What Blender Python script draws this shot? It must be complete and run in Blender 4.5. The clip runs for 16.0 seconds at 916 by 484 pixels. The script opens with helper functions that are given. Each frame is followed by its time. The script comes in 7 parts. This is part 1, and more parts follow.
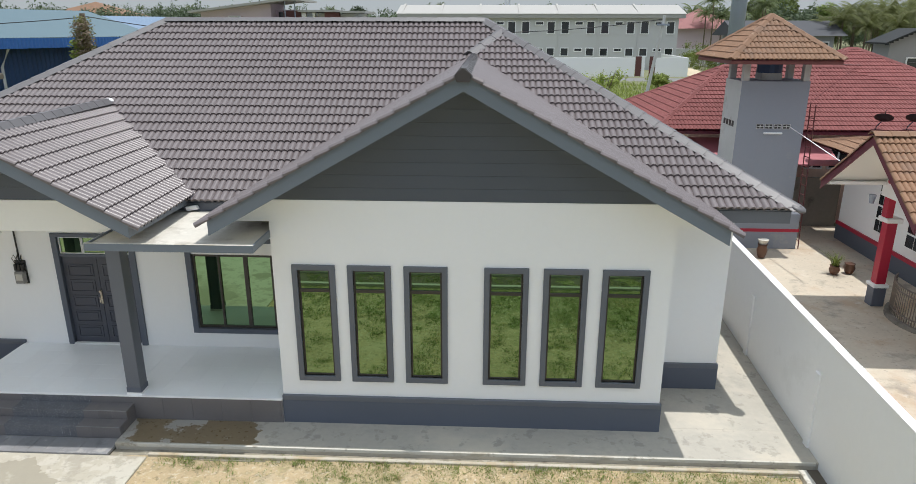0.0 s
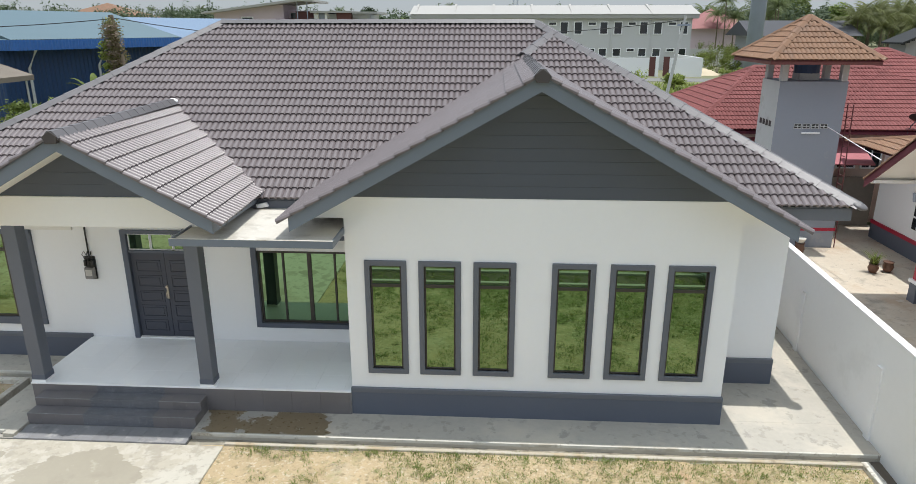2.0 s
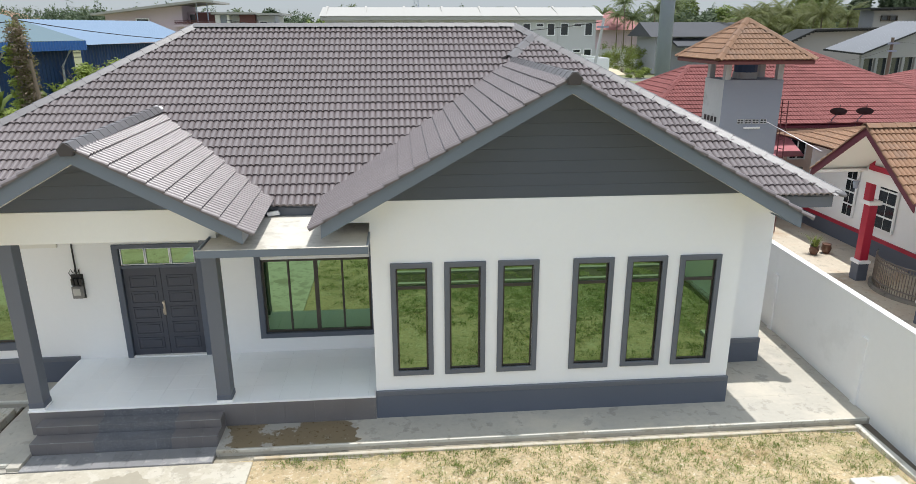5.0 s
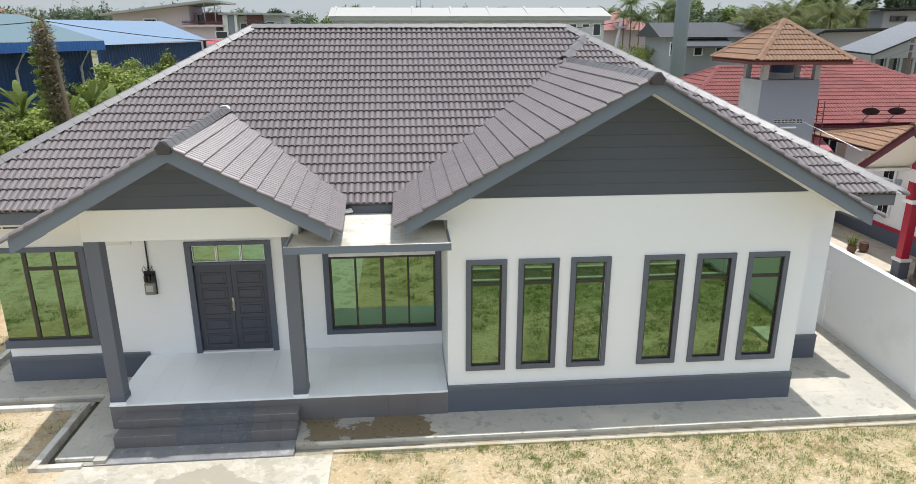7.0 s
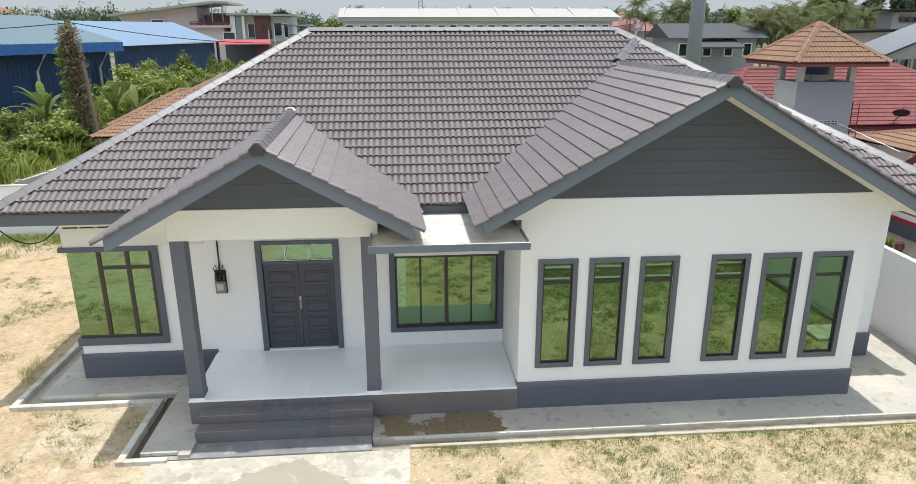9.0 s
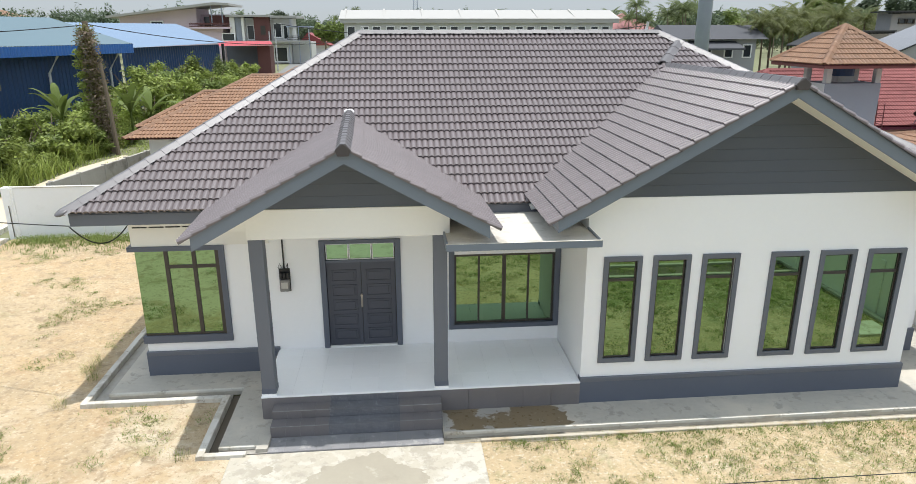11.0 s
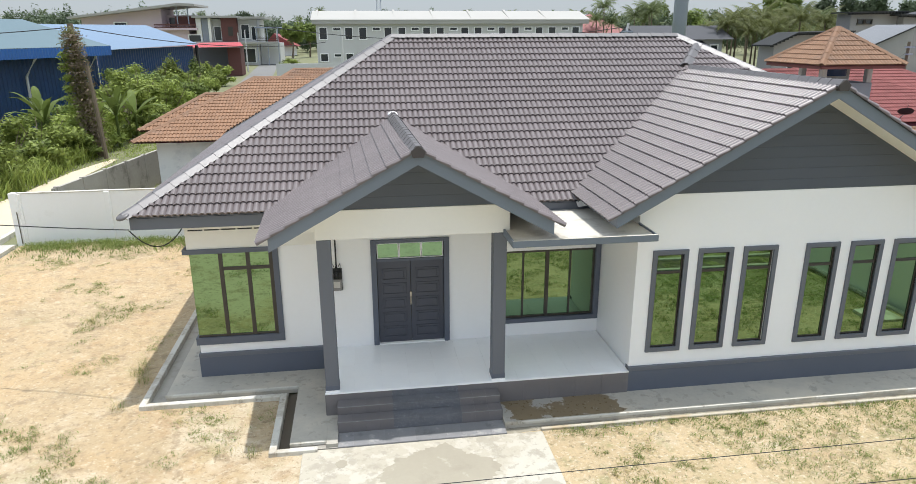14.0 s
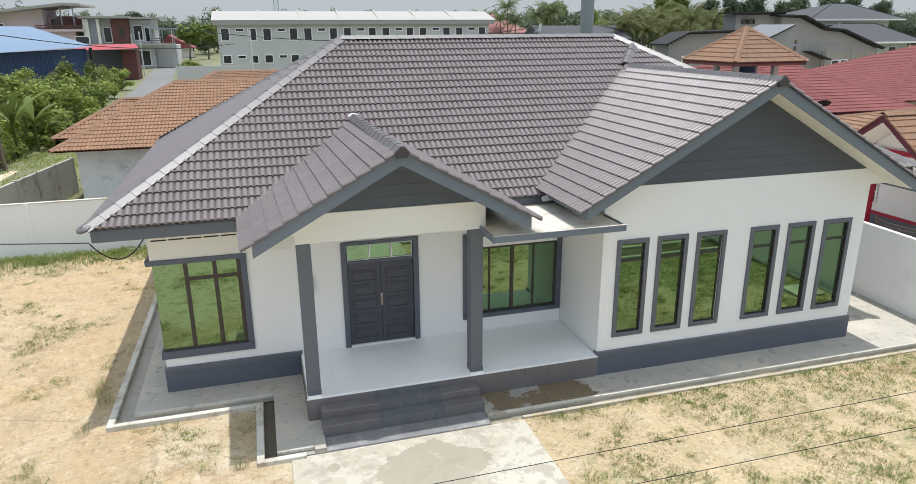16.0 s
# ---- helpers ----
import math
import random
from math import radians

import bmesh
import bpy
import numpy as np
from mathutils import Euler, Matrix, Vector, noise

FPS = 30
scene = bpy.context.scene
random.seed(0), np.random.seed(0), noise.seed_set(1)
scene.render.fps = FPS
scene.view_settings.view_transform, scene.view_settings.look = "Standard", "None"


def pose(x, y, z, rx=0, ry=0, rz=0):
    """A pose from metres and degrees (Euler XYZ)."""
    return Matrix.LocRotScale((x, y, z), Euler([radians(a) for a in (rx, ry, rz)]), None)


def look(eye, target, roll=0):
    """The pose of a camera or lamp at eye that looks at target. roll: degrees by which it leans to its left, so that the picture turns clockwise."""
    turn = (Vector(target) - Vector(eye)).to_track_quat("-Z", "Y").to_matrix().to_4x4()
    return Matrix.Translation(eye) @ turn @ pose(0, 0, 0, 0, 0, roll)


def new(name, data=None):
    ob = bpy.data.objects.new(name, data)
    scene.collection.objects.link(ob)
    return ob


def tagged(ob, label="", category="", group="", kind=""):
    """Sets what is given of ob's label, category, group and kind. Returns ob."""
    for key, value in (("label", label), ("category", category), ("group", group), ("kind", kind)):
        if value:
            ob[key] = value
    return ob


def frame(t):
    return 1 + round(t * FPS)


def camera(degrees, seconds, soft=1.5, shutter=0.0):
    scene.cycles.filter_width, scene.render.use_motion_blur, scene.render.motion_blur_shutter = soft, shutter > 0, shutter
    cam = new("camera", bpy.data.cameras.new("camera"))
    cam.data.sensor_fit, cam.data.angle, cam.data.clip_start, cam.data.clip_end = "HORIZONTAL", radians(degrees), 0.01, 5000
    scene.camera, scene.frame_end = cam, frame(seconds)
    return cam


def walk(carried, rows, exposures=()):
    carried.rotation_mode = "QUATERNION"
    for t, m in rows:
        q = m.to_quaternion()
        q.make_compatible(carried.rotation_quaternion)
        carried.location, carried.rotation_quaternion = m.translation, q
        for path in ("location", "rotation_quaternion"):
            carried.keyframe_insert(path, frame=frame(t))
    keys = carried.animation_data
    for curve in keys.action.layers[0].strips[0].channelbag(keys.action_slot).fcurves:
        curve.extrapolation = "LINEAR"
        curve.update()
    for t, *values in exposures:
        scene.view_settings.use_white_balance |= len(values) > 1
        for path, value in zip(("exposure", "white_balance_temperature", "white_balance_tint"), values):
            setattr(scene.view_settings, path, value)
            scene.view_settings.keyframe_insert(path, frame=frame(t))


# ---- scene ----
cam = camera(68.4, 16.0, soft=0.35)
PATH = [
    (0, (2.056, 0.31, 7.703), (1.968, 2.214, 7.097), 0.1),
    (0.5, (1.806, 0.194, 7.705), (1.716, 2.098, 7.1), 0.0),
    (1, (1.455, 0.021, 7.72), (1.271, 1.918, 7.115), 0.1),
    (1.5, (1.238, -0.058, 7.733), (1.032, 1.837, 7.128), 0.1),
    (2, (0.893, -0.095, 7.732), (0.785, 1.808, 7.127), 0.0),
    (2.5, (0.536, -0.119, 7.733), (0.513, 1.788, 7.129), 0.0),
    (3, (0.173, -0.142, 7.755), (0.214, 1.764, 7.148), -0.1),
    (5.5, (-1.677, -0.349, 7.798), (-1.514, 1.552, 7.197), -0.1),
    (6, (-2.024, -0.382, 7.811), (-1.862, 1.519, 7.21), -0.1),
    (6.5, (-2.411, -0.399, 7.8), (-2.251, 1.502, 7.2), -0.1),
    (7, (-2.795, -0.427, 7.804), (-2.638, 1.474, 7.203), -0.1),
    (7.5, (-3.185, -0.448, 7.806), (-3.029, 1.453, 7.205), -0.1),
    (8, (-3.566, -0.485, 7.825), (-3.409, 1.417, 7.225), -0.1),
    (8.5, (-3.914, -0.55, 7.849), (-3.76, 1.352, 7.25), -0.2),
    (9, (-4.255, -0.594, 7.878), (-4.101, 1.308, 7.278), -0.1),
    (11.5, (-6.128, -0.828, 7.947), (-5.946, 1.072, 7.351), -0.1),
    (12, (-6.426, -0.857, 7.975), (-6.231, 1.042, 7.378), -0.1),
    (12.5, (-6.751, -0.927, 7.973), (-6.547, 0.972, 7.378), -0.2),
    (13, (-7.092, -1.0, 7.982), (-6.876, 0.897, 7.388), -0.2),
    (13.5, (-7.437, -1.05, 7.998), (-7.198, 0.844, 7.404), -0.3),
    (14, (-7.759, -1.069, 8.019), (-7.488, 0.821, 7.423), -0.2),
    (14.5, (-8.084, -1.071, 8.035), (-7.751, 0.809, 7.438), -0.2),
    (15, (-8.451, -1.067, 8.034), (-8.041, 0.798, 7.439), -0.3),
    (15.5, (-8.837, -1.035, 8.04), (-8.359, 0.813, 7.444), -0.4),
    (16, (-9.19, -1.042, 8.058), (-8.659, 0.792, 7.461), -0.4),
]
walk(cam, [(t, look(eye, target, roll)) for t, eye, target, roll in PATH],
     [(0.0, 1.04, 6480, 10), (3.0, 1.18, 6480, 10), (7.0, 1.31, 6480, 10), (13.0, 1.36, 6480, 10), (16.0, 1.22, 6480, 10)])

# ---- world, sun, exposure ----
SUN_DIR = Vector((0.135, 0.009, 1.0)).normalized()
world = bpy.data.worlds.new("world")
scene.world = world
world.use_nodes = True
wn = world.node_tree
sky = wn.nodes.new("ShaderNodeTexSky")
sky.sky_type = "NISHITA"
sky.sun_disc = False
sky.sun_elevation = math.asin(SUN_DIR.z)
sky.sun_rotation = math.atan2(SUN_DIR.x, SUN_DIR.y)
sky.dust_density = 0.3
sky.air_density = 1.0
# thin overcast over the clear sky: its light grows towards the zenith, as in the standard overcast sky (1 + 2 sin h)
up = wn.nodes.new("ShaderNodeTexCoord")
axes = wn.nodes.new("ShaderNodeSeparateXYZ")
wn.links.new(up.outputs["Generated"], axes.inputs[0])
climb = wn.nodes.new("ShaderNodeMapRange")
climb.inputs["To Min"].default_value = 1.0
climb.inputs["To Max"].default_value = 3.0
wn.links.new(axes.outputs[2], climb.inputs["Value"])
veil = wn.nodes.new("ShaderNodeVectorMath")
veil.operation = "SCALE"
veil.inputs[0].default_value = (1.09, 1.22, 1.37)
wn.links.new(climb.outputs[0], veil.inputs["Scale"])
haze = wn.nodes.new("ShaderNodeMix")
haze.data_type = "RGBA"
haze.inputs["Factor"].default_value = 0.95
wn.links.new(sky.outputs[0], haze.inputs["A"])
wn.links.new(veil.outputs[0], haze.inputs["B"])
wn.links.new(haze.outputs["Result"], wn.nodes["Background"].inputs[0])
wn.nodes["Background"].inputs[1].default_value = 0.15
sun = new("sun", bpy.data.lights.new("sun", "SUN"))
sun.data.energy = 1.78
sun.data.angle = radians(0.6)
sun.data.color = (1.0, 0.975, 0.94)
sun.matrix_world = look(SUN_DIR * 60, (0, 0, 0))


# ---- materials ----
def mat(name, col, rough=0.6, var=0.12, s1=0.8, s2=25.0, bump=0.15, bscale=80.0, metal=0.0, stain=None, rand=0.0, spec=0.5, bdist=0.004):
    """A surface with patches, grain, relief and, where given, stains and painted shade (colour, scale, threshold,
    amount).
    """
    m = bpy.data.materials.new(name)
    m.use_nodes = True
    nt = m.node_tree
    nd, ln = nt.nodes, nt.links
    b = nd["Principled BSDF"]
    tc = nd.new("ShaderNodeTexCoord")
    geo = nd.new("ShaderNodeNewGeometry")
    pos = geo.outputs["Position"]

    def noise_tex(scale, detail=4.0, rgh=0.6):
        n = nd.new("ShaderNodeTexNoise")
        n.inputs["Scale"].default_value = scale
        n.inputs["Detail"].default_value = detail
        n.inputs["Roughness"].default_value = rgh
        ln.new(pos, n.inputs["Vector"])
        return n.outputs["Fac"]

    def math_node(op, a, bb):
        n = nd.new("ShaderNodeMath")
        n.operation = op
        for i, v in enumerate((a, bb)):
            if isinstance(v, (int, float)):
                n.inputs[i].default_value = v
            else:
                ln.new(v, n.inputs[i])
        return n.outputs[0]

    big, fine = noise_tex(s1), noise_tex(s2, 3.0)
    val = math_node("ADD", math_node("MULTIPLY", big, var * 1.6), math_node("MULTIPLY", fine, var))
    if rand:
        oi = nd.new("ShaderNodeObjectInfo")
        val = math_node("ADD", val, math_node("MULTIPLY", oi.outputs["Random"], rand))
        val = math_node("ADD", val, math_node("MULTIPLY", geo.outputs["Random Per Island"], rand))
        val = math_node("SUBTRACT", val, rand * 0.75)
    val = math_node("ADD", val, 1.0 - var * 1.3)
    hsv = nd.new("ShaderNodeHueSaturation")
    hsv.inputs["Color"].default_value = (*col, 1)
    ln.new(val, hsv.inputs["Value"])
    out = hsv.outputs["Color"]
    for st in stain or ():
        scol, sscale, thr, amt, *soft = st
        field = noise_tex(sscale, 6.0, 0.65)
        if len(soft) > 1:
            # the stain lies to one side of a line across the ground
            xyz = nd.new("ShaderNodeSeparateXYZ")
            ln.new(pos, xyz.inputs[0])
            side = math_node("ADD", math_node("MULTIPLY", xyz.outputs[0], soft[1]), math_node("MULTIPLY", xyz.outputs[1], soft[2]))
            field = math_node("ADD", field, math_node("ADD", side, soft[3]))
        ramp = nd.new("ShaderNodeMapRange")
        ramp.inputs["From Min"].default_value = thr
        ramp.inputs["From Max"].default_value = thr + (soft[0] if soft else 0.08)
        ramp.inputs["To Max"].default_value = amt
        ln.new(field, ramp.inputs["Value"])
        mx = nd.new("ShaderNodeMix")
        mx.data_type = "RGBA"
        ln.new(ramp.outputs[0], mx.inputs["Factor"])
        ln.new(out, mx.inputs["A"])
        mx.inputs["B"].default_value = (*scol, 1)
        out = mx.outputs["Result"]
    ln.new(out, b.inputs["Base Color"])
    rr = math_node("ADD", math_node("MULTIPLY", fine, 0.2), rough - 0.1)
    ln.new(rr, b.inputs["Roughness"])
    b.inputs["Metallic"].default_value = metal
    b.inputs["Specular IOR Level"].default_value = spec
    if bump:
        bp = nd.new("ShaderNodeBump")
        bp.inputs["Strength"].default_value = bump
        bp.inputs["Distance"].default_value = bdist
        ln.new(noise_tex(bscale, 5.0), bp.inputs["Height"])
        ln.new(bp.outputs[0], b.inputs["Normal"])
    return m


def leaf_mat(name, col, rand=0.45, back=0.35):
    m = mat(name, col, 0.55, 0.25, 0.5, 8.0, 0.0, rand=rand, spec=0.3)
    b = m.node_tree.nodes["Principled BSDF"]
    link = b.inputs["Base Color"].links[0].from_socket
    tr = m.node_tree.nodes.new("ShaderNodeBsdfTranslucent")
    mx = m.node_tree.nodes.new("ShaderNodeMixShader")
    mx.inputs[0].default_value = back
    m.node_tree.links.new(link, tr.inputs[0])
    m.node_tree.links.new(b.outputs[0], mx.inputs[1])
    m.node_tree.links.new(tr.outputs[0], mx.inputs[2])
    m.node_tree.links.new(mx.outputs[0], m.node_tree.nodes["Material Output"].inputs[0])
    return m


M_WHITE = mat("white_paint", (0.87, 0.87, 0.87), 0.75, 0.03, 0.4, 12, 0.08, 60)
M_CREAM = mat("cream_paint", (0.80, 0.785, 0.735), 0.75, 0.04, 0.4, 12, 0.08, 60)
M_SLATE = mat("slate_grey_paint", (0.10, 0.115, 0.15), 0.5, 0.08, 0.6, 15, 0.08, 60)
M_SLATE_L = mat("light_slate_paint", (0.122, 0.133, 0.158), 0.5, 0.08, 0.6, 15, 0.08, 60)
M_BOARD = mat("blue_grey_barge_paint", (0.155, 0.182, 0.217), 0.45, 0.06, 0.6, 15, 0.05, 60)
M_CLAD = mat("charcoal_cladding", (0.08, 0.091, 0.112), 0.6, 0.1, 0.8, 20, 0.1, 60)
M_TILE = mat("charcoal_roof_tile", (0.150, 0.127, 0.127), 0.36, 0.2, 0.5, 45, 0.25, 150, rand=0.1, spec=0.55, stain=(((0.34, 0.31, 0.30), 55.0, 0.68, 0.6, 0.05), ((0.10, 0.085, 0.085), 1.3, 0.62, 0.4, 0.15)))
M_RIDGE = mat("charcoal_ridge_cap", (0.118, 0.112, 0.115), 0.43, 0.15, 0.7, 30, 0.2, 120, rand=0.15, spec=0.5)
M_FRAME = mat("dark_brown_window_frame", (0.045, 0.038, 0.032), 0.4, 0.1, 2, 30, 0.0)
M_DOOR = mat("charcoal_door_paint", (0.058, 0.063, 0.084), 0.42, 0.08, 1.0, 30, 0.1, 90)
M_BRASS = mat("brushed_brass", (0.58, 0.53, 0.46), 0.3, 0.1, 5, 60, 0.0, metal=1.0)
M_PORCH = mat("pale_porcelain_tile", (0.86, 0.88, 0.89), 0.2, 0.03, 0.6, 10, 0.0, rand=0.03)
M_GROUT = mat("grey_grout", (0.55,0.56,0.56), 0.8, 0.1)
M_GRANITE = mat("dark_stone_tile", (0.150, 0.141, 0.144), 0.42, 0.15, 1.5, 40, 0.1, 90, rand=0.12, stain=(((0.2, 0.18, 0.17), 1.6, 0.58, 0.5),))
M_PEBBLE = mat("speckled_pebble_tile", (0.12, 0.126, 0.142), 0.6, 0.5, 3.0, 60, 0.6, 60, stain=(((0.42, 0.43, 0.45), 45, 0.57, 0.9),), bdist=0.01)
M_PAVER = mat("worn_grey_tile", (0.21, 0.21, 0.215), 0.6, 0.25, 1.5, 30, 0.2, 70, rand=0.15, stain=(((0.38, 0.37, 0.35), 3.0, 0.57, 0.6), ((0.13, 0.13, 0.135), 2.0, 0.58, 0.6)))
M_APRON = mat("grey_cement_screed", (0.43, 0.405, 0.35), 0.75, 0.22, 0.5, 9, 0.3, 50, stain=(((0.55, 0.50, 0.41), 0.5, 0.50, 0.7, 0.15), ((0.33, 0.315, 0.28), 0.9, 0.57, 0.6, 0.1), ((0.30, 0.28, 0.24), 3.5, 0.58, 0.6, 0.06), ((0.27, 0.255, 0.225), 1.5, 0.59, 0.65, 0.04)))
M_DRIVE = mat("pale_damp_concrete", (0.43, 0.395, 0.32), 0.7, 0.14, 0.6, 14, 0.3, 50, stain=(((0.50, 0.475, 0.405), 0.9, 0.5, 0.85, 0.06, 0.30, -0.24, 3.96), ((0.51, 0.48, 0.41), 2.6, 0.51, 0.75, 0.05), ((0.335, 0.305, 0.245), 1.9, 0.53, 0.75, 0.06), ((0.33, 0.30, 0.25), 6.0, 0.56, 0.6, 0.05), ((0.37, 0.345, 0.29), 9.0, 0.58, 0.4, 0.1)))
M_DAMP = mat("damp_concrete", (0.335, 0.305, 0.24), 0.6, 0.14, 0.7, 14, 0.3, 50, stain=(((0.29, 0.26, 0.205), 1.6, 0.55, 0.6, 0.1), ((0.42, 0.385, 0.315), 2.6, 0.6, 0.7, 0.05)))
M_WET = mat("wet_cement", (0.195, 0.15, 0.09), 0.3, 0.22, 1.2, 12, 0.1, 50, stain=(((0.38, 0.365, 0.33), 1.3, 0.54, 0.9, 0.02), ((0.38, 0.365, 0.33), 2.2, 0.58, 1.0, 0.012, -0.5, -0.1, -1.24)))
M_KERB = mat("white_cement_kerb", (0.58, 0.56, 0.50), 0.85, 0.16, 1.0, 15, 0.5, 30, bdist=0.01, stain=(((0.40, 0.36, 0.29), 1.3, 0.52, 0.8, 0.1), ((0.24, 0.21, 0.16), 5.0, 0.58, 0.7, 0.08)))
M_KERBD = mat("soil_caked_kerb", (0.47, 0.43, 0.35), 0.9, 0.25, 1.0, 15, 0.6, 30, bdist=0.015, stain=(((0.42, 0.33, 0.21), 1.1, 0.48, 0.85, 0.12), ((0.25, 0.21, 0.15), 4.0, 0.56, 0.7, 0.08)))
M_KERBG = mat("grey_cement_kerb", (0.42, 0.40, 0.36), 0.8, 0.15, 1.0, 15, 0.25, 40)
M_GUTTER = mat("drain_mud", (0.12, 0.10, 0.075), 0.7, 0.3, 1.0, 10, 0.2, 40)
M_CANOPY = mat("weathered_roof_screed", (0.55, 0.52, 0.455), 0.8, 0.2, 0.8, 10, 0.2, 50, stain=(((0.33, 0.30, 0.25), 1.3, 0.54, 0.7, 0.12), ((0.62, 0.59, 0.53), 3.0, 0.57, 0.6, 0.08)))
M_BWALL = mat("whitewashed_wall", (0.86, 0.86, 0.85), 0.8, 0.04, 0.3, 8, 0.1, 40, stain=(((0.74, 0.74, 0.72), 0.6, 0.58, 0.4),))
M_PLASTIC = mat("grey_meter_plastic", (0.22, 0.21, 0.20), 0.5, 0.1)
M_DARKPL = mat("black_plastic", (0.02, 0.02, 0.02), 0.5, 0.1)
M_CABLE = mat("black_cable", (0.015, 0.015, 0.016), 0.6, 0.1)
M_METER = mat("pale_meter_face", (0.5, 0.48, 0.44), 0.4, 0.1)


def glass_mat(name, tint):
    m = bpy.data.materials.new(name)
    m.use_nodes = True
    b = m.node_tree.nodes["Principled BSDF"]
    b.inputs["Base Color"].default_value = (*tint, 1)
    b.inputs["Metallic"].default_value = 1.0
    b.inputs["Roughness"].default_value = 0.02
    n = m.node_tree.nodes.new("ShaderNodeTexNoise")
    n.inputs["Scale"].default_value = 1.3
    g = m.node_tree.nodes.new("ShaderNodeNewGeometry")
    bp = m.node_tree.nodes.new("ShaderNodeBump")
    bp.inputs["Strength"].default_value = 0.012
    bp.inputs["Distance"].default_value = 0.02
    m.node_tree.links.new(g.outputs["Position"], n.inputs["Vector"])
    m.node_tree.links.new(n.outputs["Fac"], bp.inputs["Height"])
    m.node_tree.links.new(bp.outputs[0], b.inputs["Normal"])
    return m


M_GLASS = glass_mat("green_reflective_glass", (0.182, 0.283, 0.158))
M_DARKGLASS = mat("dark_window_glass", (0.02, 0.025, 0.03), 0.12, 0.1, bump=0.0, spec=0.8)

# ---- building helpers ----
ORIGIN = {}


def thing(name, at, label, category, group="", kind=""):
    ob = new(name)
    ob.location = at
    ORIGIN[ob] = Vector(at)
    return tagged(ob, label, category, group, kind)


def part(name, bm, material, parent=None, label="", smooth=False):
    """Links a bmesh, whose points are in world metres, as one mesh under a thing or a part."""
    me = bpy.data.meshes.new(name)
    if parent is not None:
        bmesh.ops.translate(bm, verts=bm.verts, vec=-ORIGIN[parent])
    bmesh.ops.recalc_face_normals(bm, faces=bm.faces)
    bm.to_mesh(me)
    bm.free()
    if smooth:
        me.polygons.foreach_set("use_smooth", [True] * len(me.polygons))
    me.materials.append(material)
    ob = new(name, me)
    if parent is not None:
        ob.parent = parent
        ORIGIN[ob] = ORIGIN[parent]
    else:
        ORIGIN[ob] = Vector((0, 0, 0))
    if label:
        tagged(ob, label)
    return ob


def struct(name, bm, material, label, category, smooth=False, kind="structure"):
    return tagged(part(name, bm, material, None, "", smooth), label, category, "", kind)


def box(bm, x0, x1, y0, y1, z0, z1, bev=0.0):
    r = bmesh.ops.create_cube(bm, size=1.0, matrix=Matrix.Translation(((x0 + x1) / 2, (y0 + y1) / 2, (z0 + z1) / 2)) @ Matrix.Diagonal((abs(x1 - x0), abs(y1 - y0), abs(z1 - z0), 1)))
    if bev:
        es = list({e for v in r["verts"] for e in v.link_edges})
        bmesh.ops.bevel(bm, geom=es, offset=bev, segments=1, affect="EDGES")
    return bm


def cube(*a):
    return box(bmesh.new(), *a)


def prism(bm, pts, axis, a, b):
    """Extrudes an outline, given in the two other axes, from a to b along an axis."""
    def p3(p, v):
        return {"x": (v, p[0], p[1]), "y": (p[0], v, p[1]), "z": (p[0], p[1], v)}[axis]
    lo = [bm.verts.new(p3(p, a)) for p in pts]
    hi = [bm.verts.new(p3(p, b)) for p in pts]
    n = len(pts)
    bm.faces.new(lo)
    bm.faces.new(hi[::-1])
    for i in range(n):
        bm.faces.new((lo[i], hi[i], hi[(i + 1) % n], lo[(i + 1) % n]))
    return bm


def tube(bm, pts, r, seg=8, r2=None):
    """A round bar along points, tapering from r to r2."""
    rings = []
    pts = [Vector(p) for p in pts]
    for i, p in enumerate(pts):
        d = (pts[min(i + 1, len(pts) - 1)] - pts[max(i - 1, 0)]).normalized()
        side = d.cross(Vector((0, 0, 1)) if abs(d.z) < 0.9 else Vector((1, 0, 0))).normalized()
        up = side.cross(d)
        rad = r if r2 is None else r + (r2 - r) * i / (len(pts) - 1)
        rings.append([bm.verts.new(p + (side * math.cos(k * math.tau / seg) + up * math.sin(k * math.tau / seg)) * rad) for k in range(seg)])
    for a, b in zip(rings, rings[1:]):
        for k in range(seg):
            bm.faces.new((a[k], a[(k + 1) % seg], b[(k + 1) % seg], b[k]))
    bm.faces.new(rings[0][::-1])
    bm.faces.new(rings[-1])
    return bm


def bar(bm, a, b, w, h, up=(0, 0, 1)):
    """A rectangular bar from a to b, w wide and h high."""
    a, b = Vector(a), Vector(b)
    d = (b - a).normalized()
    s = d.cross(Vector(up)).normalized() * w / 2
    u = s.cross(d).normalized() * h / 2
    q = [bm.verts.new(p + s * i + u * j) for p in (a, b) for i, j in ((-1, -1), (1, -1), (1, 1), (-1, 1))]
    for f in ((0, 1, 2, 3), (7, 6, 5, 4), (0, 4, 5, 1), (1, 5, 6, 2), (2, 6, 7, 3), (3, 7, 4, 0)):
        bm.faces.new([q[i] for i in f])
    return bm


def poly(bm, pts):
    bm.faces.new([bm.verts.new(p) for p in pts])
    return bm


# ---- roof tiles ----
TW, TL, ROLLS = 0.274, 0.31, 2


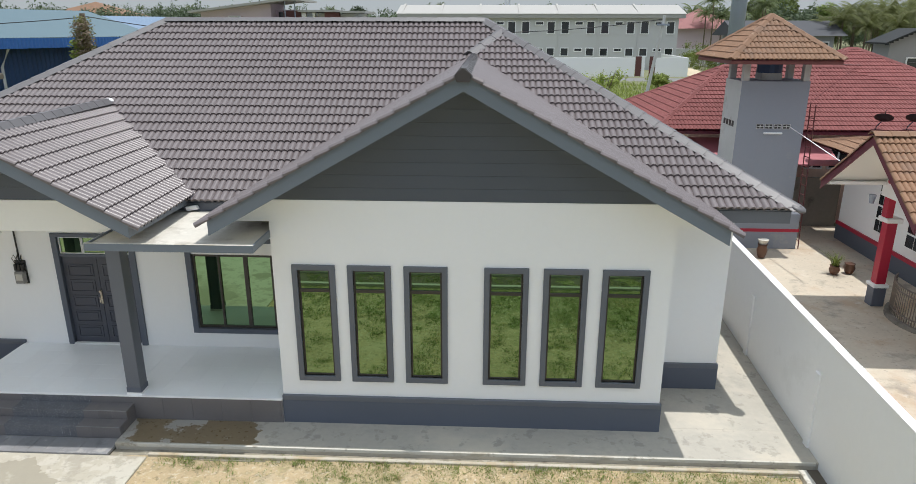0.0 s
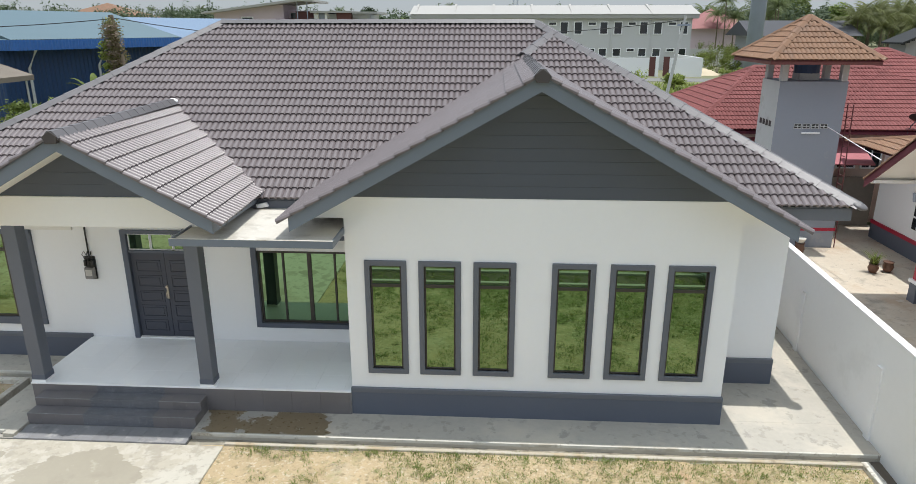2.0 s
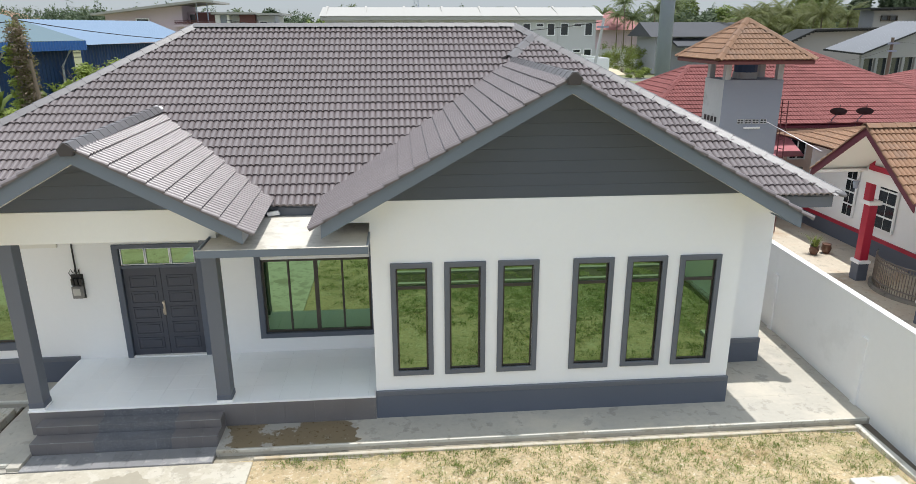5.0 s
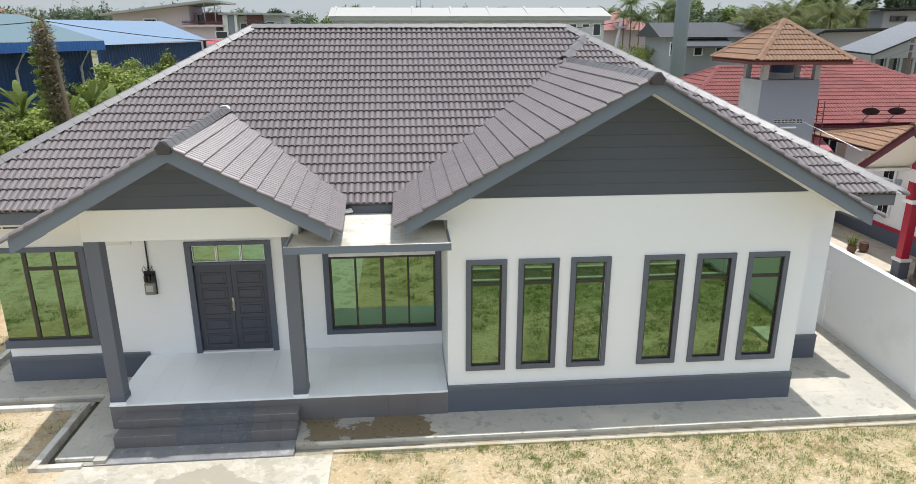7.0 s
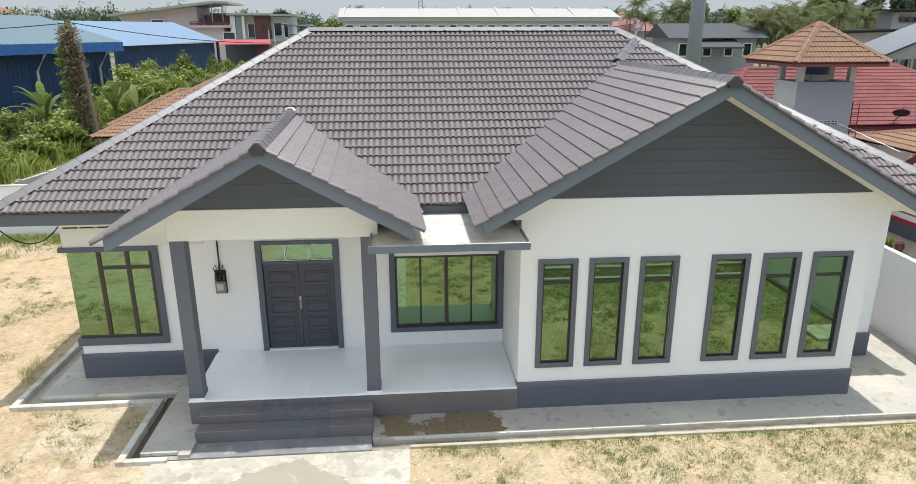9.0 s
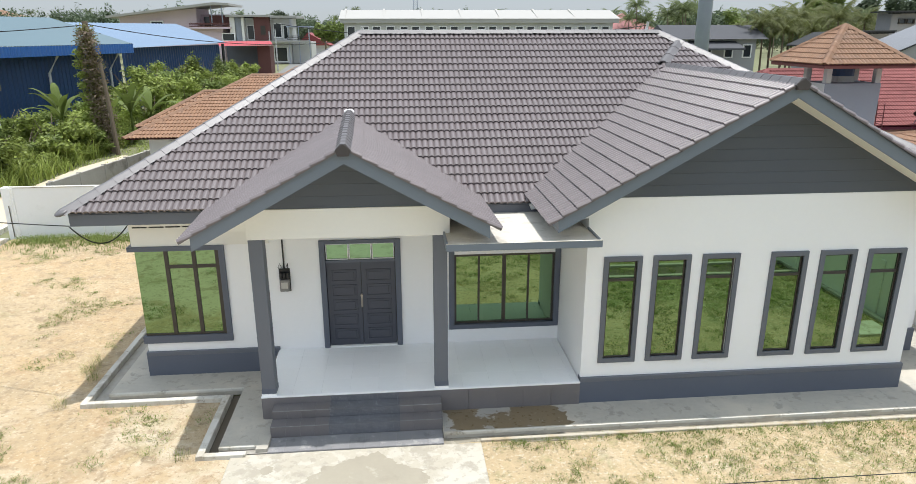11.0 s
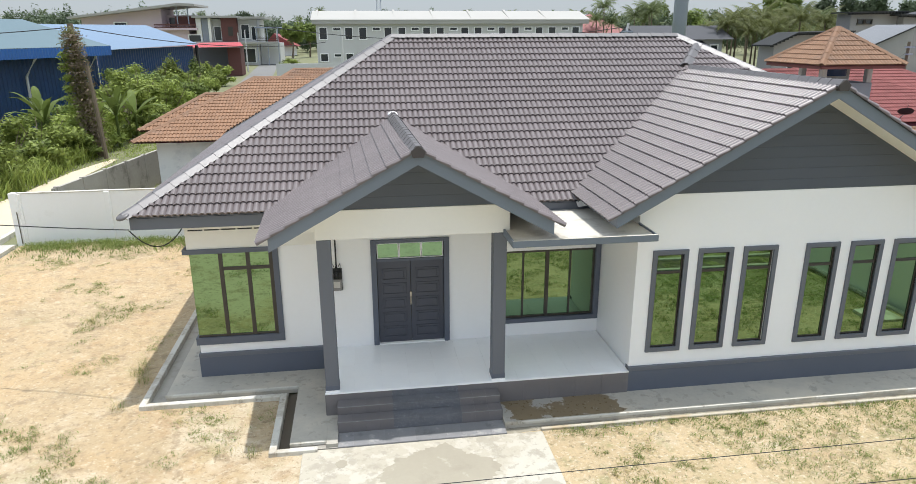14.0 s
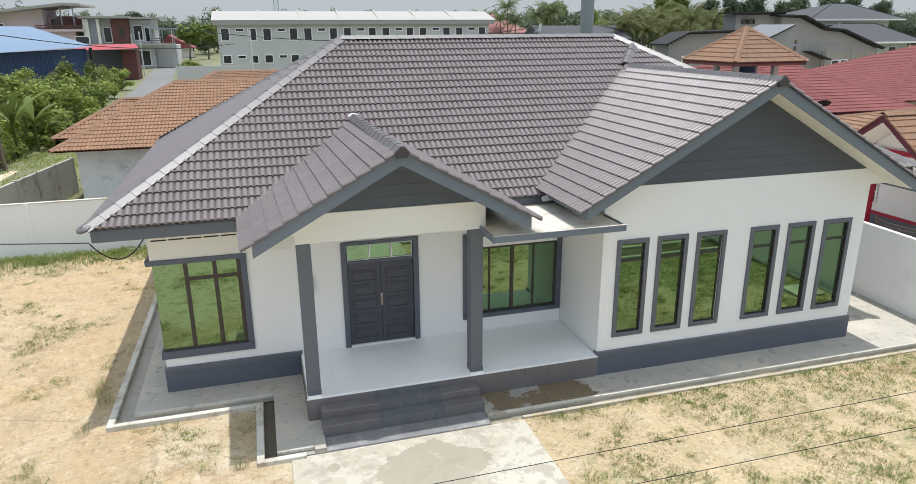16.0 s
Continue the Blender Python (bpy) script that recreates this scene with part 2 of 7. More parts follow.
def tile_points(tw=TW, tl=TL, thick=0.04, roll=0.045, per=6):
    """One double-roll tile: x along the eave, y up the slope, z off it; a sharp valley between the rolls, the nose over the row below."""
    pts, faces = [], []
    for r in range(ROLLS):
        for i in range(per + 1):
            x = tw * (r + i / per) / ROLLS
            h = roll * math.sin(math.pi * i / per) ** 0.55 if 0 < i < per else 0.0
            pts += [(x, -0.03, h), (x, -0.03, h + thick), (x, tl, h + 0.004), (x, -0.03, h + thick)]
        for i in range(per):
            a = 4 * (r * (per + 1) + i)
            b = a + 4
            faces += [(a, b, b + 1, a + 1), (a + 3, b + 3, b + 2, a + 2)]
    for x in (0.0, tw):
        k = len(pts)
        pts += [(x, -0.03, -0.012), (x, -0.03, thick), (x, tl, 0.004), (x, tl, -0.012)]
        faces.append((k, k + 1, k + 2, k + 3))
    return np.array(pts), faces


def slope(name, o, u, v, width, length, material, parent, clips=(), tw=TW, tl=TL, label="", roll=0.045, per=6, thick=0.042, jit=0.0015, kind="stuff"):
    """A tiled roof plane as one mesh, from the eave's corner o along u and up v, cut along planes (point, outward normal)."""
    o, u, v = Vector(o), Vector(u).normalized(), Vector(v).normalized()
    w = u.cross(v).normalized()
    if w.z < 0:
        w = -w
    frame3 = np.array([u[:], v[:], w[:]])
    pts, faces = tile_points(tw, tl, thick, roll, per)
    rng = np.random.RandomState(int(abs(o.x * 31 + o.y * 17 + length * 7)) % 9999)
    vs, fs = [], []
    for r in range(int(math.ceil(length / tl))):
        for c in range(int(math.ceil(width / tw))):
            q = pts.copy()
            q[:, 2] += rng.uniform(-jit, jit)
            q[:, 1] += rng.uniform(-jit, jit)
            q += (c * tw, r * tl, 0)
            q[:, 0] = q[:, 0].clip(0, width)
            q[:, 1] = q[:, 1].clip(-0.1, length)
            k = len(vs) * len(pts)
            vs.append(q @ frame3 + np.array(o[:]))
            fs += [tuple(i + k for i in f) for f in faces]
    me = bpy.data.meshes.new(name)
    me.from_pydata(np.concatenate(vs).tolist(), [], fs)
    bm = bmesh.new()
    bm.from_mesh(me)
    bpy.data.meshes.remove(me)
    for p, n in clips:
        bmesh.ops.bisect_plane(bm, geom=bm.verts[:] + bm.edges[:] + bm.faces[:], plane_co=p, plane_no=n, clear_outer=True)
    me = bpy.data.meshes.new(name)
    bmesh.ops.translate(bm, verts=bm.verts, vec=-ORIGIN[parent])
    bm.to_mesh(me)
    bm.free()
    me.polygons.foreach_set("use_smooth", [True] * len(me.polygons))
    me.materials.append(material)
    ob = new(name, me)
    ob.parent = parent
    ORIGIN[ob] = ORIGIN[parent]
    return tagged(ob, label, "", "", kind)


def caps(name, a, b, material, parent, w=0.36, drop=0.085, ln=0.42, lift=0.085, label=""):
    """Overlapping ridge caps from a, the low end, to b."""
    a, b = Vector(a), Vector(b)
    d = (b - a).normalized()
    s = d.cross(Vector((0, 0, 1))).normalized()
    up = s.cross(d).normalized()
    n = max(1, round((b - a).length / ln))
    ln = (b - a).length / n
    outline = [(-w / 2, -drop), (-0.045, 0.015), (0.045, 0.015), (w / 2, -drop)]
    bm = bmesh.new()
    ends = []
    for i, (x, z) in enumerate(outline):
        ends.append((bm.verts.new(s * x * 1.015 + up * (z + 0.01) - d * 0.03), bm.verts.new(s * x + up * z + d * ln), bm.verts.new(s * x * 0.9 + up * (z - 0.02) - d * 0.03)))
    for p, q in zip(ends, ends[1:]):
        bm.faces.new((p[0], q[0], q[1], p[1]))
        bm.faces.new((p[2], q[2], q[0], p[0]))
    bmesh.ops.recalc_face_normals(bm, faces=bm.faces)
    me = bpy.data.meshes.new(name)
    bm.to_mesh(me)
    bm.free()
    me.materials.append(material)
    for i in range(n):
        ob = new(name, me)
        ob.parent = parent
        ob.location = a + d * ln * i + up * lift - ORIGIN[parent]
        ORIGIN[ob] = ORIGIN[parent]

# ---- the bungalow ----
GZ = 0.12                      # top of the cement apron
FLOOR = 0.65                   # porch floor
house = thing("bungalow", (-2.5, 18.0, GZ), "single-storey white bungalow with slate-grey trim and charcoal tiled roof", "house")

HX0, HX1, HY = -1.97, 5.45, 12.05     # projecting front room
DY = 14.20                            # door wall
LX, RX, RY = -11.76, 7.08, 13.78      # outer left and right walls, right front wall
BACK = 24.2
PLZ = 0.72


def wall_with_holes(bm, axis, c0, c1, a0, a1, z0, z1, holes):
    """A wall between c0 and c1 in depth, from a0 to a1 along, with openings (a0, a1, z0, z1) through it."""
    xs = sorted({a0, a1, *[h[0] for h in holes], *[h[1] for h in holes]})
    zs = sorted({z0, z1, *[h[2] for h in holes], *[h[3] for h in holes]})
    for i in range(len(xs) - 1):
        run = None
        for k in range(len(zs) - 1):
            mx, mz = (xs[i] + xs[i + 1]) / 2, (zs[k] + zs[k + 1]) / 2
            inside = any(h[0] < mx < h[1] and h[2] < mz < h[3] for h in holes)
            if not inside:
                if run is None:
                    run = [zs[k], zs[k + 1]]
                else:
                    run[1] = zs[k + 1]
            if inside or k == len(zs) - 2:
                if run:
                    if axis == "x":
                        box(bm, xs[i], xs[i + 1], c0, c1, run[0], run[1])
                    else:
                        box(bm, c0, c1, xs[i], xs[i + 1], run[0], run[1])
                run = None
    bmesh.ops.remove_doubles(bm, verts=bm.verts, dist=0.0005)
    return bm


FRONT_WINS = [(-1.61, -0.79), (-0.56, 0.26), (0.50, 1.32), (2.00, 2.83), (3.10, 3.92), (4.18, 5.04)]
WZ0, WZ1 = 1.06, 3.48
TRIM = 0.105
part("front_wall", wall_with_holes(bmesh.new(), "x", HY, HY + 0.2, HX0, HX1, 0.3, 4.72, [(a + TRIM, b - TRIM, WZ0 + TRIM, WZ1 - TRIM) for a, b in FRONT_WINS]), M_WHITE, house)
part("side_wall", cube(HX0, HX0 + 0.2, HY + 0.2, DY + 0.2, 0.3, 4.82), M_WHITE, house)
part("side_wall", cube(HX1 - 0.2, HX1, HY + 0.2, RY, 0.3, 4.6), M_WHITE, house)
W2 = (-4.66, -1.95 - 0.03, 1.0, 2.98)
DR = (-7.66, -5.79, FLOOR, 3.35)
LW = (LX, -9.78, 0.95, 3.33)
part("door_wall", wall_with_holes(bmesh.new(), "x", DY, DY + 0.2, LX, HX0, 0.3, 4.45, [(W2[0] + 0.1, W2[1] - 0.12, W2[2] + 0.1, W2[3] - 0.08), (DR[0] + 0.1, DR[1] - 0.1, FLOOR, DR[3] - 0.08), (LX, LW[1] - 0.12, LW[2] + 0.18, LW[3] - 0.11)]), M_WHITE, house)
part("left_wall", wall_with_holes(bmesh.new(), "y", LX, LX + 0.2, DY + 0.2, BACK, 0.3, 4.45, [(DY + 0.2, DY + 1.7, LW[2] + 0.18, LW[3] - 0.11)]), M_WHITE, house)
part("right_front_wall", cube(HX1, RX, RY, RY + 0.2, 0.3, 4.45), M_WHITE, house)
part("right_wall", cube(RX - 0.2, RX, RY + 0.2, BACK, 0.3, 4.45), M_WHITE, house)
part("back_wall", cube(LX, RX, BACK, BACK + 0.2, 0.0, 4.45), M_WHITE, house)


def plinth(x0, x1, y0, y1):
    p = part("plinth", cube(x0, x1, y0, y1, GZ - 0.1, PLZ - 0.09), M_SLATE, house, "dark slate-grey painted plinth")
    part("plinth_band", cube(x0 - 0.0, x1 + 0.0, y0 - 0.012, y1, PLZ - 0.09, PLZ + 0.01, 0.006), M_SLATE_L, p)


plinth(HX0 - 0.01, HX1 + 0.03, HY - 0.05, HY + 0.15)
plinth(HX1 - 0.1, HX1 + 0.03, HY + 0.15, RY - 0.05)
plinth(HX1 + 0.03, RX + 0.03, RY - 0.05, RY + 0.1)
plinth(RX - 0.1, RX + 0.03, RY + 0.1, BACK)
plinth(LX - 0.04, -8.72, DY - 0.05, DY + 0.1)
plinth(LX - 0.04, LX + 0.1, DY + 0.1, BACK)


def rim(bm, x0, x1, z0, z1, w, y0, y1, bev=0.006, top=None, bottom=None):
    """A rectangular frame in the x-z plane."""
    top, bottom = top or w, bottom or w
    out = [(x0, z0), (x1, z0), (x1, z1), (x0, z1)]
    inn = [(x0 + w, z0 + bottom), (x1 - w, z0 + bottom), (x1 - w, z1 - top), (x0 + w, z1 - top)]
    ring = [[bm.verts.new((x, y, z)) for x, z in o] for o, y in ((out, y0), (inn, y0), (inn, y1), (out, y1))]
    faces = [bm.faces.new((a[i], a[(i + 1) % 4], b[(i + 1) % 4], b[i])) for a, b in zip(ring, ring[1:] + ring[:1]) for i in range(4)]
    if bev:
        bmesh.ops.recalc_face_normals(bm, faces=faces)
        es = [e for f in faces for e in f.edges if e.calc_face_angle(0.0) > 0.5]
        bmesh.ops.bevel(bm, geom=list(set(es)), offset=bev, segments=1, affect="EDGES")
    return bm


for a, b in FRONT_WINS:
    w = part("window", rim(bmesh.new(), a, b, WZ0, WZ1, TRIM, HY - 0.04, HY + 0.1), M_SLATE_L, house, "tall narrow window with slate-grey surround and green reflective glass")
    part("sash_frame", rim(bmesh.new(), a + TRIM, b - TRIM, WZ0 + TRIM, WZ1 - TRIM, 0.034, HY + 0.02, HY + 0.07, 0.004), M_FRAME, w)
    part("transom_bar", cube(a + TRIM, b - TRIM, HY + 0.015, HY + 0.07, 2.92, 2.985, 0.004), M_FRAME, w)
    part("pane", cube(a + TRIM + 0.03, b - TRIM - 0.03, HY + 0.036, HY + 0.044, WZ0 + TRIM + 0.03, 2.93), M_GLASS, w)
    part("pane", cube(a + TRIM + 0.03, b - TRIM - 0.03, HY + 0.038, HY + 0.046, 2.98, WZ1 - TRIM - 0.03), M_GLASS, w)

# porch window with four panes
w = part("window", rim(bmesh.new(), W2[0], W2[1], W2[2], W2[3] + 0.3, 0.13, DY - 0.04, DY + 0.1, top=0.1, bottom=0.12), M_SLATE, house, "wide window with dark frame and green reflective glass")
gx0, gx1, gz0, gz1 = W2[0] + 0.13, W2[1] - 0.13, W2[2] + 0.12, W2[3] + 0.2
part("sash_frame", rim(bmesh.new(), gx0, gx1, gz0, gz1, 0.05, DY + 0.03, DY + 0.09, 0.004), M_FRAME, w)
part("transom_bar", cube(gx0, gx1, DY + 0.03, DY + 0.09, 2.84, 2.90, 0.004), M_FRAME, w)
for xm, t in ((-3.94, 0.045), (-3.33, 0.09), (-2.74, 0.045)):
    part("mullion", cube(xm - t / 2, xm + t / 2, DY + 0.026, DY + 0.09, gz0, gz1, 0.004), M_FRAME, w)
xs = [gx0, -3.94, -3.33, -2.74, gx1]
for a, b in zip(xs, xs[1:]):
    part("pane", cube(a + 0.02, b - 0.02, DY + 0.058, DY + 0.066, gz0 + 0.02, 2.85), M_GLASS, w)
    part("pane", cube(a + 0.02, b - 0.02, DY + 0.062, DY + 0.07, 2.89, gz1 - 0.02), M_GLASS, w)

# corner window, glass to glass round the corner
def corner_band(out, z0, z1, f):
    """An L-shaped band round the corner, standing out of both walls."""
    a, b = LX - out, DY - f
    return prism(bmesh.new(), [(a, b), (LW[1], b), (LW[1], DY + 0.1), (LX + 0.1, DY + 0.1), (LX + 0.1, DY + 1.85), (a, DY + 1.85)], "z", z0, z1)


w = part("window", corner_band(0.12, LW[3] - 0.11, LW[3], 0.09), M_SLATE, house, "corner window of green reflective glass with slate-grey sill and head")
gz0, gz1 = LW[2] + 0.18, LW[3] - 0.11
part("sill", corner_band(0.06, LW[2], LW[2] + 0.18, 0.05), M_SLATE, w)
part("jamb", cube(LW[1] - 0.13, LW[1], DY - 0.05, DY + 0.1, gz0, gz1, 0.006), M_SLATE, w)
part("jamb", cube(LX - 0.06, LX + 0.1, DY + 1.7, DY + 1.85, gz0, gz1, 0.006), M_SLATE, w)
for xm in (-11.08, -10.47):
    part("mullion", cube(xm - 0.045, xm + 0.045, DY - 0.01, DY + 0.07, gz0, gz1, 0.004), M_FRAME, w)
part("sash_frame", cube(-10.0, LW[1] - 0.13, DY - 0.01, DY + 0.07, gz0, gz1, 0.004), M_FRAME, w)
part("sash_frame", cube(LX, -10.0, DY - 0.005, DY + 0.07, gz0, gz0 + 0.05, 0.004), M_FRAME, w)
part("transom_bar", cube(-11.035, -10.0, DY - 0.006, DY + 0.07, 2.78, 2.86, 0.004), M_FRAME, w)
for a, b, z0, z1 in ((LX + 0.004, -11.1, gz0, gz1), (-11.05, -10.5, gz0, 2.8), (-10.45, -9.98, gz0, 2.8), (-11.05, -10.5, 2.84, gz1), (-10.45, -9.98, 2.84, gz1)):
    part("pane", cube(a, b, DY + 0.016, DY + 0.024, z0, z1), M_GLASS, w)
part("pane", cube(LX + 0.012, LX + 0.02, DY + 0.026, DY + 1.75, gz0, gz1), M_GLASS, w)

# closed eaves of the gables
part("eave_box", prism(bmesh.new(), [(HX1, 4.31), (6.02, 4.31), (6.02, 4.40), (HX1, 4.72)], "y", HY, RY), M_WHITE, house)
part("eave_box", prism(bmesh.new(), [(HX0, 4.31), (-2.70, 4.31), (-2.70, 4.40), (HX0, 4.72)][::-1], "y", HY, DY - 0.3), M_WHITE, house)
part("eave_box", prism(bmesh.new(), [(-8.76, 4.24), (-9.46, 4.24), (-9.46, 4.28), (-8.76, 4.66)][::-1], "y", 12.0, DY - 0.06), M_CREAM, house)

# double front door
dr = part("door", rim(bmesh.new(), DR[0], DR[1], FLOOR, DR[3], 0.13, DY - 0.05, DY + 0.12, top=0.09, bottom=0.012), M_SLATE, house, "charcoal double front door with raised panels and glazed transom")
part("transom_bar", cube(DR[0] + 0.13, DR[1] - 0.13, DY - 0.03, DY + 0.1, 2.80, 2.86, 0.004), M_SLATE, dr)
dxm = (DR[0] + DR[1]) / 2
lx0, lx1 = DR[0] + 0.14, DR[1] - 0.14
for a, b in ((lx0, dxm - 0.004), (dxm + 0.004, lx1)):
    bm = cube(a, b, DY + 0.03, DY + 0.08, FLOOR + 0.03, 2.80, 0.004)
    n = 5
    ph = (2.80 - FLOOR - 0.28) / n
    for i in range(n):
        z0 = FLOOR + 0.17 + i * ph
        rim(bm, a + 0.10, b - 0.10, z0, z0 + ph - 0.08, 0.028, DY + 0.012, DY + 0.032, 0.006)
        box(bm, a + 0.165, b - 0.165, DY + 0.018, DY + 0.032, z0 + 0.06, z0 + ph - 0.14, 0.006)
    part("door_leaf", bm, M_DOOR, dr)
bm = cube(dxm - 0.027, dxm + 0.018, DY - 0.004, DY + 0.03, 1.66, 2.0, 0.008)
tube(bm, [(dxm - 0.005, DY - 0.01, 1.68), (dxm - 0.005, DY - 0.06, 1.72), (dxm - 0.005, DY - 0.06, 1.84), (dxm - 0.005, DY - 0.01, 1.88)], 0.013)
tube(bm, [(dxm - 0.005, DY + 0.0, 1.97), (dxm - 0.005, DY - 0.035, 1.97)], 0.028)
part("door_handle", bm, M_BRASS, dr, "worn brass pull handle and lock plate")
part("threshold", cube(DR[0] + 0.13, DR[1] - 0.13, DY - 0.055, DY + 0.1, FLOOR + 0.004, FLOOR + 0.035, 0.004), M_WHITE, dr)
tw3 = (lx1 - lx0) / 3
for i in range(3):
    a = lx0 + i * tw3
    f = part("transom_frame", rim(bmesh.new(), a + 0.006, a + tw3 - 0.006, 2.865, 3.255, 0.02, DY + 0.0, DY + 0.06, 0.003), M_WHITE, dr)
    part("pane", cube(a + 0.02, a + tw3 - 0.02, DY + 0.03, DY + 0.038, 2.88, 3.24), M_GLASS, dr)

# porch: base, floor tiles, edge, steps, columns, beam
PX0, PY = -8.75, 11.97
part("porch_base", cube(PX0, HX0 - 0.012, PY + 0.02, DY + 0.0, GZ - 0.1, FLOOR - 0.014), M_GROUT, house)
part("porch_riser", cube(PX0 - 0.004, HX0 - 0.014, PY, PY + 0.02, GZ - 0.02, FLOOR - 0.03), M_GRANITE, house, "dark stone tiled porch face")
part("porch_riser", cube(PX0 - 0.02, PX0, PY + 0.02, DY - 0.06, GZ - 0.02, FLOOR - 0.03), M_GRANITE, house, "dark stone tiled porch face")
part("porch_nosing", cube(PX0 - 0.02, HX0 - 0.014, PY - 0.012, PY + 0.03, FLOOR - 0.03, FLOOR + 0.002, 0.004), M_WHITE, house)

M_STEPJ = mat("dark_grout", (0.075, 0.075, 0.075), 0.8, 0.1)
SX0, SX1 = -8.5, -5.03
for i in range(6):
    a = -5.02 + i * 0.6
    b = min(a + 0.594, HX0 - 0.016)
    if b - a > 0.05:
        part("riser_tile", cube(a, b, PY - 0.008, PY + 0.001, GZ + 0.006, FLOOR - 0.032, 0.001), M_GRANITE, house)
for y0, y1, zt in ((11.36, PY, 0.30), (11.66, PY, 0.475)):
    part("step", cube(SX0 + 0.005, SX1 - 0.005, y0 + 0.012, y1 - 0.002, GZ - 0.02, zt - 0.012), M_STEPJ, house)
for cx in (-8.60, -4.995):
    c = part("column", cube(cx - 0.14, cx + 0.14, 12.0, 12.28, FLOOR + 0.05, 4.06, 0.008), M_SLATE_L, house, "square slate-grey porch column")
    part("column_foot", cube(cx - 0.155, cx + 0.155, 11.985, 12.295, FLOOR, FLOOR + 0.05, 0.004), M_WHITE, c)
    part("column_skirt", cube(cx - 0.148, cx + 0.148, 11.992, 12.288, FLOOR + 0.05, FLOOR + 0.16, 0.004), M_SLATE, c)
part("beam", cube(-8.76, -4.80, 12.0, 12.3, 4.06, 4.66, 0.006), M_CREAM, house, "cream painted porch beam")
part("beam", cube(-8.76, -8.46, 12.3, DY, 4.06, 4.62, 0.006), M_CREAM, house, "cream painted porch beam")
part("porch_ceiling", cube(-8.46, -4.93, 12.3, DY, 4.10, 4.16), M_CREAM, house)
part("wall_band", cube(LX - 0.02, -8.77, DY - 0.06, DY + 0.1, LW[3] + 0.0, 3.92, 0.004), M_CREAM, house)

for i in range(8):
    part("vent_slot", cube(LX + 0.06 + i * 0.36, LX + 0.38 + i * 0.36, DY - 0.066, DY - 0.058, 3.765, 3.795), M_DARKPL, house)

# flat canopy between the gables
cn = part("canopy", cube(-4.90, HX0 - 0.03, 11.14, 13.6, 4.01, 4.10, 0.004), M_CANOPY, house, "flat concrete canopy with weathered pale top")
part("canopy_fascia", cube(-4.94, HX0 + 0.01, 11.10, 11.14, 4.0, 4.135, 0.006), M_BOARD, cn)
part("canopy_fascia", cube(-4.94, -4.90, 11.14, 12.0, 4.0, 4.135, 0.006), M_BOARD, cn)
part("canopy_fascia", cube(HX0 - 0.03, HX0 + 0.01, 11.14, HY - 0.002, 4.0, 4.135, 0.006), M_BOARD, cn)
# thin pale strip imitates sunlight caught along the top of the front fascia
part("canopy_lip", cube(-4.94, HX0 + 0.01, 11.098, 11.145, 4.136, 4.142), M_KERB, cn, "pale strip painted in as the sunlit canopy edge")
part("flashing", prism(bmesh.new(), [(-4.12, 4.20), (-3.9, 4.24), (-3.86, 4.16), (-4.1, 4.12)], "y", 13.36, 13.44), M_WHITE, house, "white valley flashing")
part("flashing", prism(bmesh.new(), [(-2.95, 4.30), (-2.65, 4.36), (-2.6, 4.22), (-2.9, 4.18)], "y", 13.34, 13.42), M_WHITE, house, "white valley flashing")

# ---- roof ----
ZE, ZR = 4.32, 7.86
EX0, EX1, EY0, EY1 = -12.74, 7.85, 13.42, 25.1
WY, WZ = 12.85, 4.45           # eave of the wing beside the hall, further forward and a little higher
RX0, RX1, RYY = -6.75, 1.89, 19.25
roof = part("main_roof", prism(bmesh.new(), [(EY0 + 0.05, ZE - 0.05), (RYY, ZR - 0.06), (EY1 - 0.05, ZE - 0.05)], "x", RX0, RX1), M_CLAD, house, "hipped roof of charcoal double-roll concrete tiles")
for rx, ex, ey, ez in ((RX0, EX0 + 0.05, EY0 + 0.05, ZE), (RX1, EX1 - 0.05, WY + 0.05, WZ)):
    bm = bmesh.new()
    v = [bm.verts.new(p) for p in ((rx, ey, ez - 0.05), (rx, EY1 - 0.05, ez - 0.05), (rx, RYY, ZR - 0.06), (ex, ey, ez - 0.05), (ex, EY1 - 0.05, ez - 0.05))]
    for f in ((0, 3, 2), (3, 4, 2), (4, 1, 2), (0, 1, 4, 3)):
        bm.faces.new([v[i] for i in f])
    part("hip_deck", bm, M_CLAD, roof)


def hip_normal(a, b, outward):
    d = Vector((b[0] - a[0], b[1] - a[1], 0))
    n = Vector((d.y, -d.x, 0)).normalized()
    return n if n.dot(Vector(outward)) > 0 else -n


E_FL, E_FR, E_BL, E_BR = (EX0, EY0, ZE), (EX1, WY, WZ), (EX0, EY1, ZE), (EX1, EY1, WZ)
R_L, R_R = (RX0, RYY, ZR), (RX1, RYY, ZR)
front_v = Vector((0, RYY - EY0, ZR - ZE))
STEP_A, STEP_B = (1.55, 17.75, 0), (2.35, 18.78, 0)     # where the wing's plane stands proud of the main slope
step_n = hip_normal(STEP_A, STEP_B, (1, -1, 0))
slope("tile_field", E_FL, (1, 0, 0), front_v, EX1 - EX0, front_v.length, M_TILE, roof, [(E_FL, hip_normal(E_FL, R_L, (-1, 1, 0))), (R_R, hip_normal(E_FR, R_R, (1, 1, 0))), ((2.4, 0, 0), (1, 0, 0))])
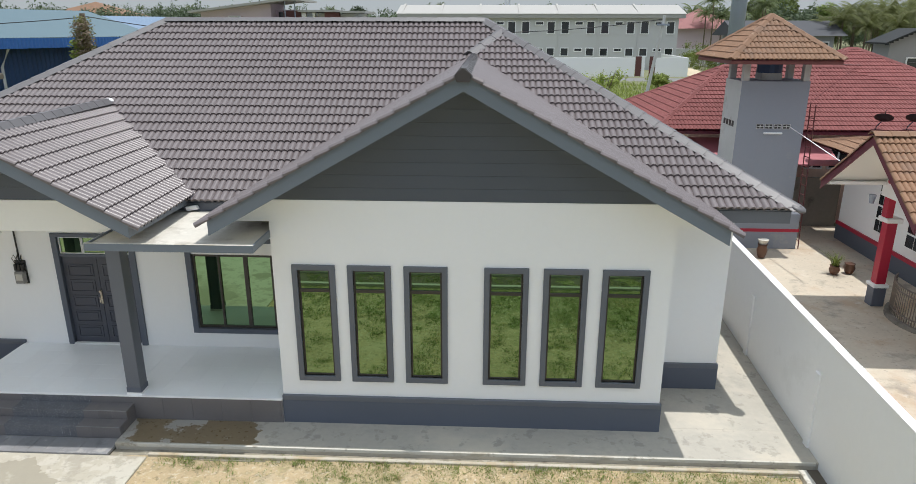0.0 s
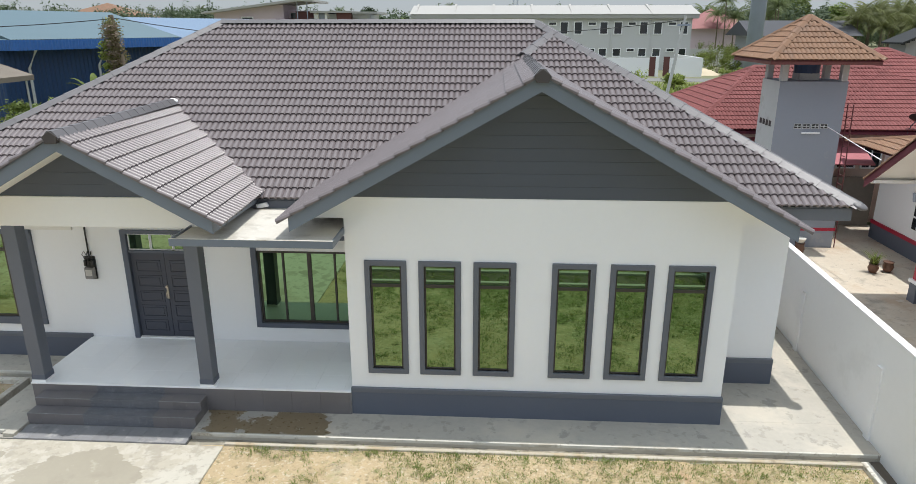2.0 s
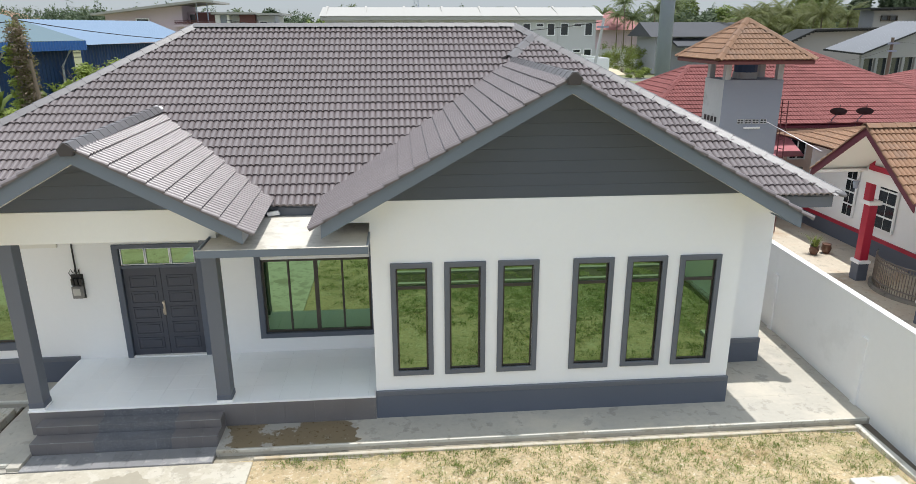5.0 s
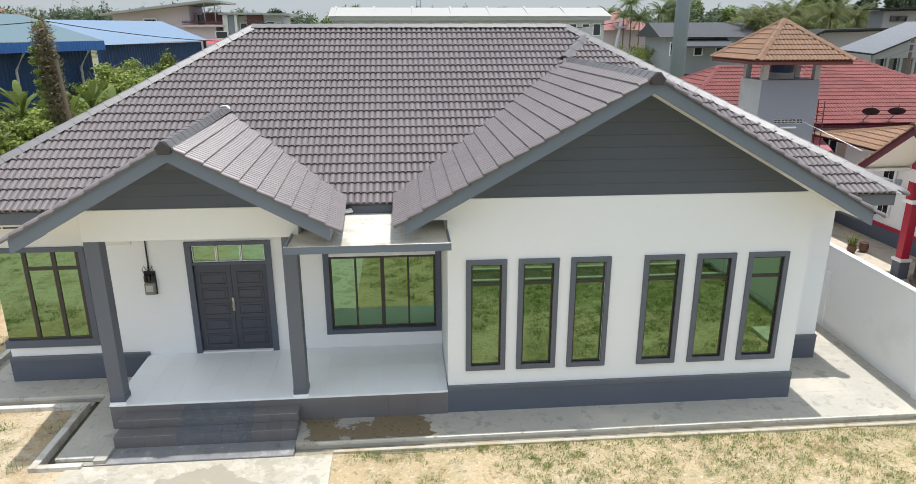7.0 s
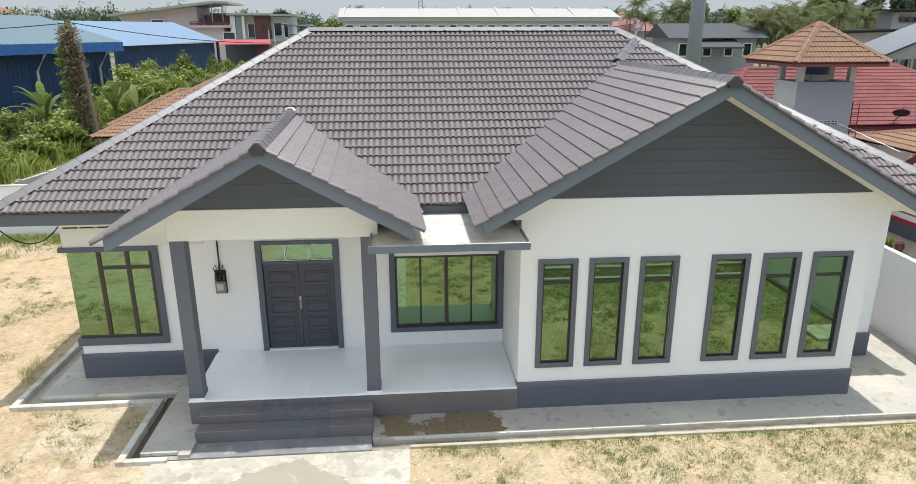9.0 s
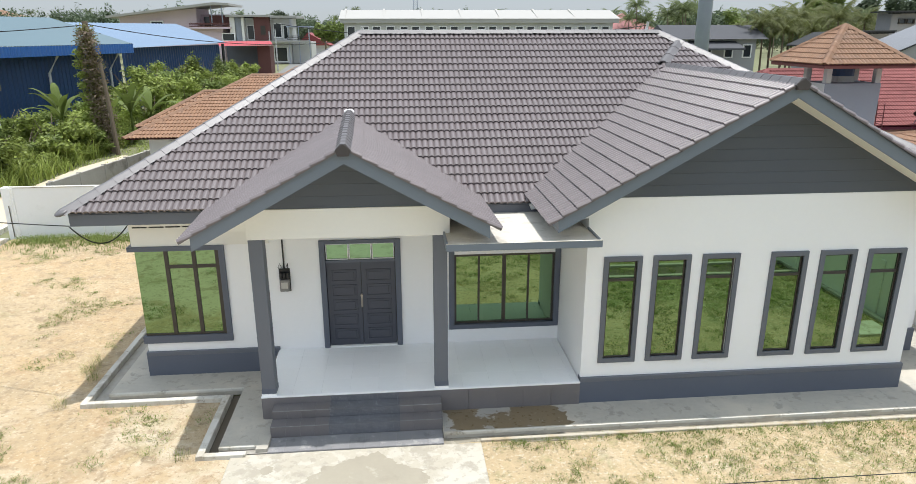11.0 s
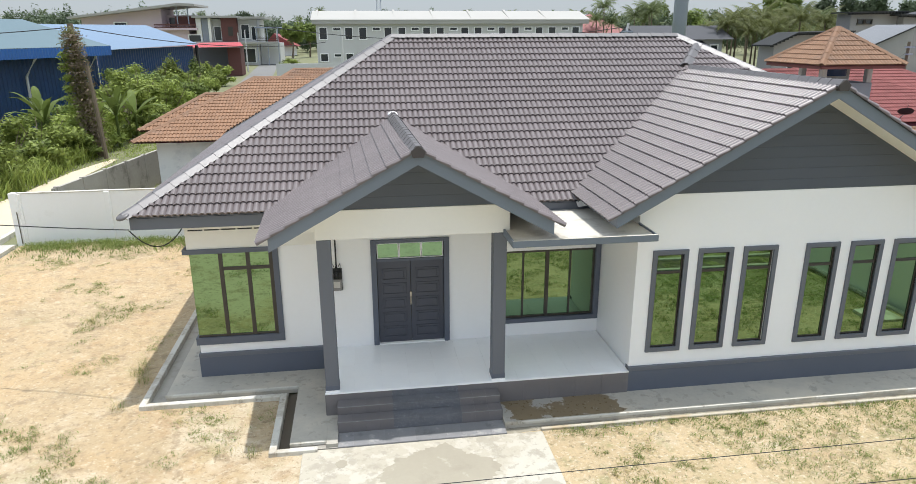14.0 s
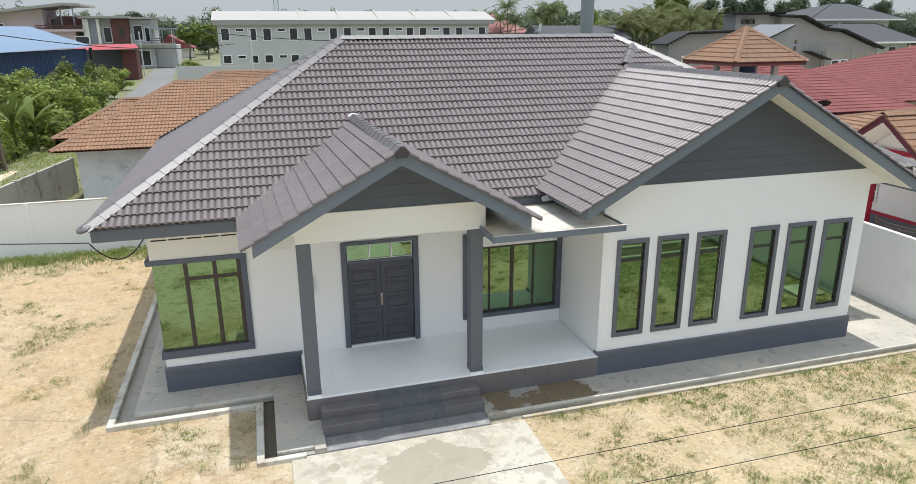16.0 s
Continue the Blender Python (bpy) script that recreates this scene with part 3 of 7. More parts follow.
wing_v = Vector((0, RYY - WY, ZR - WZ))
slope("tile_field", (1.2, WY, WZ), (1, 0, 0), wing_v, EX1 - 1.2, wing_v.length, M_TILE, roof, [(E_FR, hip_normal(E_FR, R_R, (1, 1, 0))), (STEP_A, -step_n)])
lv = Vector((RX0 - EX0, 0, ZR - ZE))
slope("tile_field", E_BL, (0, -1, 0), lv, EY1 - EY0, lv.length, M_TILE, roof, [(E_FL, hip_normal(E_FL, R_L, (1, -1, 0))), (E_BL, hip_normal(E_BL, R_L, (1, 1, 0)))])
rv = Vector((RX1 - EX1, 0, ZR - WZ))
slope("tile_field", E_FR, (0, 1, 0), rv, EY1 - WY, rv.length, M_TILE, roof, [(E_FR, hip_normal(E_FR, R_R, (-1, -1, 0))), (E_BR, hip_normal(E_BR, R_R, (-1, 1, 0)))])
bv = Vector((0, RYY - EY1, ZR - WZ))
slope("tile_field", E_BR, (-1, 0, 0), bv, EX1 - EX0, bv.length, M_TILE, roof, [(E_BL, hip_normal(E_BL, R_L, (-1, -1, 0))), (E_BR, hip_normal(E_BR, R_R, (1, -1, 0)))], per=3)
caps("ridge_cap", R_L, R_R, M_RIDGE, roof)
caps("ridge_cap", E_FL, R_L, M_RIDGE, roof)
caps("ridge_cap", E_FR, R_R, M_RIDGE, roof)
caps("ridge_cap", E_BL, R_L, M_RIDGE, roof)
caps("ridge_cap", E_BR, R_R, M_RIDGE, roof)
caps("ridge_cap", (1.55, 17.75, 7.06), (2.35, 18.78, 7.61), M_RIDGE, roof)
for tip, axis in ((E_FL, (Vector(R_L) - Vector(E_FL)).normalized()), (E_FR, (Vector(R_R) - Vector(E_FR)).normalized())):
    bm = bmesh.new()
    bmesh.ops.create_uvsphere(bm, u_segments=14, v_segments=8, radius=1.0, matrix=Matrix.Translation(Vector(tip) + Vector((0, 0, 0.045)) - axis * 0.02) @ axis.to_track_quat("X", "Z").to_matrix().to_4x4() @ Matrix.Diagonal((0.16, 0.15, 0.06, 1)))
    part("hip_end", bm, M_RIDGE, roof, "rounded hip end tile", True)
# eaves fascia and soffit
for x0, x1, y0, y1 in ((EX0 + 0.06, -9.0, EY0 + 0.06, EY0 + 0.10), (-4.6, -1.9, EY0 + 0.06, EY0 + 0.10), (EX0 + 0.06, EX0 + 0.10, EY0 + 0.10, EY1 - 0.1), (EX0 + 0.1, EX1 - 0.1, EY1 - 0.10, EY1 - 0.06)):
    part("fascia", cube(x0, x1, y0, y1, 4.02, 4.30, 0.004), M_SLATE_L, roof)
for x0, x1, y0, y1 in ((HX1, EX1 - 0.06, WY + 0.06, WY + 0.10), (EX1 - 0.10, EX1 - 0.06, WY + 0.10, EY1 - 0.1)):
    part("fascia", cube(x0, x1, y0, y1, 4.16, 4.43, 0.004), M_SLATE_L, roof)
bm = bmesh.new()
box(bm, EX0 + 0.1, -8.76, EY0 + 0.1, DY - 0.005, 4.03, 4.05)
box(bm, HX1 + 0.002, EX1 - 0.1, WY + 0.1, RY - 0.005, 4.17, 4.19)
box(bm, RX + 0.002, EX1 - 0.1, RY, EY1 - 0.1, 4.17, 4.19)
box(bm, EX0 + 0.1, LX - 0.002, DY, EY1 - 0.1, 4.03, 4.05)
part("soffit", bm, M_CREAM, roof)


def skew(g, k, y0):
    """Turns the ridge of a gable roof a little out of square with the front."""
    done = set()
    for ob in [g] + [c for c in g.children_recursive if c.name.split(".")[0] in ("tile", "tile_field", "ridge_cap", "mortar")]:
        off = ORIGIN[g].y - y0
        if ob is not g and ob.location.length > 1e-6:
            ob.location.x += k * (ob.location.y + off)
            off = 0.0
        if ob.data.name not in done:
            done.add(ob.data.name)
            for v in ob.data.vertices:
                v.co.x += k * (v.co.y + off)


def gable(name, xc, left, right, k, yb, yback, zb, yface, zface, fx0, fx1, singles, turn=0.0, rise=0.0):
    """A gable roof whose ridge runs back into the main slope. zb: the underside of the barge boards at the apex, left and right: how far they reach, k: the pitch, yb: their face."""
    bh, lip = 0.265, 0.17
    zt = zb + bh + 0.012
    outline = [(xc - left, zt - k * left - 0.03), (xc, zt - 0.03), (xc + right, zt - k * right - 0.03), (xc + right - 0.05, zb + 0.03 - k * right + 0.05 * k), (xc, zb + 0.03), (xc - left + 0.05, zb + 0.03 - k * left + 0.05 * k)]
    g = part(name, prism(bmesh.new(), outline, "y", yb + 0.03, yback - 0.1), M_CREAM, house, "front gable roof of charcoal double-roll tiles with blue-grey barge boards")
    for sgn, reach in ((-1, left), (1, right)):
        half = reach + lip
        ze = zt - k * half
        vv = Vector((-sgn * half, 0, zt - ze))
        run = vv.length
        rows = round(run / TL)
        step = run / rows
        y0 = yb - 0.055
        if not singles:
            slope("tile_field", (xc + sgn * half, y0, ze), (0, 1, 0), vv, yback - y0, run, M_TILE, g, tl=step, thick=0.038)
        else:
            pts, faces = tile_points(tl=step, thick=0.038)
            u, v = Vector((0, 1, 0)), vv.normalized()
            wv = u.cross(v)
            wv = wv if wv.z > 0 else -wv
            me = bpy.data.meshes.new("tile")
            me.from_pydata((pts @ np.array([u[:], v[:], wv[:]])).tolist(), [], faces)
            me.polygons.foreach_set("use_smooth", [True] * len(me.polygons))
            me.materials.append(M_TILE)
            for r in range(rows):
                # stop each row where the main slope takes over
                zrow = ze + (zt - ze) * (r + 0.7) * step / run
                ystop = EY0 + (zrow - ZE) / (ZR - ZE) * (RYY - EY0) + 0.25
                for c in range(int(math.ceil((ystop - y0) / TW))):
                    t = new("tile", me)
                    t.parent = g
                    t.location = Vector((xc + sgn * half, y0 + c * TW, ze)) + v * (r * step) + wv * random.uniform(-0.002, 0.002) - ORIGIN[g]
                    ORIGIN[t] = ORIGIN[g]
        ex = xc + sgn * reach
        pts2 = [(ex, zb - k * reach), (xc, zb), (xc, zb + bh), (ex, zb + bh - k * reach)]
        part("barge_board", prism(bmesh.new(), pts2 if sgn < 0 else pts2[::-1], "y", yb, yb + 0.03), M_BOARD, g)
        fa, fb = sorted((ex, ex - sgn * 0.03))
        part("eave_fascia", cube(fa, fb, yb + 0.031, EY0 + 0.05, zb - k * reach + 0.01, zb + bh - k * reach - 0.02, 0.003), M_BOARD, g)
    caps("ridge_cap", (xc, yb - 0.07, zt), (xc, yback, zt + rise), M_RIDGE, g, 0.30, 0.11, 0.34, 0.07)
    if singles:
        dab = bmesh.new()
        bmesh.ops.create_icosphere(dab, subdivisions=2, radius=1.0, matrix=Matrix.Translation((xc, yback + 0.03, zt + rise + 0.02)) @ Matrix.Diagonal((0.13, 0.12, 0.075, 1)))
        for v in dab.verts:
            v.co += v.co.normalized() * 0.03 * noise.noise(v.co * 9)
        part("mortar", dab, M_WHITE, g, "white mortar dab")
    end = prism(bmesh.new(), [(xc - 0.135, zt - 0.005), (xc, zt + 0.095), (xc + 0.135, zt - 0.005), (xc + 0.1, zt - 0.125), (xc - 0.1, zt - 0.125)], "y", yb - 0.115, yb - 0.01)
    bmesh.ops.bevel(end, geom=end.edges[:], offset=0.006, segments=1, affect="EDGES")
    part("ridge_end_cap", end, M_ENDCAP, g)
    # cladding boards of the gable end, each board a piece
    for i in range(int((zb - zface) / 0.235) + 1):
        z0, z1 = zface + i * 0.235, min(zface + (i + 1) * 0.235 - 0.003, zb + 0.01)
        if z1 <= z0:
            break

        def half_at(z):
            return max(0.02, (zb + 0.06 - z) / k)
        l0, r0 = max(fx0, xc - half_at(z0)), min(fx1, xc + half_at(z0))
        l1, r1 = max(fx0, xc - half_at(z1)), min(fx1, xc + half_at(z1))
        part("cladding_board", prism(bmesh.new(), [(l0, z0), (r0, z0), (r1, z1), (l1, z1)], "y", yface - 0.001 * (i % 2), yface + 0.04), M_CLAD, g)
    if turn:
        skew(g, turn, yb)
    return g


M_ENDCAP = mat("dark_brown_end_cap", (0.06, 0.05, 0.048), 0.6, 0.15, 2, 30, 0.1, 90)
gable("hall_roof", 1.63, 4.415, 4.484, 0.562, 11.27, 17.95, 6.733, HY + 0.0, 4.725, HX0 - 0.3, HX1 + 0.3, False)
gable("porch_roof", -6.745, 2.80, 2.63, 0.555, 11.13, 16.05, 5.686, 12.02, 4.665, -8.9, -4.6, True, -0.04, 0.06)

# ---- ground, apron, drains, drive, boundary walls ----
# the fine dark specks paint in the shadows between lumps of soil
M_GROUND = mat("sandy_soil", (0.435, 0.335, 0.205), 0.9, 0.35, 0.5, 7, 1.0, 14, bdist=0.05,
               stain=(((0.47, 0.325, 0.17), 0.22, 0.44, 0.8, 0.18), ((0.55, 0.475, 0.355), 0.5, 0.50, 0.85, 0.2, 0.0, -0.05, 0.64), ((0.29, 0.27, 0.13), 0.6, 0.57, 0.6, 0.15), ((0.36, 0.24, 0.13), 1.1, 0.55, 0.6, 0.1), ((0.28, 0.21, 0.13), 2.5, 0.53, 0.7, 0.1), ((0.62, 0.53, 0.39), 4.0, 0.58, 0.45, 0.1), ((0.27, 0.195, 0.11), 9.0, 0.56, 0.75, 0.07), ((0.57, 0.49, 0.36), 15.0, 0.57, 0.55, 0.06)))
M_LAWN = mat("thin_lawn_on_sand", (0.475, 0.37, 0.225), 0.9, 0.32, 0.5, 7, 1.0, 14, bdist=0.05,
             stain=(((0.30, 0.29, 0.14), 0.45, 0.52, 0.6, 0.2), ((0.19, 0.205, 0.08), 0.9, 0.55, 0.8, 0.15, 0.03, -0.10, 0.72), ((0.52, 0.45, 0.33), 0.8, 0.55, 0.7, 0.15), ((0.24, 0.25, 0.10), 1.9, 0.56, 0.6, 0.12), ((0.40, 0.26, 0.15), 0.3, 0.58, 0.6, 0.1), ((0.27, 0.24, 0.13), 6.0, 0.55, 0.6, 0.1), ((0.58, 0.51, 0.38), 13.0, 0.56, 0.75, 0.06), ((0.22, 0.18, 0.10), 8.0, 0.57, 0.7, 0.06)))
M_MEADOW = mat("rough_grass_ground", (0.16, 0.166, 0.085), 0.9, 0.3, 0.25, 6, 0.5, 8, bdist=0.05, stain=(((0.34, 0.29, 0.16), 0.12, 0.62, 0.5),))
M_LANE = mat("sandy_lane", (0.55, 0.47, 0.34), 0.9, 0.15, 0.3, 10, 0.3, 15)
M_ROAD = mat("pale_asphalt", (0.17, 0.17, 0.165), 0.85, 0.12, 0.2, 8, 0.2, 30)
M_NCONC = mat("stained_yard_concrete", (0.52, 0.455, 0.36), 0.75, 0.2, 0.5, 10, 0.2, 40, stain=(((0.38, 0.25, 0.15), 0.5, 0.52, 0.6, 0.15), ((0.25, 0.225, 0.19), 0.8, 0.56, 0.7, 0.1), ((0.58, 0.53, 0.45), 2.2, 0.57, 0.6, 0.1), ((0.24, 0.21, 0.17), 7.0, 0.6, 0.5, 0.06)))


M_DDRAIN = mat("pale_drain_cement", (0.36, 0.34, 0.30), 0.85, 0.22, 1.2, 12, 0.3, 40, stain=(((0.22, 0.205, 0.17), 1.1, 0.52, 0.7, 0.12),))
M_FDRAIN = mat("dirty_drain_cement", (0.27, 0.245, 0.19), 0.85, 0.3, 1.5, 15, 0.3, 40, stain=(((0.12, 0.10, 0.07), 1.8, 0.52, 0.8, 0.1), ((0.42, 0.39, 0.32), 4.0, 0.57, 0.7, 0.08)))


def sheet(x0, x1, y0, y1, z, nx, ny, amp=0.0, sc=0.3, bm=None):
    bm = bm or bmesh.new()
    g = [[bm.verts.new((x0 + (x1 - x0) * i / nx, y0 + (y1 - y0) * j / ny, z)) for i in range(nx + 1)] for j in range(ny + 1)]
    for row in g:
        for v in row:
            v.co.z += amp * noise.noise(v.co * sc) + amp * 0.4 * noise.noise(v.co * sc * 4)
    for a, b in zip(g, g[1:]):
        for i in range(nx):
            bm.faces.new((a[i], a[i + 1], b[i + 1], b[i]))
    return bm


struct("ground", sheet(-900, 900, -300, 1300, -0.10, 40, 40), M_MEADOW, "flat rough grassland reaching the horizon", "ground")
struct("lawn", sheet(-6.7, 7.82, -12.0, 10.94, -0.015, 70, 110, 0.035, 0.7), M_LAWN, "thin patchy lawn on sandy soil", "lawn", True)
bm = sheet(-21.3, -12.86, -12.0, 26.6, -0.015, 44, 150, 0.035, 0.7)
sheet(-12.86, -9.79, -12.0, 13.05, -0.015, 16, 98, 0.035, 0.7, bm)
sheet(-9.79, -6.7, -12.0, 10.84, -0.015, 16, 90, 0.035, 0.7, bm)
struct("yard", bm, M_GROUND, "bare sandy yard with sparse weeds", "yard", True)

AE = 11.13
for ax0, ax1, ay0, ay1 in ((-5.02, 8.08, AE, HY + 0.1), (HX1, 8.08, HY + 0.1, 26.3), (-9.46, PX0 + 0.02, 11.02, DY), (-8.73, SX0, 10.90, PY), (-12.42, -9.46, 13.36, DY), (-12.42, LX + 0.1, DY, 25.2)):
    struct("apron", cube(ax0, ax1, ay0, ay1, -0.05, GZ, 0.004), M_APRON, "grey cement apron beside the house wall", "apron")
rim_pts = [(-5.0 + i * 0.1, 11.18) for i in range(27)] + [(-2.3 + 0.16 * noise.noise(Vector((3.1, j * 2.3, 0))) - 0.25 * (j / 8) ** 2, 11.18 + 0.78 * j / 8) for j in range(1, 9)] + [(-2.75 - i * 0.25, 11.96) for i in range(10)]
struct("wet_patch", prism(bmesh.new(), rim_pts, "z", GZ - 0.01, GZ + 0.004), M_WET, "wet brown puddle on the cement apron", "puddle")
struct("driveway", cube(-9.2, -4.28, -14.0, 10.86, -0.12, 0.03, 0.012), M_DRIVE, "pale concrete driveway with damp stains", "driveway")


def damp(cx, cy, rx, ry, seed):
    """A lobed damp stain, a few millimetres proud of the concrete."""
    pts = []
    for i in range(160):
        a = math.tau * i / 160
        c = Vector((math.cos(a), math.sin(a), seed))
        k = 1 + 0.34 * noise.noise(c * 1.3) + 0.16 * noise.noise(c * 4.1) + 0.1 * noise.noise(c * 11) + 0.05 * noise.noise(c * 29)
        pts.append((cx + rx * k * c.x, cy + ry * k * c.y))
    struct("damp_stain", prism(bmesh.new(), pts, "z", 0.02, 0.033), M_DAMP, "damp grey stain on the concrete driveway", "stain")


damp(-6.5, 9.86, 1.05, 0.72, 2.0)
damp(-8.42, 10.33, 0.13, 0.12, 5.0)
damp(-7.6, 8.3, 0.5, 0.3, 8.0)
damp(-5.2, 8.0, 0.3, 0.22, 11.0)
bm = bmesh.new()
KZ = 0.10
box(bm, -4.28, 7.9, 10.90, 10.98, -0.15, 0.05, 0.012)
for v in bm.verts:
    v.co.y += 0.012 * noise.noise(v.co * 3)
struct("front_kerb", bm, M_KERBD, "narrow whitewashed drain kerb along the apron", "kerb")
bm = bmesh.new()
box(bm, -12.92, -12.77, 12.99, 25.4, -0.2, KZ, 0.012)
box(bm, -12.77, -9.85, 12.99, 13.12, -0.2, KZ, 0.012)
box(bm, -9.85, -9.70, 10.78, 13.12, -0.2, KZ, 0.012)
box(bm, -9.70, -8.9, 10.78, 10.90, -0.2, KZ, 0.012)
struct("side_kerb", bm, M_KERB, "whitewashed outer kerb of an open concrete drain", "kerb")
bm = bmesh.new()
box(bm, -9.70, -9.46, 10.90, 13.34, -0.25, -0.075)
struct("drain", bm, M_GUTTER, "shallow muddy open drain", "drain")
bm = bmesh.new()
box(bm, -12.77, -12.42, 13.12, 25.4, -0.25, -0.03)
box(bm, -12.42, -9.70, 13.12, 13.36, -0.25, -0.03)
box(bm, -9.46, -8.5, 10.88, 11.02, -0.25, 0.035)
struct("dry_drain", bm, M_DDRAIN, "shallow dry cement drain round the apron", "drain")
# pale strips put the sunlit rim of the apron into the colour
for ax0, ax1, ay0, ay1 in ((-5.02, 8.12, 11.12, 11.155), (-9.46, -8.74, 11.0, 11.06), (-12.44, -9.46, 13.34, 13.39)):
    struct("apron_nosing", cube(ax0, ax1, ay0, ay1, GZ - 0.07, GZ + 0.004, 0.008), M_KERB, "pale cement strip painted in as the sunlit apron edge", "kerb")
struct("front_drain", cube(-5.03, 7.9, 10.86, 11.13, -0.25, -0.02), M_FDRAIN, "shallow dirty cement drain along the apron", "drain")
# east boundary wall
EW = (8.115, 0.053)
EWZ = 2.33


def wx(y):
    return EW[0] + EW[1] * (y - 10)


bm = prism(bmesh.new(), [(wx(-6), -6), (wx(30), 30), (wx(30) + 0.13, 30), (wx(-6) + 0.13, -6)], "z", -0.2, EWZ)
ew = struct("wall_east", bm, M_BWALL, "long whitewashed masonry boundary wall", "wall")
for y in (-3.5, 0.3, 4.1, 7.9, 11.7, 15.5, 19.3, 23.1):
    part("pier", cube(wx(y) - 0.05, wx(y) + 0.1, y - 0.09, y + 0.09, -0.1, 1.66, 0.006), M_BWALL, ew)
part("coping", prism(bmesh.new(), [(wx(-6) - 0.012, -6), (wx(30) - 0.012, 30), (wx(30) + 0.145, 30), (wx(-6) + 0.145, -6)], "z", EWZ, EWZ + 0.03), M_BWALL, ew)
struct("apron_edge", prism(bmesh.new(), [(8.08, AE), (wx(AE) - 0.004, AE), (wx(26.3) - 0.004, 26.3), (8.08, 26.3)], "z", -0.05, GZ - 0.004), M_APRON, "grey cement strip between apron and boundary wall", "apron")
bm = prism(bmesh.new(), [(7.9, 2), (7.9, 11.12), (wx(11.1), 11.12), (wx(2), 2)], "z", -0.2, -0.02)
struct("side_drain", bm, M_GUTTER, "muddy drain along the boundary wall", "drain")
struct("lawn_kerb", cube(7.75, 7.9, 2.0, 11.0, -0.2, 0.07, 0.012), M_KERB, "whitewashed kerb edging the lawn", "kerb")
struct("slab", cube(6.55, 7.5, 8.5, 9.36, -0.1, 0.08, 0.015), M_KERB, "pale concrete cover slab on the lawn", "slab")
for ky in (3.2, 4.25):
    struct("verge_kerb", cube(-4.2, 7.7, ky, ky + 0.14, -0.15, 0.09, 0.012), M_KERBG, "grey cement kerb of the front verge drain", "kerb")
struct("verge_drain", cube(-4.2, 7.7, 3.34, 4.25, -0.2, -0.0), M_GUTTER, "muddy front verge drain", "drain")
# north boundary wall
NY = 26.9
nw = struct("wall_north", cube(-21.2, 9.2, NY, NY + 0.14, -0.3, 2.0), M_BWALL, "whitewashed masonry wall behind the yard", "wall")
for x in (-21.2, -17.9, -14.4, -10.9, -7.4, -3.9, -0.4, 3.1, 6.6):
    part("pier", cube(x - 0.1, x + 0.1, NY - 0.05, NY + 0.1, -0.2, 2.0, 0.006), M_BWALL, nw)
part("coping", cube(-21.3, 9.2, NY - 0.02, NY + 0.16, 2.0, 2.04), M_KERB, nw)
part("end_post", cube(-21.5, -21.2, NY - 0.1, NY + 0.2, -0.2, 2.04, 0.01), M_BWALL, nw)
part("gate_rail", cube(-21.30, -21.27, NY - 0.14, NY - 0.11, 0.0, 1.3, 0.004), M_GUTTER, nw)

for kx in (-21.45, -22.35):
    struct("west_kerb", cube(kx - 0.09, kx + 0.09, 8.0, 30.0 if kx < -22 else 26.3, -0.2, 0.12, 0.015), M_KERB, "whitewashed kerb of the west roadside drain", "kerb")
struct("west_drain", cube(-22.26, -21.54, 8.0, 26.8, -0.3, -0.03), M_KERBG, "concrete drain beside the west verge", "drain")
# steps, floor tiles and pavers, each tile a piece
MESHES = {}


def slab_piece(name, w, d, h, material, parent, at, bev=0.003):
    key = (name, round(w, 4), round(d, 4), round(h, 4), material.name)
    if key not in MESHES:
        bm = box(bmesh.new(), 0, w, 0, d, 0, h, bev)
        me = bpy.data.meshes.new(name)
        bm.to_mesh(me)
        bm.free()
        me.materials.append(material)
        MESHES[key] = me
    ob = new(name, MESHES[key])
    ob.parent = parent
    ob.location = Vector(at) - ORIGIN[parent]
    ORIGIN[ob] = ORIGIN[parent]
    return ob


pf = part("porch_floor", cube(PX0 + 0.01, HX0 - 0.013, PY + 0.03, DY - 0.001, FLOOR - 0.014, FLOOR - 0.004), M_PORCH, house, "pale glossy porcelain floor tiles")
TS = 0.6
x = PX0 + 0.012
while x < HX0 - 0.05:
    y = PY + 0.034
    wx_ = min(TS, HX0 - 0.016 - x)
    while y < DY - 0.05:
        dy_ = min(TS, DY - 0.004 - y)
        slab_piece("floor_tile", wx_ - 0.002, dy_ - 0.002, 0.008, M_PORCH, pf, (x, y, FLOOR - 0.006), 0.0005)
        y += TS
    x += TS
st = part("steps", cube(SX0 + 0.01, SX1 - 0.01, 11.40, PY - 0.01, GZ - 0.02, 0.2), M_STEPJ, house, "two dark tiled steps with a speckled pebble strip")
cols = [SX0 + (SX1 - SX0) / 12 * i for i in range(13)]
for y0, y1, zt, zb in ((11.36, 11.66, 0.30, 0.056), (11.66, PY, 0.475, 0.30)):
    for i in range(12):
        m = M_PEBBLE if 4 <= i < 9 else M_GRANITE
        wd = cols[i + 1] - cols[i]
        slab_piece("step_tile", wd - 0.0025, y1 - y0 - 0.003, 0.012, m, st, (cols[i], y0, zt - 0.012), 0.001)
        slab_piece("riser_tile", wd - 0.0025, 0.012, zt - zb - 0.014, m, st, (cols[i], y0, zb), 0.001)
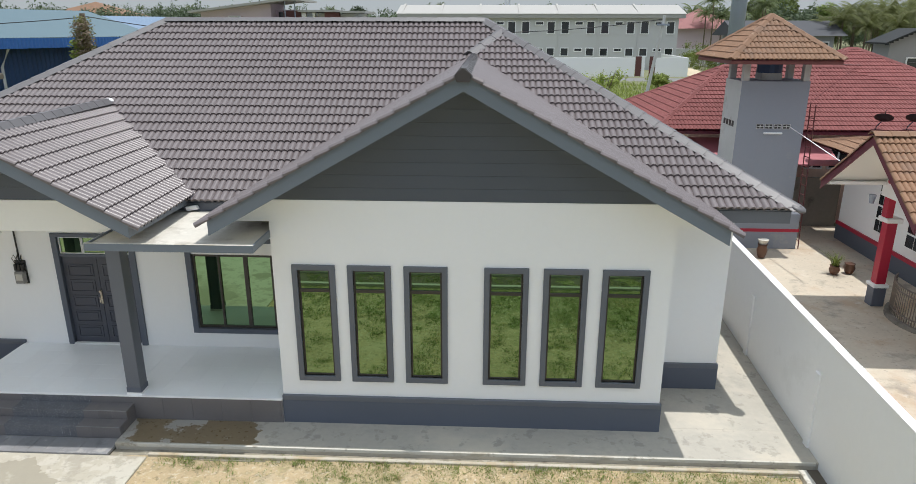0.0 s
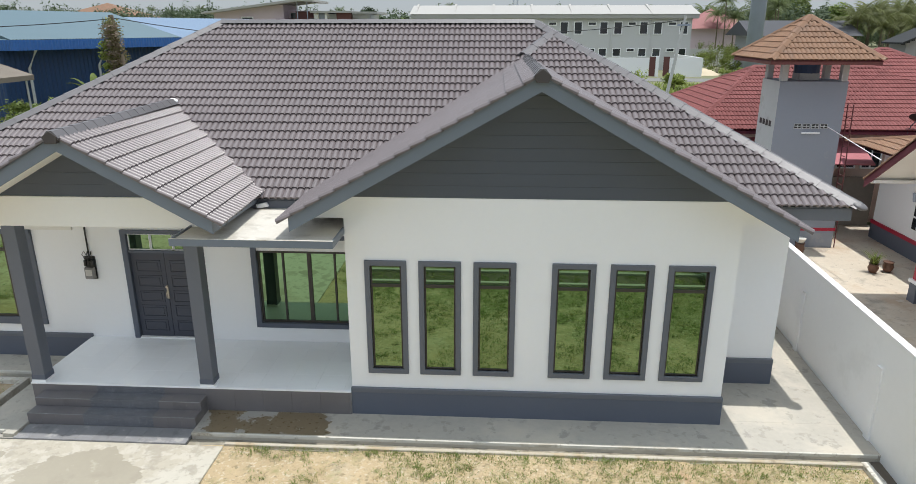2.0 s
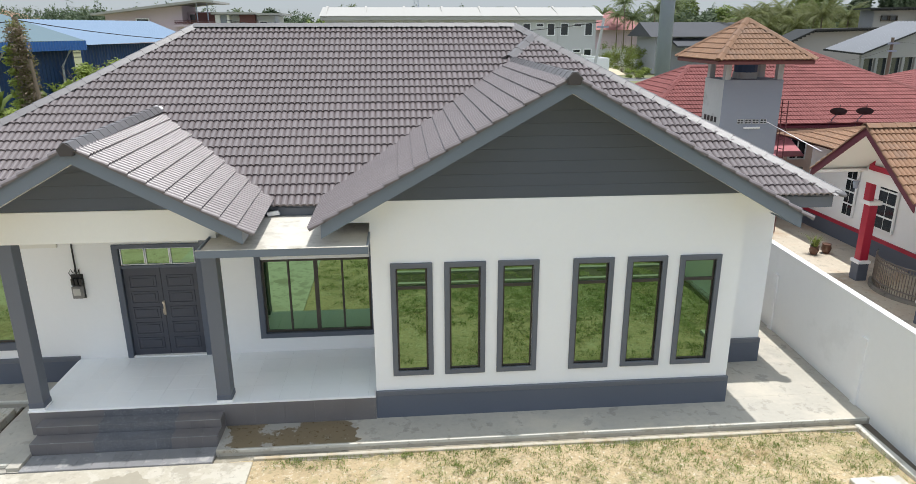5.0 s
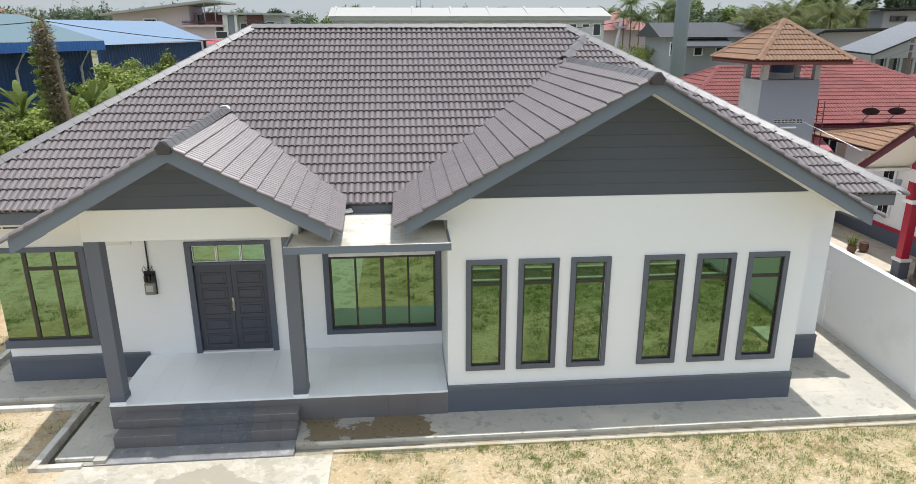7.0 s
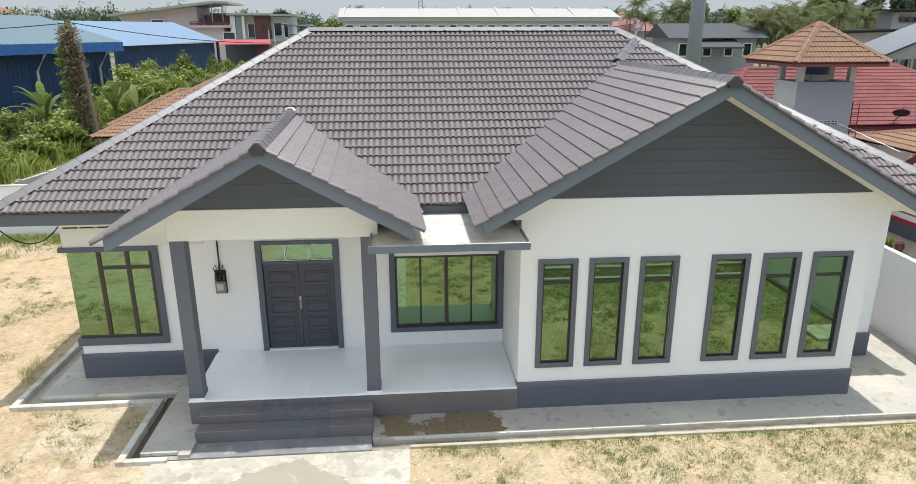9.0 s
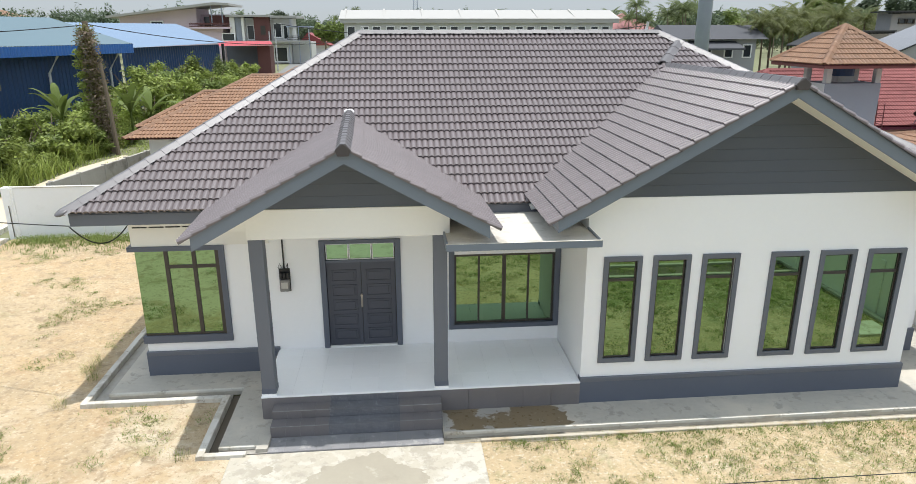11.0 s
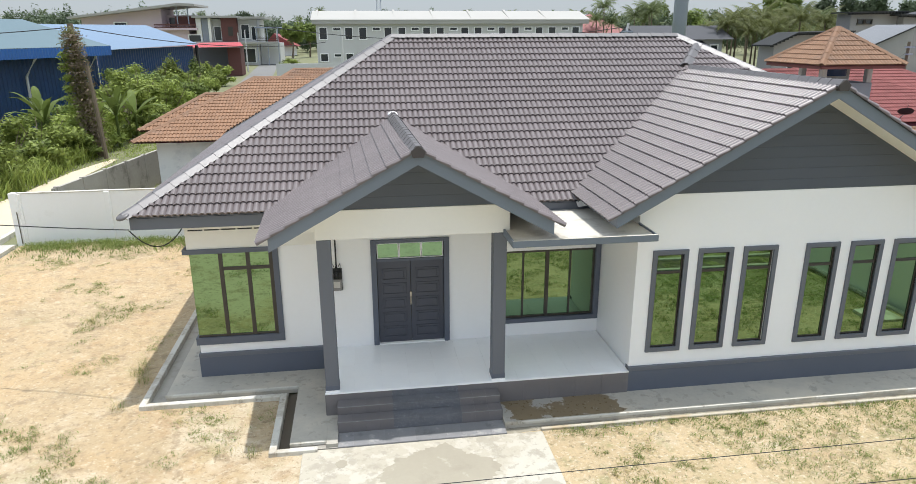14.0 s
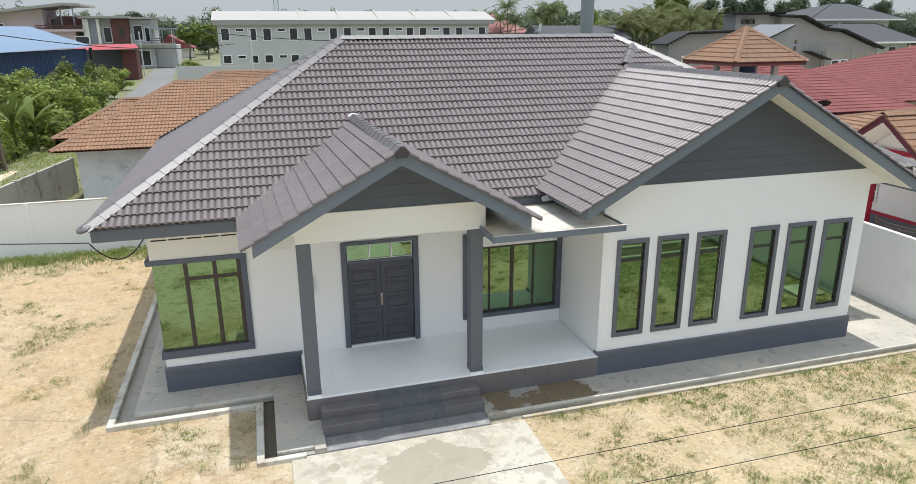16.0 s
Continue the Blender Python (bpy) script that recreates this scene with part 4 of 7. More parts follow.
for xs_ in (SX0 - 0.012, SX1):
    for y0, y1, zt, zb in ((11.36, 11.66, 0.30, 0.056), (11.66, PY, 0.30, 0.056), (11.66, PY, 0.475, 0.302)):
        slab_piece("side_tile", 0.012, y1 - y0 - 0.003, zt - zb - 0.002, M_GRANITE, st, (xs_, y0, zb), 0.002)
for y0, zt in ((11.36, 0.30), (11.66, 0.475)):
    for a0, a1 in ((SX0, cols[4]), (cols[9], SX1)):
        part("step_nosing", cube(a0, a1, y0 - 0.004, y0 + 0.01, zt - 0.008, zt + 0.002), M_PAVER, st)
for i in range(4, 9):
    slab_piece("riser_tile", cols[1] - cols[0] - 0.004, 0.008, 0.14, M_PEBBLE, st, (cols[i], PY - 0.0085, 0.476), 0.002)
pv = part("paver_bed", cube(SX0, SX1, 10.86, 11.36, 0.0, 0.052), M_PAVER, house, "worn grey paving tiles below the steps")
for i in range(11):
    wd = (SX1 - SX0) / 11
    slab_piece("paver", wd - 0.008, 0.492, 0.012, M_PAVER, pv, (SX0 + i * wd + 0.004, 10.864, 0.046), 0.002)

# electric meter on the porch wall, with conduit and cable tails
mt = thing("electric_meter", (-8.47, DY, 2.4), "grey electricity meter with fuse carriers on the porch wall", "meter")
part("backboard", cube(-8.60, -8.35, DY - 0.03, DY, 2.14, 2.70, 0.006), M_DARKPL, mt)
part("meter_body", cube(-8.585, -8.365, DY - 0.14, DY - 0.03, 2.17, 2.45, 0.015), M_PLASTIC, mt)
part("meter_face", cube(-8.55, -8.40, DY - 0.147, DY - 0.139, 2.25, 2.40, 0.003), M_METER, mt)
for i in range(3):
    part("fuse_carrier", cube(-8.585 + i * 0.08, -8.525 + i * 0.08, DY - 0.11, DY - 0.03, 2.47, 2.62, 0.01), M_DARKPL, mt)
part("conduit", tube(bmesh.new(), [(-8.475, DY - 0.03, 2.68), (-8.475, DY - 0.03, 4.08)], 0.018), M_DARKPL, mt)
for i in range(3):
    part("cable_tail", tube(bmesh.new(), [(-8.56 + i * 0.08, DY - 0.06, 2.62), (-8.60 + i * 0.11, DY - 0.09, 2.76), (-8.56 + i * 0.09, DY - 0.07, 2.84), (-8.53 + i * 0.05, DY - 0.05, 2.74)], 0.008, 6), M_CABLE, mt)


def cable(pts, r=0.012, sag=0.0, label="thin black overhead cable"):
    a, b = Vector(pts[0]), Vector(pts[1])
    p = [a.lerp(b, i / 24) - Vector((0, 0, sag * 4 * (i / 24) * (1 - i / 24))) for i in range(25)]
    return tagged(part("cable", tube(bmesh.new(), p, r, 5), M_CABLE), label, "cable", "overhead cables")


cable([(-12.75, 13.6, 3.98), (-11.8, 14.4, 3.9)], 0.014, 0.45, "slack black cable loop under the eaves")
cable([(-12.75, 13.6, 4.0), (-30, 19, 5.2)], 0.012, 0.4)

# ---- neighbours and distance ----
M_RED = mat("red_roof_tile", (0.195, 0.07, 0.066), 0.7, 0.2, 0.6, 20, 0.15, 90, rand=0.18, spec=0.15)
M_ORANGE = mat("weathered_orange_roof_tile", (0.205, 0.112, 0.063), 0.75, 0.22, 0.6, 12, 0.2, 60, rand=0.22, stain=(((0.17, 0.11, 0.08), 1.2, 0.55, 0.6, 0.12), ((0.40, 0.30, 0.21), 7.0, 0.6, 0.5, 0.08)))
M_RUSTRED = mat("rust_red_fascia_paint", (0.16, 0.05, 0.045), 0.6, 0.12)
M_IRON = mat("bronzed_steel", (0.22, 0.19, 0.165), 0.4, 0.15, 3, 30, 0.0, metal=0.8)
M_MAROON = mat("maroon_paint", (0.12, 0.02, 0.035), 0.5, 0.1)
M_CRIMSON = mat("crimson_paint", (0.40, 0.012, 0.04), 0.45, 0.1)
M_TOWER = mat("grey_tower_render", (0.27, 0.292, 0.335), 0.8, 0.08, 0.6, 10, 0.1, 50, stain=(((0.42, 0.41, 0.38), 0.8, 0.6, 0.4),))
M_TOWERL = mat("pale_tower_render", (0.52, 0.52, 0.51), 0.85, 0.12, 0.8, 10, 0.1, 50, stain=(((0.33, 0.31, 0.28), 1.0, 0.56, 0.5),))
M_PEACH = mat("peach_paint", (0.72, 0.55, 0.46), 0.8, 0.06)
M_OLDWALL = mat("blackened_concrete_panel", (0.22, 0.20, 0.175), 0.9, 0.3, 0.8, 8, 0.3, 30, stain=(((0.08, 0.075, 0.06), 0.9, 0.52, 0.7),))
M_FENCE = mat("streaked_grey_concrete", (0.36, 0.34, 0.30), 0.9, 0.25, 0.8, 8, 0.3, 30, stain=(((0.15, 0.14, 0.115), 0.9, 0.55, 0.7, 0.12),))
M_OGWALL = mat("damp_white_render", (0.68, 0.68, 0.67), 0.85, 0.06, 0.4, 9, 0.1, 40, stain=(((0.40, 0.42, 0.44), 0.45, 0.5, 0.7, 0.12), ((0.27, 0.28, 0.29), 1.4, 0.6, 0.6, 0.08)))
M_BLUEROOF = mat("faded_teal_metal_roof", (0.095, 0.155, 0.185), 0.6, 0.1, 0.1, 3, 0.0)
M_BLUEROOF2 = mat("pale_blue_metal_roof", (0.15, 0.22, 0.315), 0.6, 0.1, 0.1, 3, 0.0)
M_BLUEWALL = mat("deep_blue_metal_cladding", (0.012, 0.045, 0.13), 0.5, 0.15, 0.1, 3, 0.0)
M_BLUEFAS = mat("blue_metal_fascia", (0.03, 0.12, 0.36), 0.45, 0.1, 0.1, 3, 0.0)
M_SHOP = mat("pale_grey_render", (0.56, 0.56, 0.555), 0.8, 0.05, 0.1, 2, 0.0)
M_SHOPROOF = mat("cream_metal_roof", (0.37, 0.36, 0.335), 0.6, 0.05, 0.1, 2, 0.0)
M_PINK = mat("pale_pink_render", (0.62, 0.505, 0.55), 0.8, 0.05, 0.1, 2, 0.0)
M_BROWN = mat("brown_screen_wall", (0.12, 0.045, 0.04), 0.7, 0.1, 0.2, 4, 0.0)
M_GREYROOF = mat("grey_roof_tile", (0.088, 0.09, 0.097), 0.9, 0.12, 0.3, 6, 0.0, spec=0.15)
M_GALV = mat("galvanised_pole", (0.29, 0.33, 0.41), 0.5, 0.1, 0.5, 5, 0.0)
M_BARK = mat("grey_brown_bark", (0.16, 0.125, 0.09), 0.9, 0.3, 1.5, 15, 0.5, 20, bdist=0.02)
M_WOODROOF = mat("bleached_board_roof", (0.17, 0.145, 0.115), 0.85, 0.2, 0.5, 8, 0.2, 20)
M_POT = mat("brown_glazed_clay", (0.11, 0.05, 0.03), 0.4, 0.2)
M_LEAF = leaf_mat("green_leaf", (0.128, 0.168, 0.043), 0.7)
M_LEAF_L = leaf_mat("bright_green_leaf", (0.20, 0.245, 0.058), 0.7)
M_LEAF_D = leaf_mat("dark_green_leaf", (0.082, 0.112, 0.062))
M_PALM = leaf_mat("palm_frond", (0.115, 0.145, 0.06))
M_PALM_L = leaf_mat("yellowish_palm_frond", (0.118, 0.132, 0.044))
M_TWIG = leaf_mat("dry_creeper_twigs", (0.21, 0.165, 0.115))
M_VINE = leaf_mat("dry_vine_leaf", (0.16, 0.165, 0.055), 0.7)
M_GRASS = leaf_mat("grass_blade", (0.175, 0.225, 0.06), 0.5, 0.45)
M_DRY = leaf_mat("dry_grass_blade", (0.48, 0.40, 0.21))


def hip_roof(name, parent, x0, x1, y0, y1, ze, zr, rx0, rx1, ry, material, tw=0.3, tl=0.32, label="", per=3, fas=None, capm=None, sides="flrb", hips="ABCD"):
    """A tiled hipped roof under a thing: deck, tile fields, caps and a fascia."""
    bm = bmesh.new()
    v = [bm.verts.new(p) for p in ((x0, y0, ze - 0.05), (x1, y0, ze - 0.05), (x1, y1, ze - 0.05), (x0, y1, ze - 0.05), (rx0, ry, zr - 0.06), (rx1, ry, zr - 0.06))]
    bm.faces.new(v[:4][::-1])
    if rx1 - rx0 < 0.02:
        bmesh.ops.remove_doubles(bm, verts=v[4:], dist=0.05)
        a = v[4] if v[4].is_valid else v[5]
        for i in range(4):
            bm.faces.new((v[i], v[(i + 1) % 4], a))
    else:
        bm.faces.new((v[0], v[1], v[5], v[4]))
        bm.faces.new((v[2], v[3], v[4], v[5]))
        bm.faces.new((v[1], v[2], v[5]))
        bm.faces.new((v[3], v[0], v[4]))
    r = part(name, bm, fas or M_MAROON, parent, label)
    A, B, C, D, L, R = (x0, y0, ze), (x1, y0, ze), (x1, y1, ze), (x0, y1, ze), (rx0, ry, zr), (rx1, ry, zr)
    for s, o, u, top, wd, c in (("f", A, (1, 0, 0), (0, ry - y0, zr - ze), x1 - x0, [(A, hip_normal(A, L, (-1, 1, 0))), (B, hip_normal(B, R, (1, 1, 0)))]),
                            ("l", D, (0, -1, 0), (rx0 - x0, 0, zr - ze), y1 - y0, [(A, hip_normal(A, L, (1, -1, 0))), (D, hip_normal(D, L, (1, 1, 0)))]),
                            ("r", B, (0, 1, 0), (rx1 - x1, 0, zr - ze), y1 - y0, [(B, hip_normal(B, R, (-1, -1, 0))), (C, hip_normal(C, R, (-1, 1, 0)))]),
                            ("b", C, (-1, 0, 0), (0, ry - y1, zr - ze), x1 - x0, [(D, hip_normal(D, L, (-1, -1, 0))), (C, hip_normal(C, R, (1, -1, 0)))])):
        if s in sides:
            slope("tile_field", o, u, top, wd, Vector(top).length, material, r, c, tw, tl, per=per, thick=0.034, roll=0.036)
    for h, a, b in (("A", A, L), ("B", B, R), ("D", D, L), ("C", C, R)):
        if h in hips:
            caps("ridge_cap", a, b, capm or material, r, 0.28, 0.07, 0.4, 0.07)
    if rx1 - rx0 > 0.3:
        caps("ridge_cap", L, R, capm or material, r, 0.28, 0.07, 0.4, 0.07)
    return r


# water tower beside the boundary wall
tower = thing("water_tower", (11.8, 25.2, 0), "grey rendered water tower with open top and orange tiled cap", "tower")
tx0, tx1, ty0, ty1 = 10.68, 12.98, 24.4, 26.0
part("shaft", cube(tx0, tx1, ty0, ty1, -0.1, 5.98, 0.01), M_TOWER, tower)
# the left side is faced in a paler, mottled render
part("side_face", cube(tx0 - 0.008, tx0 + 0.02, ty0 + 0.01, ty1, 0.0, 5.97), M_TOWERL, tower, "paler mottled side face")
for px, py in ((tx0 + 0.14, ty0 + 0.14), (tx1 - 0.14, ty0 + 0.14), (tx0 + 0.14, ty1 - 0.14), (tx1 - 0.14, ty1 - 0.14)):
    part("post", cube(px - 0.11, px + 0.11, py - 0.11, py + 0.11, 5.98, 6.78, 0.01), M_TOWERL, tower)
part("water_tank", tube(bmesh.new(), [(11.85, 25.2, 6.22), (11.85, 25.2, 6.74)], 0.42, 16), mat("blue_tank_plastic", (0.02, 0.05, 0.13), 0.5), tower, "dark blue plastic water tank")
part("tank_stand", cube(11.5, 12.2, 24.9, 25.5, 5.98, 6.22, 0.01), M_TOWERL, tower)
for x0, x1, y0, y1 in ((9.9, 13.48, 23.42, 23.48), (9.9, 9.96, 23.48, 27.08), (13.42, 13.48, 23.48, 27.08)):
    part("cap_fascia", cube(x0, x1, y0, y1, 6.58, 6.72), M_RUSTRED, tower)
part("conduit", tube(bmesh.new(), [(12.5, 24.38, 4.43), (12.66, 21.0, 3.88)], 0.015, 6), M_WHITE, tower)
for i in range(4):
    a = 11.35 + i * 0.30
    bm = rim(bmesh.new(), a, a + 0.26, 4.35, 4.53, 0.016, ty0 - 0.02, ty0 + 0.02, 0.003)
    bar(bm, (a + 0.03, ty0 - 0.005, 4.44), (a + 0.23, ty0 - 0.005, 4.44), 0.02, 0.03)
    bar(bm, (a + 0.13, ty0 - 0.006, 4.38), (a + 0.13, ty0 - 0.006, 4.5), 0.05, 0.02, (1, 0, 0))
    vb = part("vent_block", bm, M_TOWERL, tower)
    part("vent_hole", cube(a + 0.02, a + 0.24, ty0 - 0.002, ty0 + 0.01, 4.37, 4.51), M_DARKPL, vb)
    b0 = ty0 + 0.3 + i * 0.29
    part("vent_block", cube(tx0 - 0.014, tx0 + 0.01, b0, b0 + 0.2, 4.38, 4.58), M_DARKPL, tower)
part("lamp_bracket", cube(11.62, 12.25, ty0 - 0.08, ty0, 4.18, 4.24, 0.01), M_WHITE, tower)
part("base_band", cube(tx0 - 0.03, tx1 + 0.4, ty0 - 0.03, ty1 + 0.03, 0.62, 0.74, 0.005), M_CRIMSON, tower)
part("annex", cube(tx0 - 0.02, tx1 + 0.36, ty0 - 0.02, ty1 + 0.02, -0.1, 1.3, 0.01), M_TOWER, tower)
hip_roof("cap_roof", tower, 9.88, 13.5, 23.4, 27.1, 6.74, 8.12, 11.69, 11.71, 25.25, M_ORANGE, label="weathered orange tiled pyramid roof", per=4, tl=0.29, tw=0.3)
bm = bmesh.new()
for y in (24.35, 24.75):
    tube(bm, [(13.42, y, 0), (13.25, y, 5.2)], 0.02, 6)
for i in range(14):
    z = 0.3 + i * 0.34
    tube(bm, [(13.42 - 0.17 * z / 5.2, 24.35, z), (13.42 - 0.17 * z / 5.2, 24.75, z)], 0.014, 6)
part("ladder", bm, mat("rusty_red_steel", (0.12, 0.03, 0.03), 0.6, 0.2), tower)

# neighbour's yard and red-roofed house
struct("neighbour_yard", prism(bmesh.new(), [(wx(-6) + 0.13, -6), (wx(27) + 0.13, 27.5), (24, 27.5), (24, -6)], "z", -0.3, -0.02), M_NCONC, "stained concrete yard beside the boundary wall", "yard")
red = thing("red_roofed_house", (20, 33, 0), "peach single-storey house with red tiled hipped roof", "house")
part("wall", cube(10.2, 24, 28.3, 38, -0.1, 3.8), M_PEACH, red)
part("fascia", cube(8.7, 25, 27.40, 27.45, 3.72, 3.86), M_MAROON, red)
hip_roof("roof", red, 8.6, 22.0, 27.35, 36.3, 3.9, 6.08, 12.4, 17.6, 31.8, M_RED, label="red double-roll tiled roof", per=4, sides="fl", hips="AD")
hip_roof("upper_roof", red, 12.4, 25.0, 27.37, 39.4, 3.9, 6.8, 18.5, 18.9, 33.4, M_RED, label="higher red tiled hip", per=4, sides="flr")
hip_roof("side_roof", red, 27.5, 54.0, 31.5, 45.0, 3.8, 6.9, 38.0, 46.0, 38.8, M_RED, label="neighbouring red tiled hip", per=3, sides="fl")
M_DISH = mat("dark_mesh_dish", (0.05, 0.047, 0.045), 0.8, 0.1, spec=0.2)
for x in (16.6, 17.78):
    d = thing("satellite_dish", (x, 27.2, 3.9), "dark round satellite dish on a short pole", "dish", "satellite dishes")
    bm = bmesh.new()
    bmesh.ops.create_cone(bm, cap_ends=True, segments=20, radius1=0.33, radius2=0.13, depth=0.11, matrix=pose(x + 0.55, 27.1, 4.40, 146, 0, -34))
    tube(bm, [(x + 0.55, 27.1, 4.4), (x + 0.5, 26.95, 4.75)], 0.012, 5)
    part("dish", bm, M_DISH, d)
    part("pole", tube(bmesh.new(), [(x + 0.42, 27.42, 3.75), (x + 0.45, 27.3, 4.1), (x + 0.55, 27.12, 4.36)], 0.022, 6), M_CLAD, d)
for x in (14.9, 15.9):
    w = part("window", rim(bmesh.new(), x, x + 0.8, 2.2, 3.2, 0.06, 28.24, 28.32), M_WHITE, red)
    part("pane", cube(x + 0.05, x + 0.75, 28.27, 28.29, 2.25, 3.15), M_DARKGLASS, w)
    part("mullion", cube(x + 0.36, x + 0.42, 28.25, 28.3, 2.25, 3.15), M_WHITE, w)
part("side_wall", cube(27, 50, 32.5, 44, -0.1, 3.8), M_PEACH, red)
part("awning", prism(bmesh.new(), [(28.3, 3.45), (26.6, 2.7), (26.6, 2.65), (28.3, 3.4)], "x", 9.6, 15.6), mat("red_metal_awning", (0.45, 0.15, 0.17), 0.5, 0.1), red)
fence = struct("wall_panel_fence", cube(9.3, 16.2, 27.5, 27.62, -0.1, 2.0), M_OLDWALL, "blackened concrete panel fence", "fence")

# cream and crimson porch house
pch = thing("porch_house", (17, 18, 0), "white house with crimson columns and orange tiled gable", "house")
part("wall", cube(15.5, 22, 14.0, 25.9, -0.05, 3.6), M_WHITE, pch)
part("plinth", cube(15.46, 22, 13.96, 25.94, -0.05, 0.55), M_SLATE, pch)
part("stripe", cube(15.44, 22, 13.94, 25.96, 0.55, 0.68), M_CRIMSON, pch)
GX, GY, GZ2, GH, GE = 11.6, 17.5, 5.18, 2.25, 3.55
part("gable_wall", prism(bmesh.new(), [(GY - GH + 0.25, GE + 0.05), (GY + GH - 0.25, GE + 0.05), (GY, GZ2 - 0.15)], "x", 13.22, 13.36), M_WHITE, pch)
part("gable_beam", cube(13.2, 13.38, GY - GH + 0.25, GY + GH - 0.25, 3.2, GE + 0.05), M_WHITE, pch)
part("side_beam", cube(13.38, 15.5, GY + GH - 0.45, GY + GH - 0.25, 3.2, GE - 0.05), M_WHITE, pch)
for sgn in (-1, 1):
    k = part("gable_slope", prism(bmesh.new(), [(GY, GZ2 - 0.04), (GY + sgn * GH, GE - 0.04), (GY + sgn * GH, GE - 0.12), (GY, GZ2 - 0.14)][::sgn], "x", GX + 0.03, 20), M_CREAM, pch)
    slope("tile_field", (GX - 0.04, GY + sgn * GH, GE), (1, 0, 0), (0, -sgn * GH, GZ2 - GE), 8.4, math.hypot(GH, GZ2 - GE), M_ORANGE, k, per=5)
    pts2 = [(GY + sgn * (GH + 0.02), GE - 0.25), (GY, GZ2 - 0.24), (GY, GZ2), (GY + sgn * (GH + 0.02), GE)]
    part("barge_board", prism(bmesh.new(), pts2[::sgn], "x", GX, GX + 0.03), M_MAROON, k)
caps("ridge_cap", (GX - 0.05, GY, GZ2), (20, GY, GZ2), M_ORANGE, pch)
part("eave_soffit", cube(GX + 0.05, 13.2, GY + GH - 0.42, GY + GH - 0.06, GE - 0.02, GE + 0.06), M_WHITE, pch)
part("gable_band", cube(13.1, 13.2, GY - 1.5, 19.1, 3.62, 3.78, 0.01), M_CRIMSON, pch, "crimson band across the gable")
hip_roof("roof", pch, 14.55, 26.0, 8.0, 26.9, 3.55, 5.6, 19.6, 20.4, 17.4, M_ORANGE, label="weathered orange tiled hip", per=4, sides="fl")
for cx, cy in ((13.42, 19.2), (12.9, 15.6)):
    c = part("column", cube(cx - 0.14, cx + 0.14, cy - 0.14, cy + 0.14, 0.6, 2.5, 0.01), M_CRIMSON, pch, "square crimson porch column")
    part("column_base", cube(cx - 0.18, cx + 0.18, cy - 0.18, cy + 0.18, -0.05, 0.55, 0.01), M_SLATE, c)
    part("column_ring", cube(cx - 0.22, cx + 0.22, cy - 0.22, cy + 0.22, 0.55, 0.66, 0.02), M_WHITE, c)
    part("upper_shaft", cube(cx - 0.21, cx - 0.02, cy - 0.12, cy + 0.12, 2.63, 4.0 if cy > 18 else 3.6, 0.01), M_CRIMSON, c)
    part("capital", cube(cx - 0.23, cx + 0.23, cy - 0.23, cy + 0.23, 2.5, 2.63, 0.02), M_WHITE, c)
for y in (20.6, 22.75):
    w = part("window", cube(15.40, 15.47, y, y + 0.62 + 0.33 * (y < 21), 1.0, 2.9, 0.005), M_WHITE, pch, "white grilled window")
    for iy in range(2):
        for iz in range(4):
            part("pane", cube(15.385, 15.41, y + 0.06 + iy * (0.43 if y < 21 else 0.27), y + (0.45 if y < 21 else 0.29) + iy * (0.43 if y < 21 else 0.27), 1.07 + iz * 0.46, 1.46 + iz * 0.46), M_DARKGLASS, w)
part("wall_lamp", tube(bmesh.new(), [(12.86, 19.3, 3.0), (12.86, 19.3, 3.25)], 0.06, 8, 0.1), M_GALV, pch)
# curved steel railing
rail = thing("steel_railing", (14.6, 17.9, 0), "curved stainless steel porch railing", "railing")
arc = [(14.95 - 1.6 * math.cos(a), 17.9 + 1.6 * math.sin(a)) for a in [radians(48 - i * 6) for i in range(24)]]
for z in (0.25, 0.85, 1.0):
    part("rail", tube(bmesh.new(), [(x, y, z) for x, y in arc], 0.022, 6), M_IRON, rail)
for i in range(len(arc) * 2 - 1):
    x = (arc[i // 2][0] + arc[(i + 1) // 2][0]) / 2
    y = (arc[i // 2][1] + arc[(i + 1) // 2][1]) / 2
    part("baluster", tube(bmesh.new(), [(x, y, 0.1), (x, y, 1.0)], 0.013, 6), M_IRON, rail)
struct("railing_kerb", prism(bmesh.new(), [(x, y) for x, y in arc] + [(x - 0.14 * math.cos(radians(20)), y + 0.0) for x, y in arc[::-1]], "z", -0.05, 0.1), M_OLDWALL, "stone kerb under the curved railing", "kerb")


def urn(x, y, r, h, name, label, material):
    t = thing(name, (x, y, 0), label, "pot")
    bm = bmesh.new()
    prof = [(0.6, 0), (0.85, 0.25), (1.0, 0.55), (0.8, 0.85), (0.95, 1.0), (0.8, 0.97)]
    tube_r = [[bm.verts.new((x + r * q * math.cos(k * math.tau / 14), y + r * q * math.sin(k * math.tau / 14), h * z)) for k in range(14)] for q, z in prof]
    for a, b in zip(tube_r, tube_r[1:]):
        for k in range(14):
            bm.faces.new((a[k], a[(k + 1) % 14], b[(k + 1) % 14], b[k]))
    bm.faces.new(tube_r[-1])
    part("pot", bm, material, t, smooth=True)
    return t


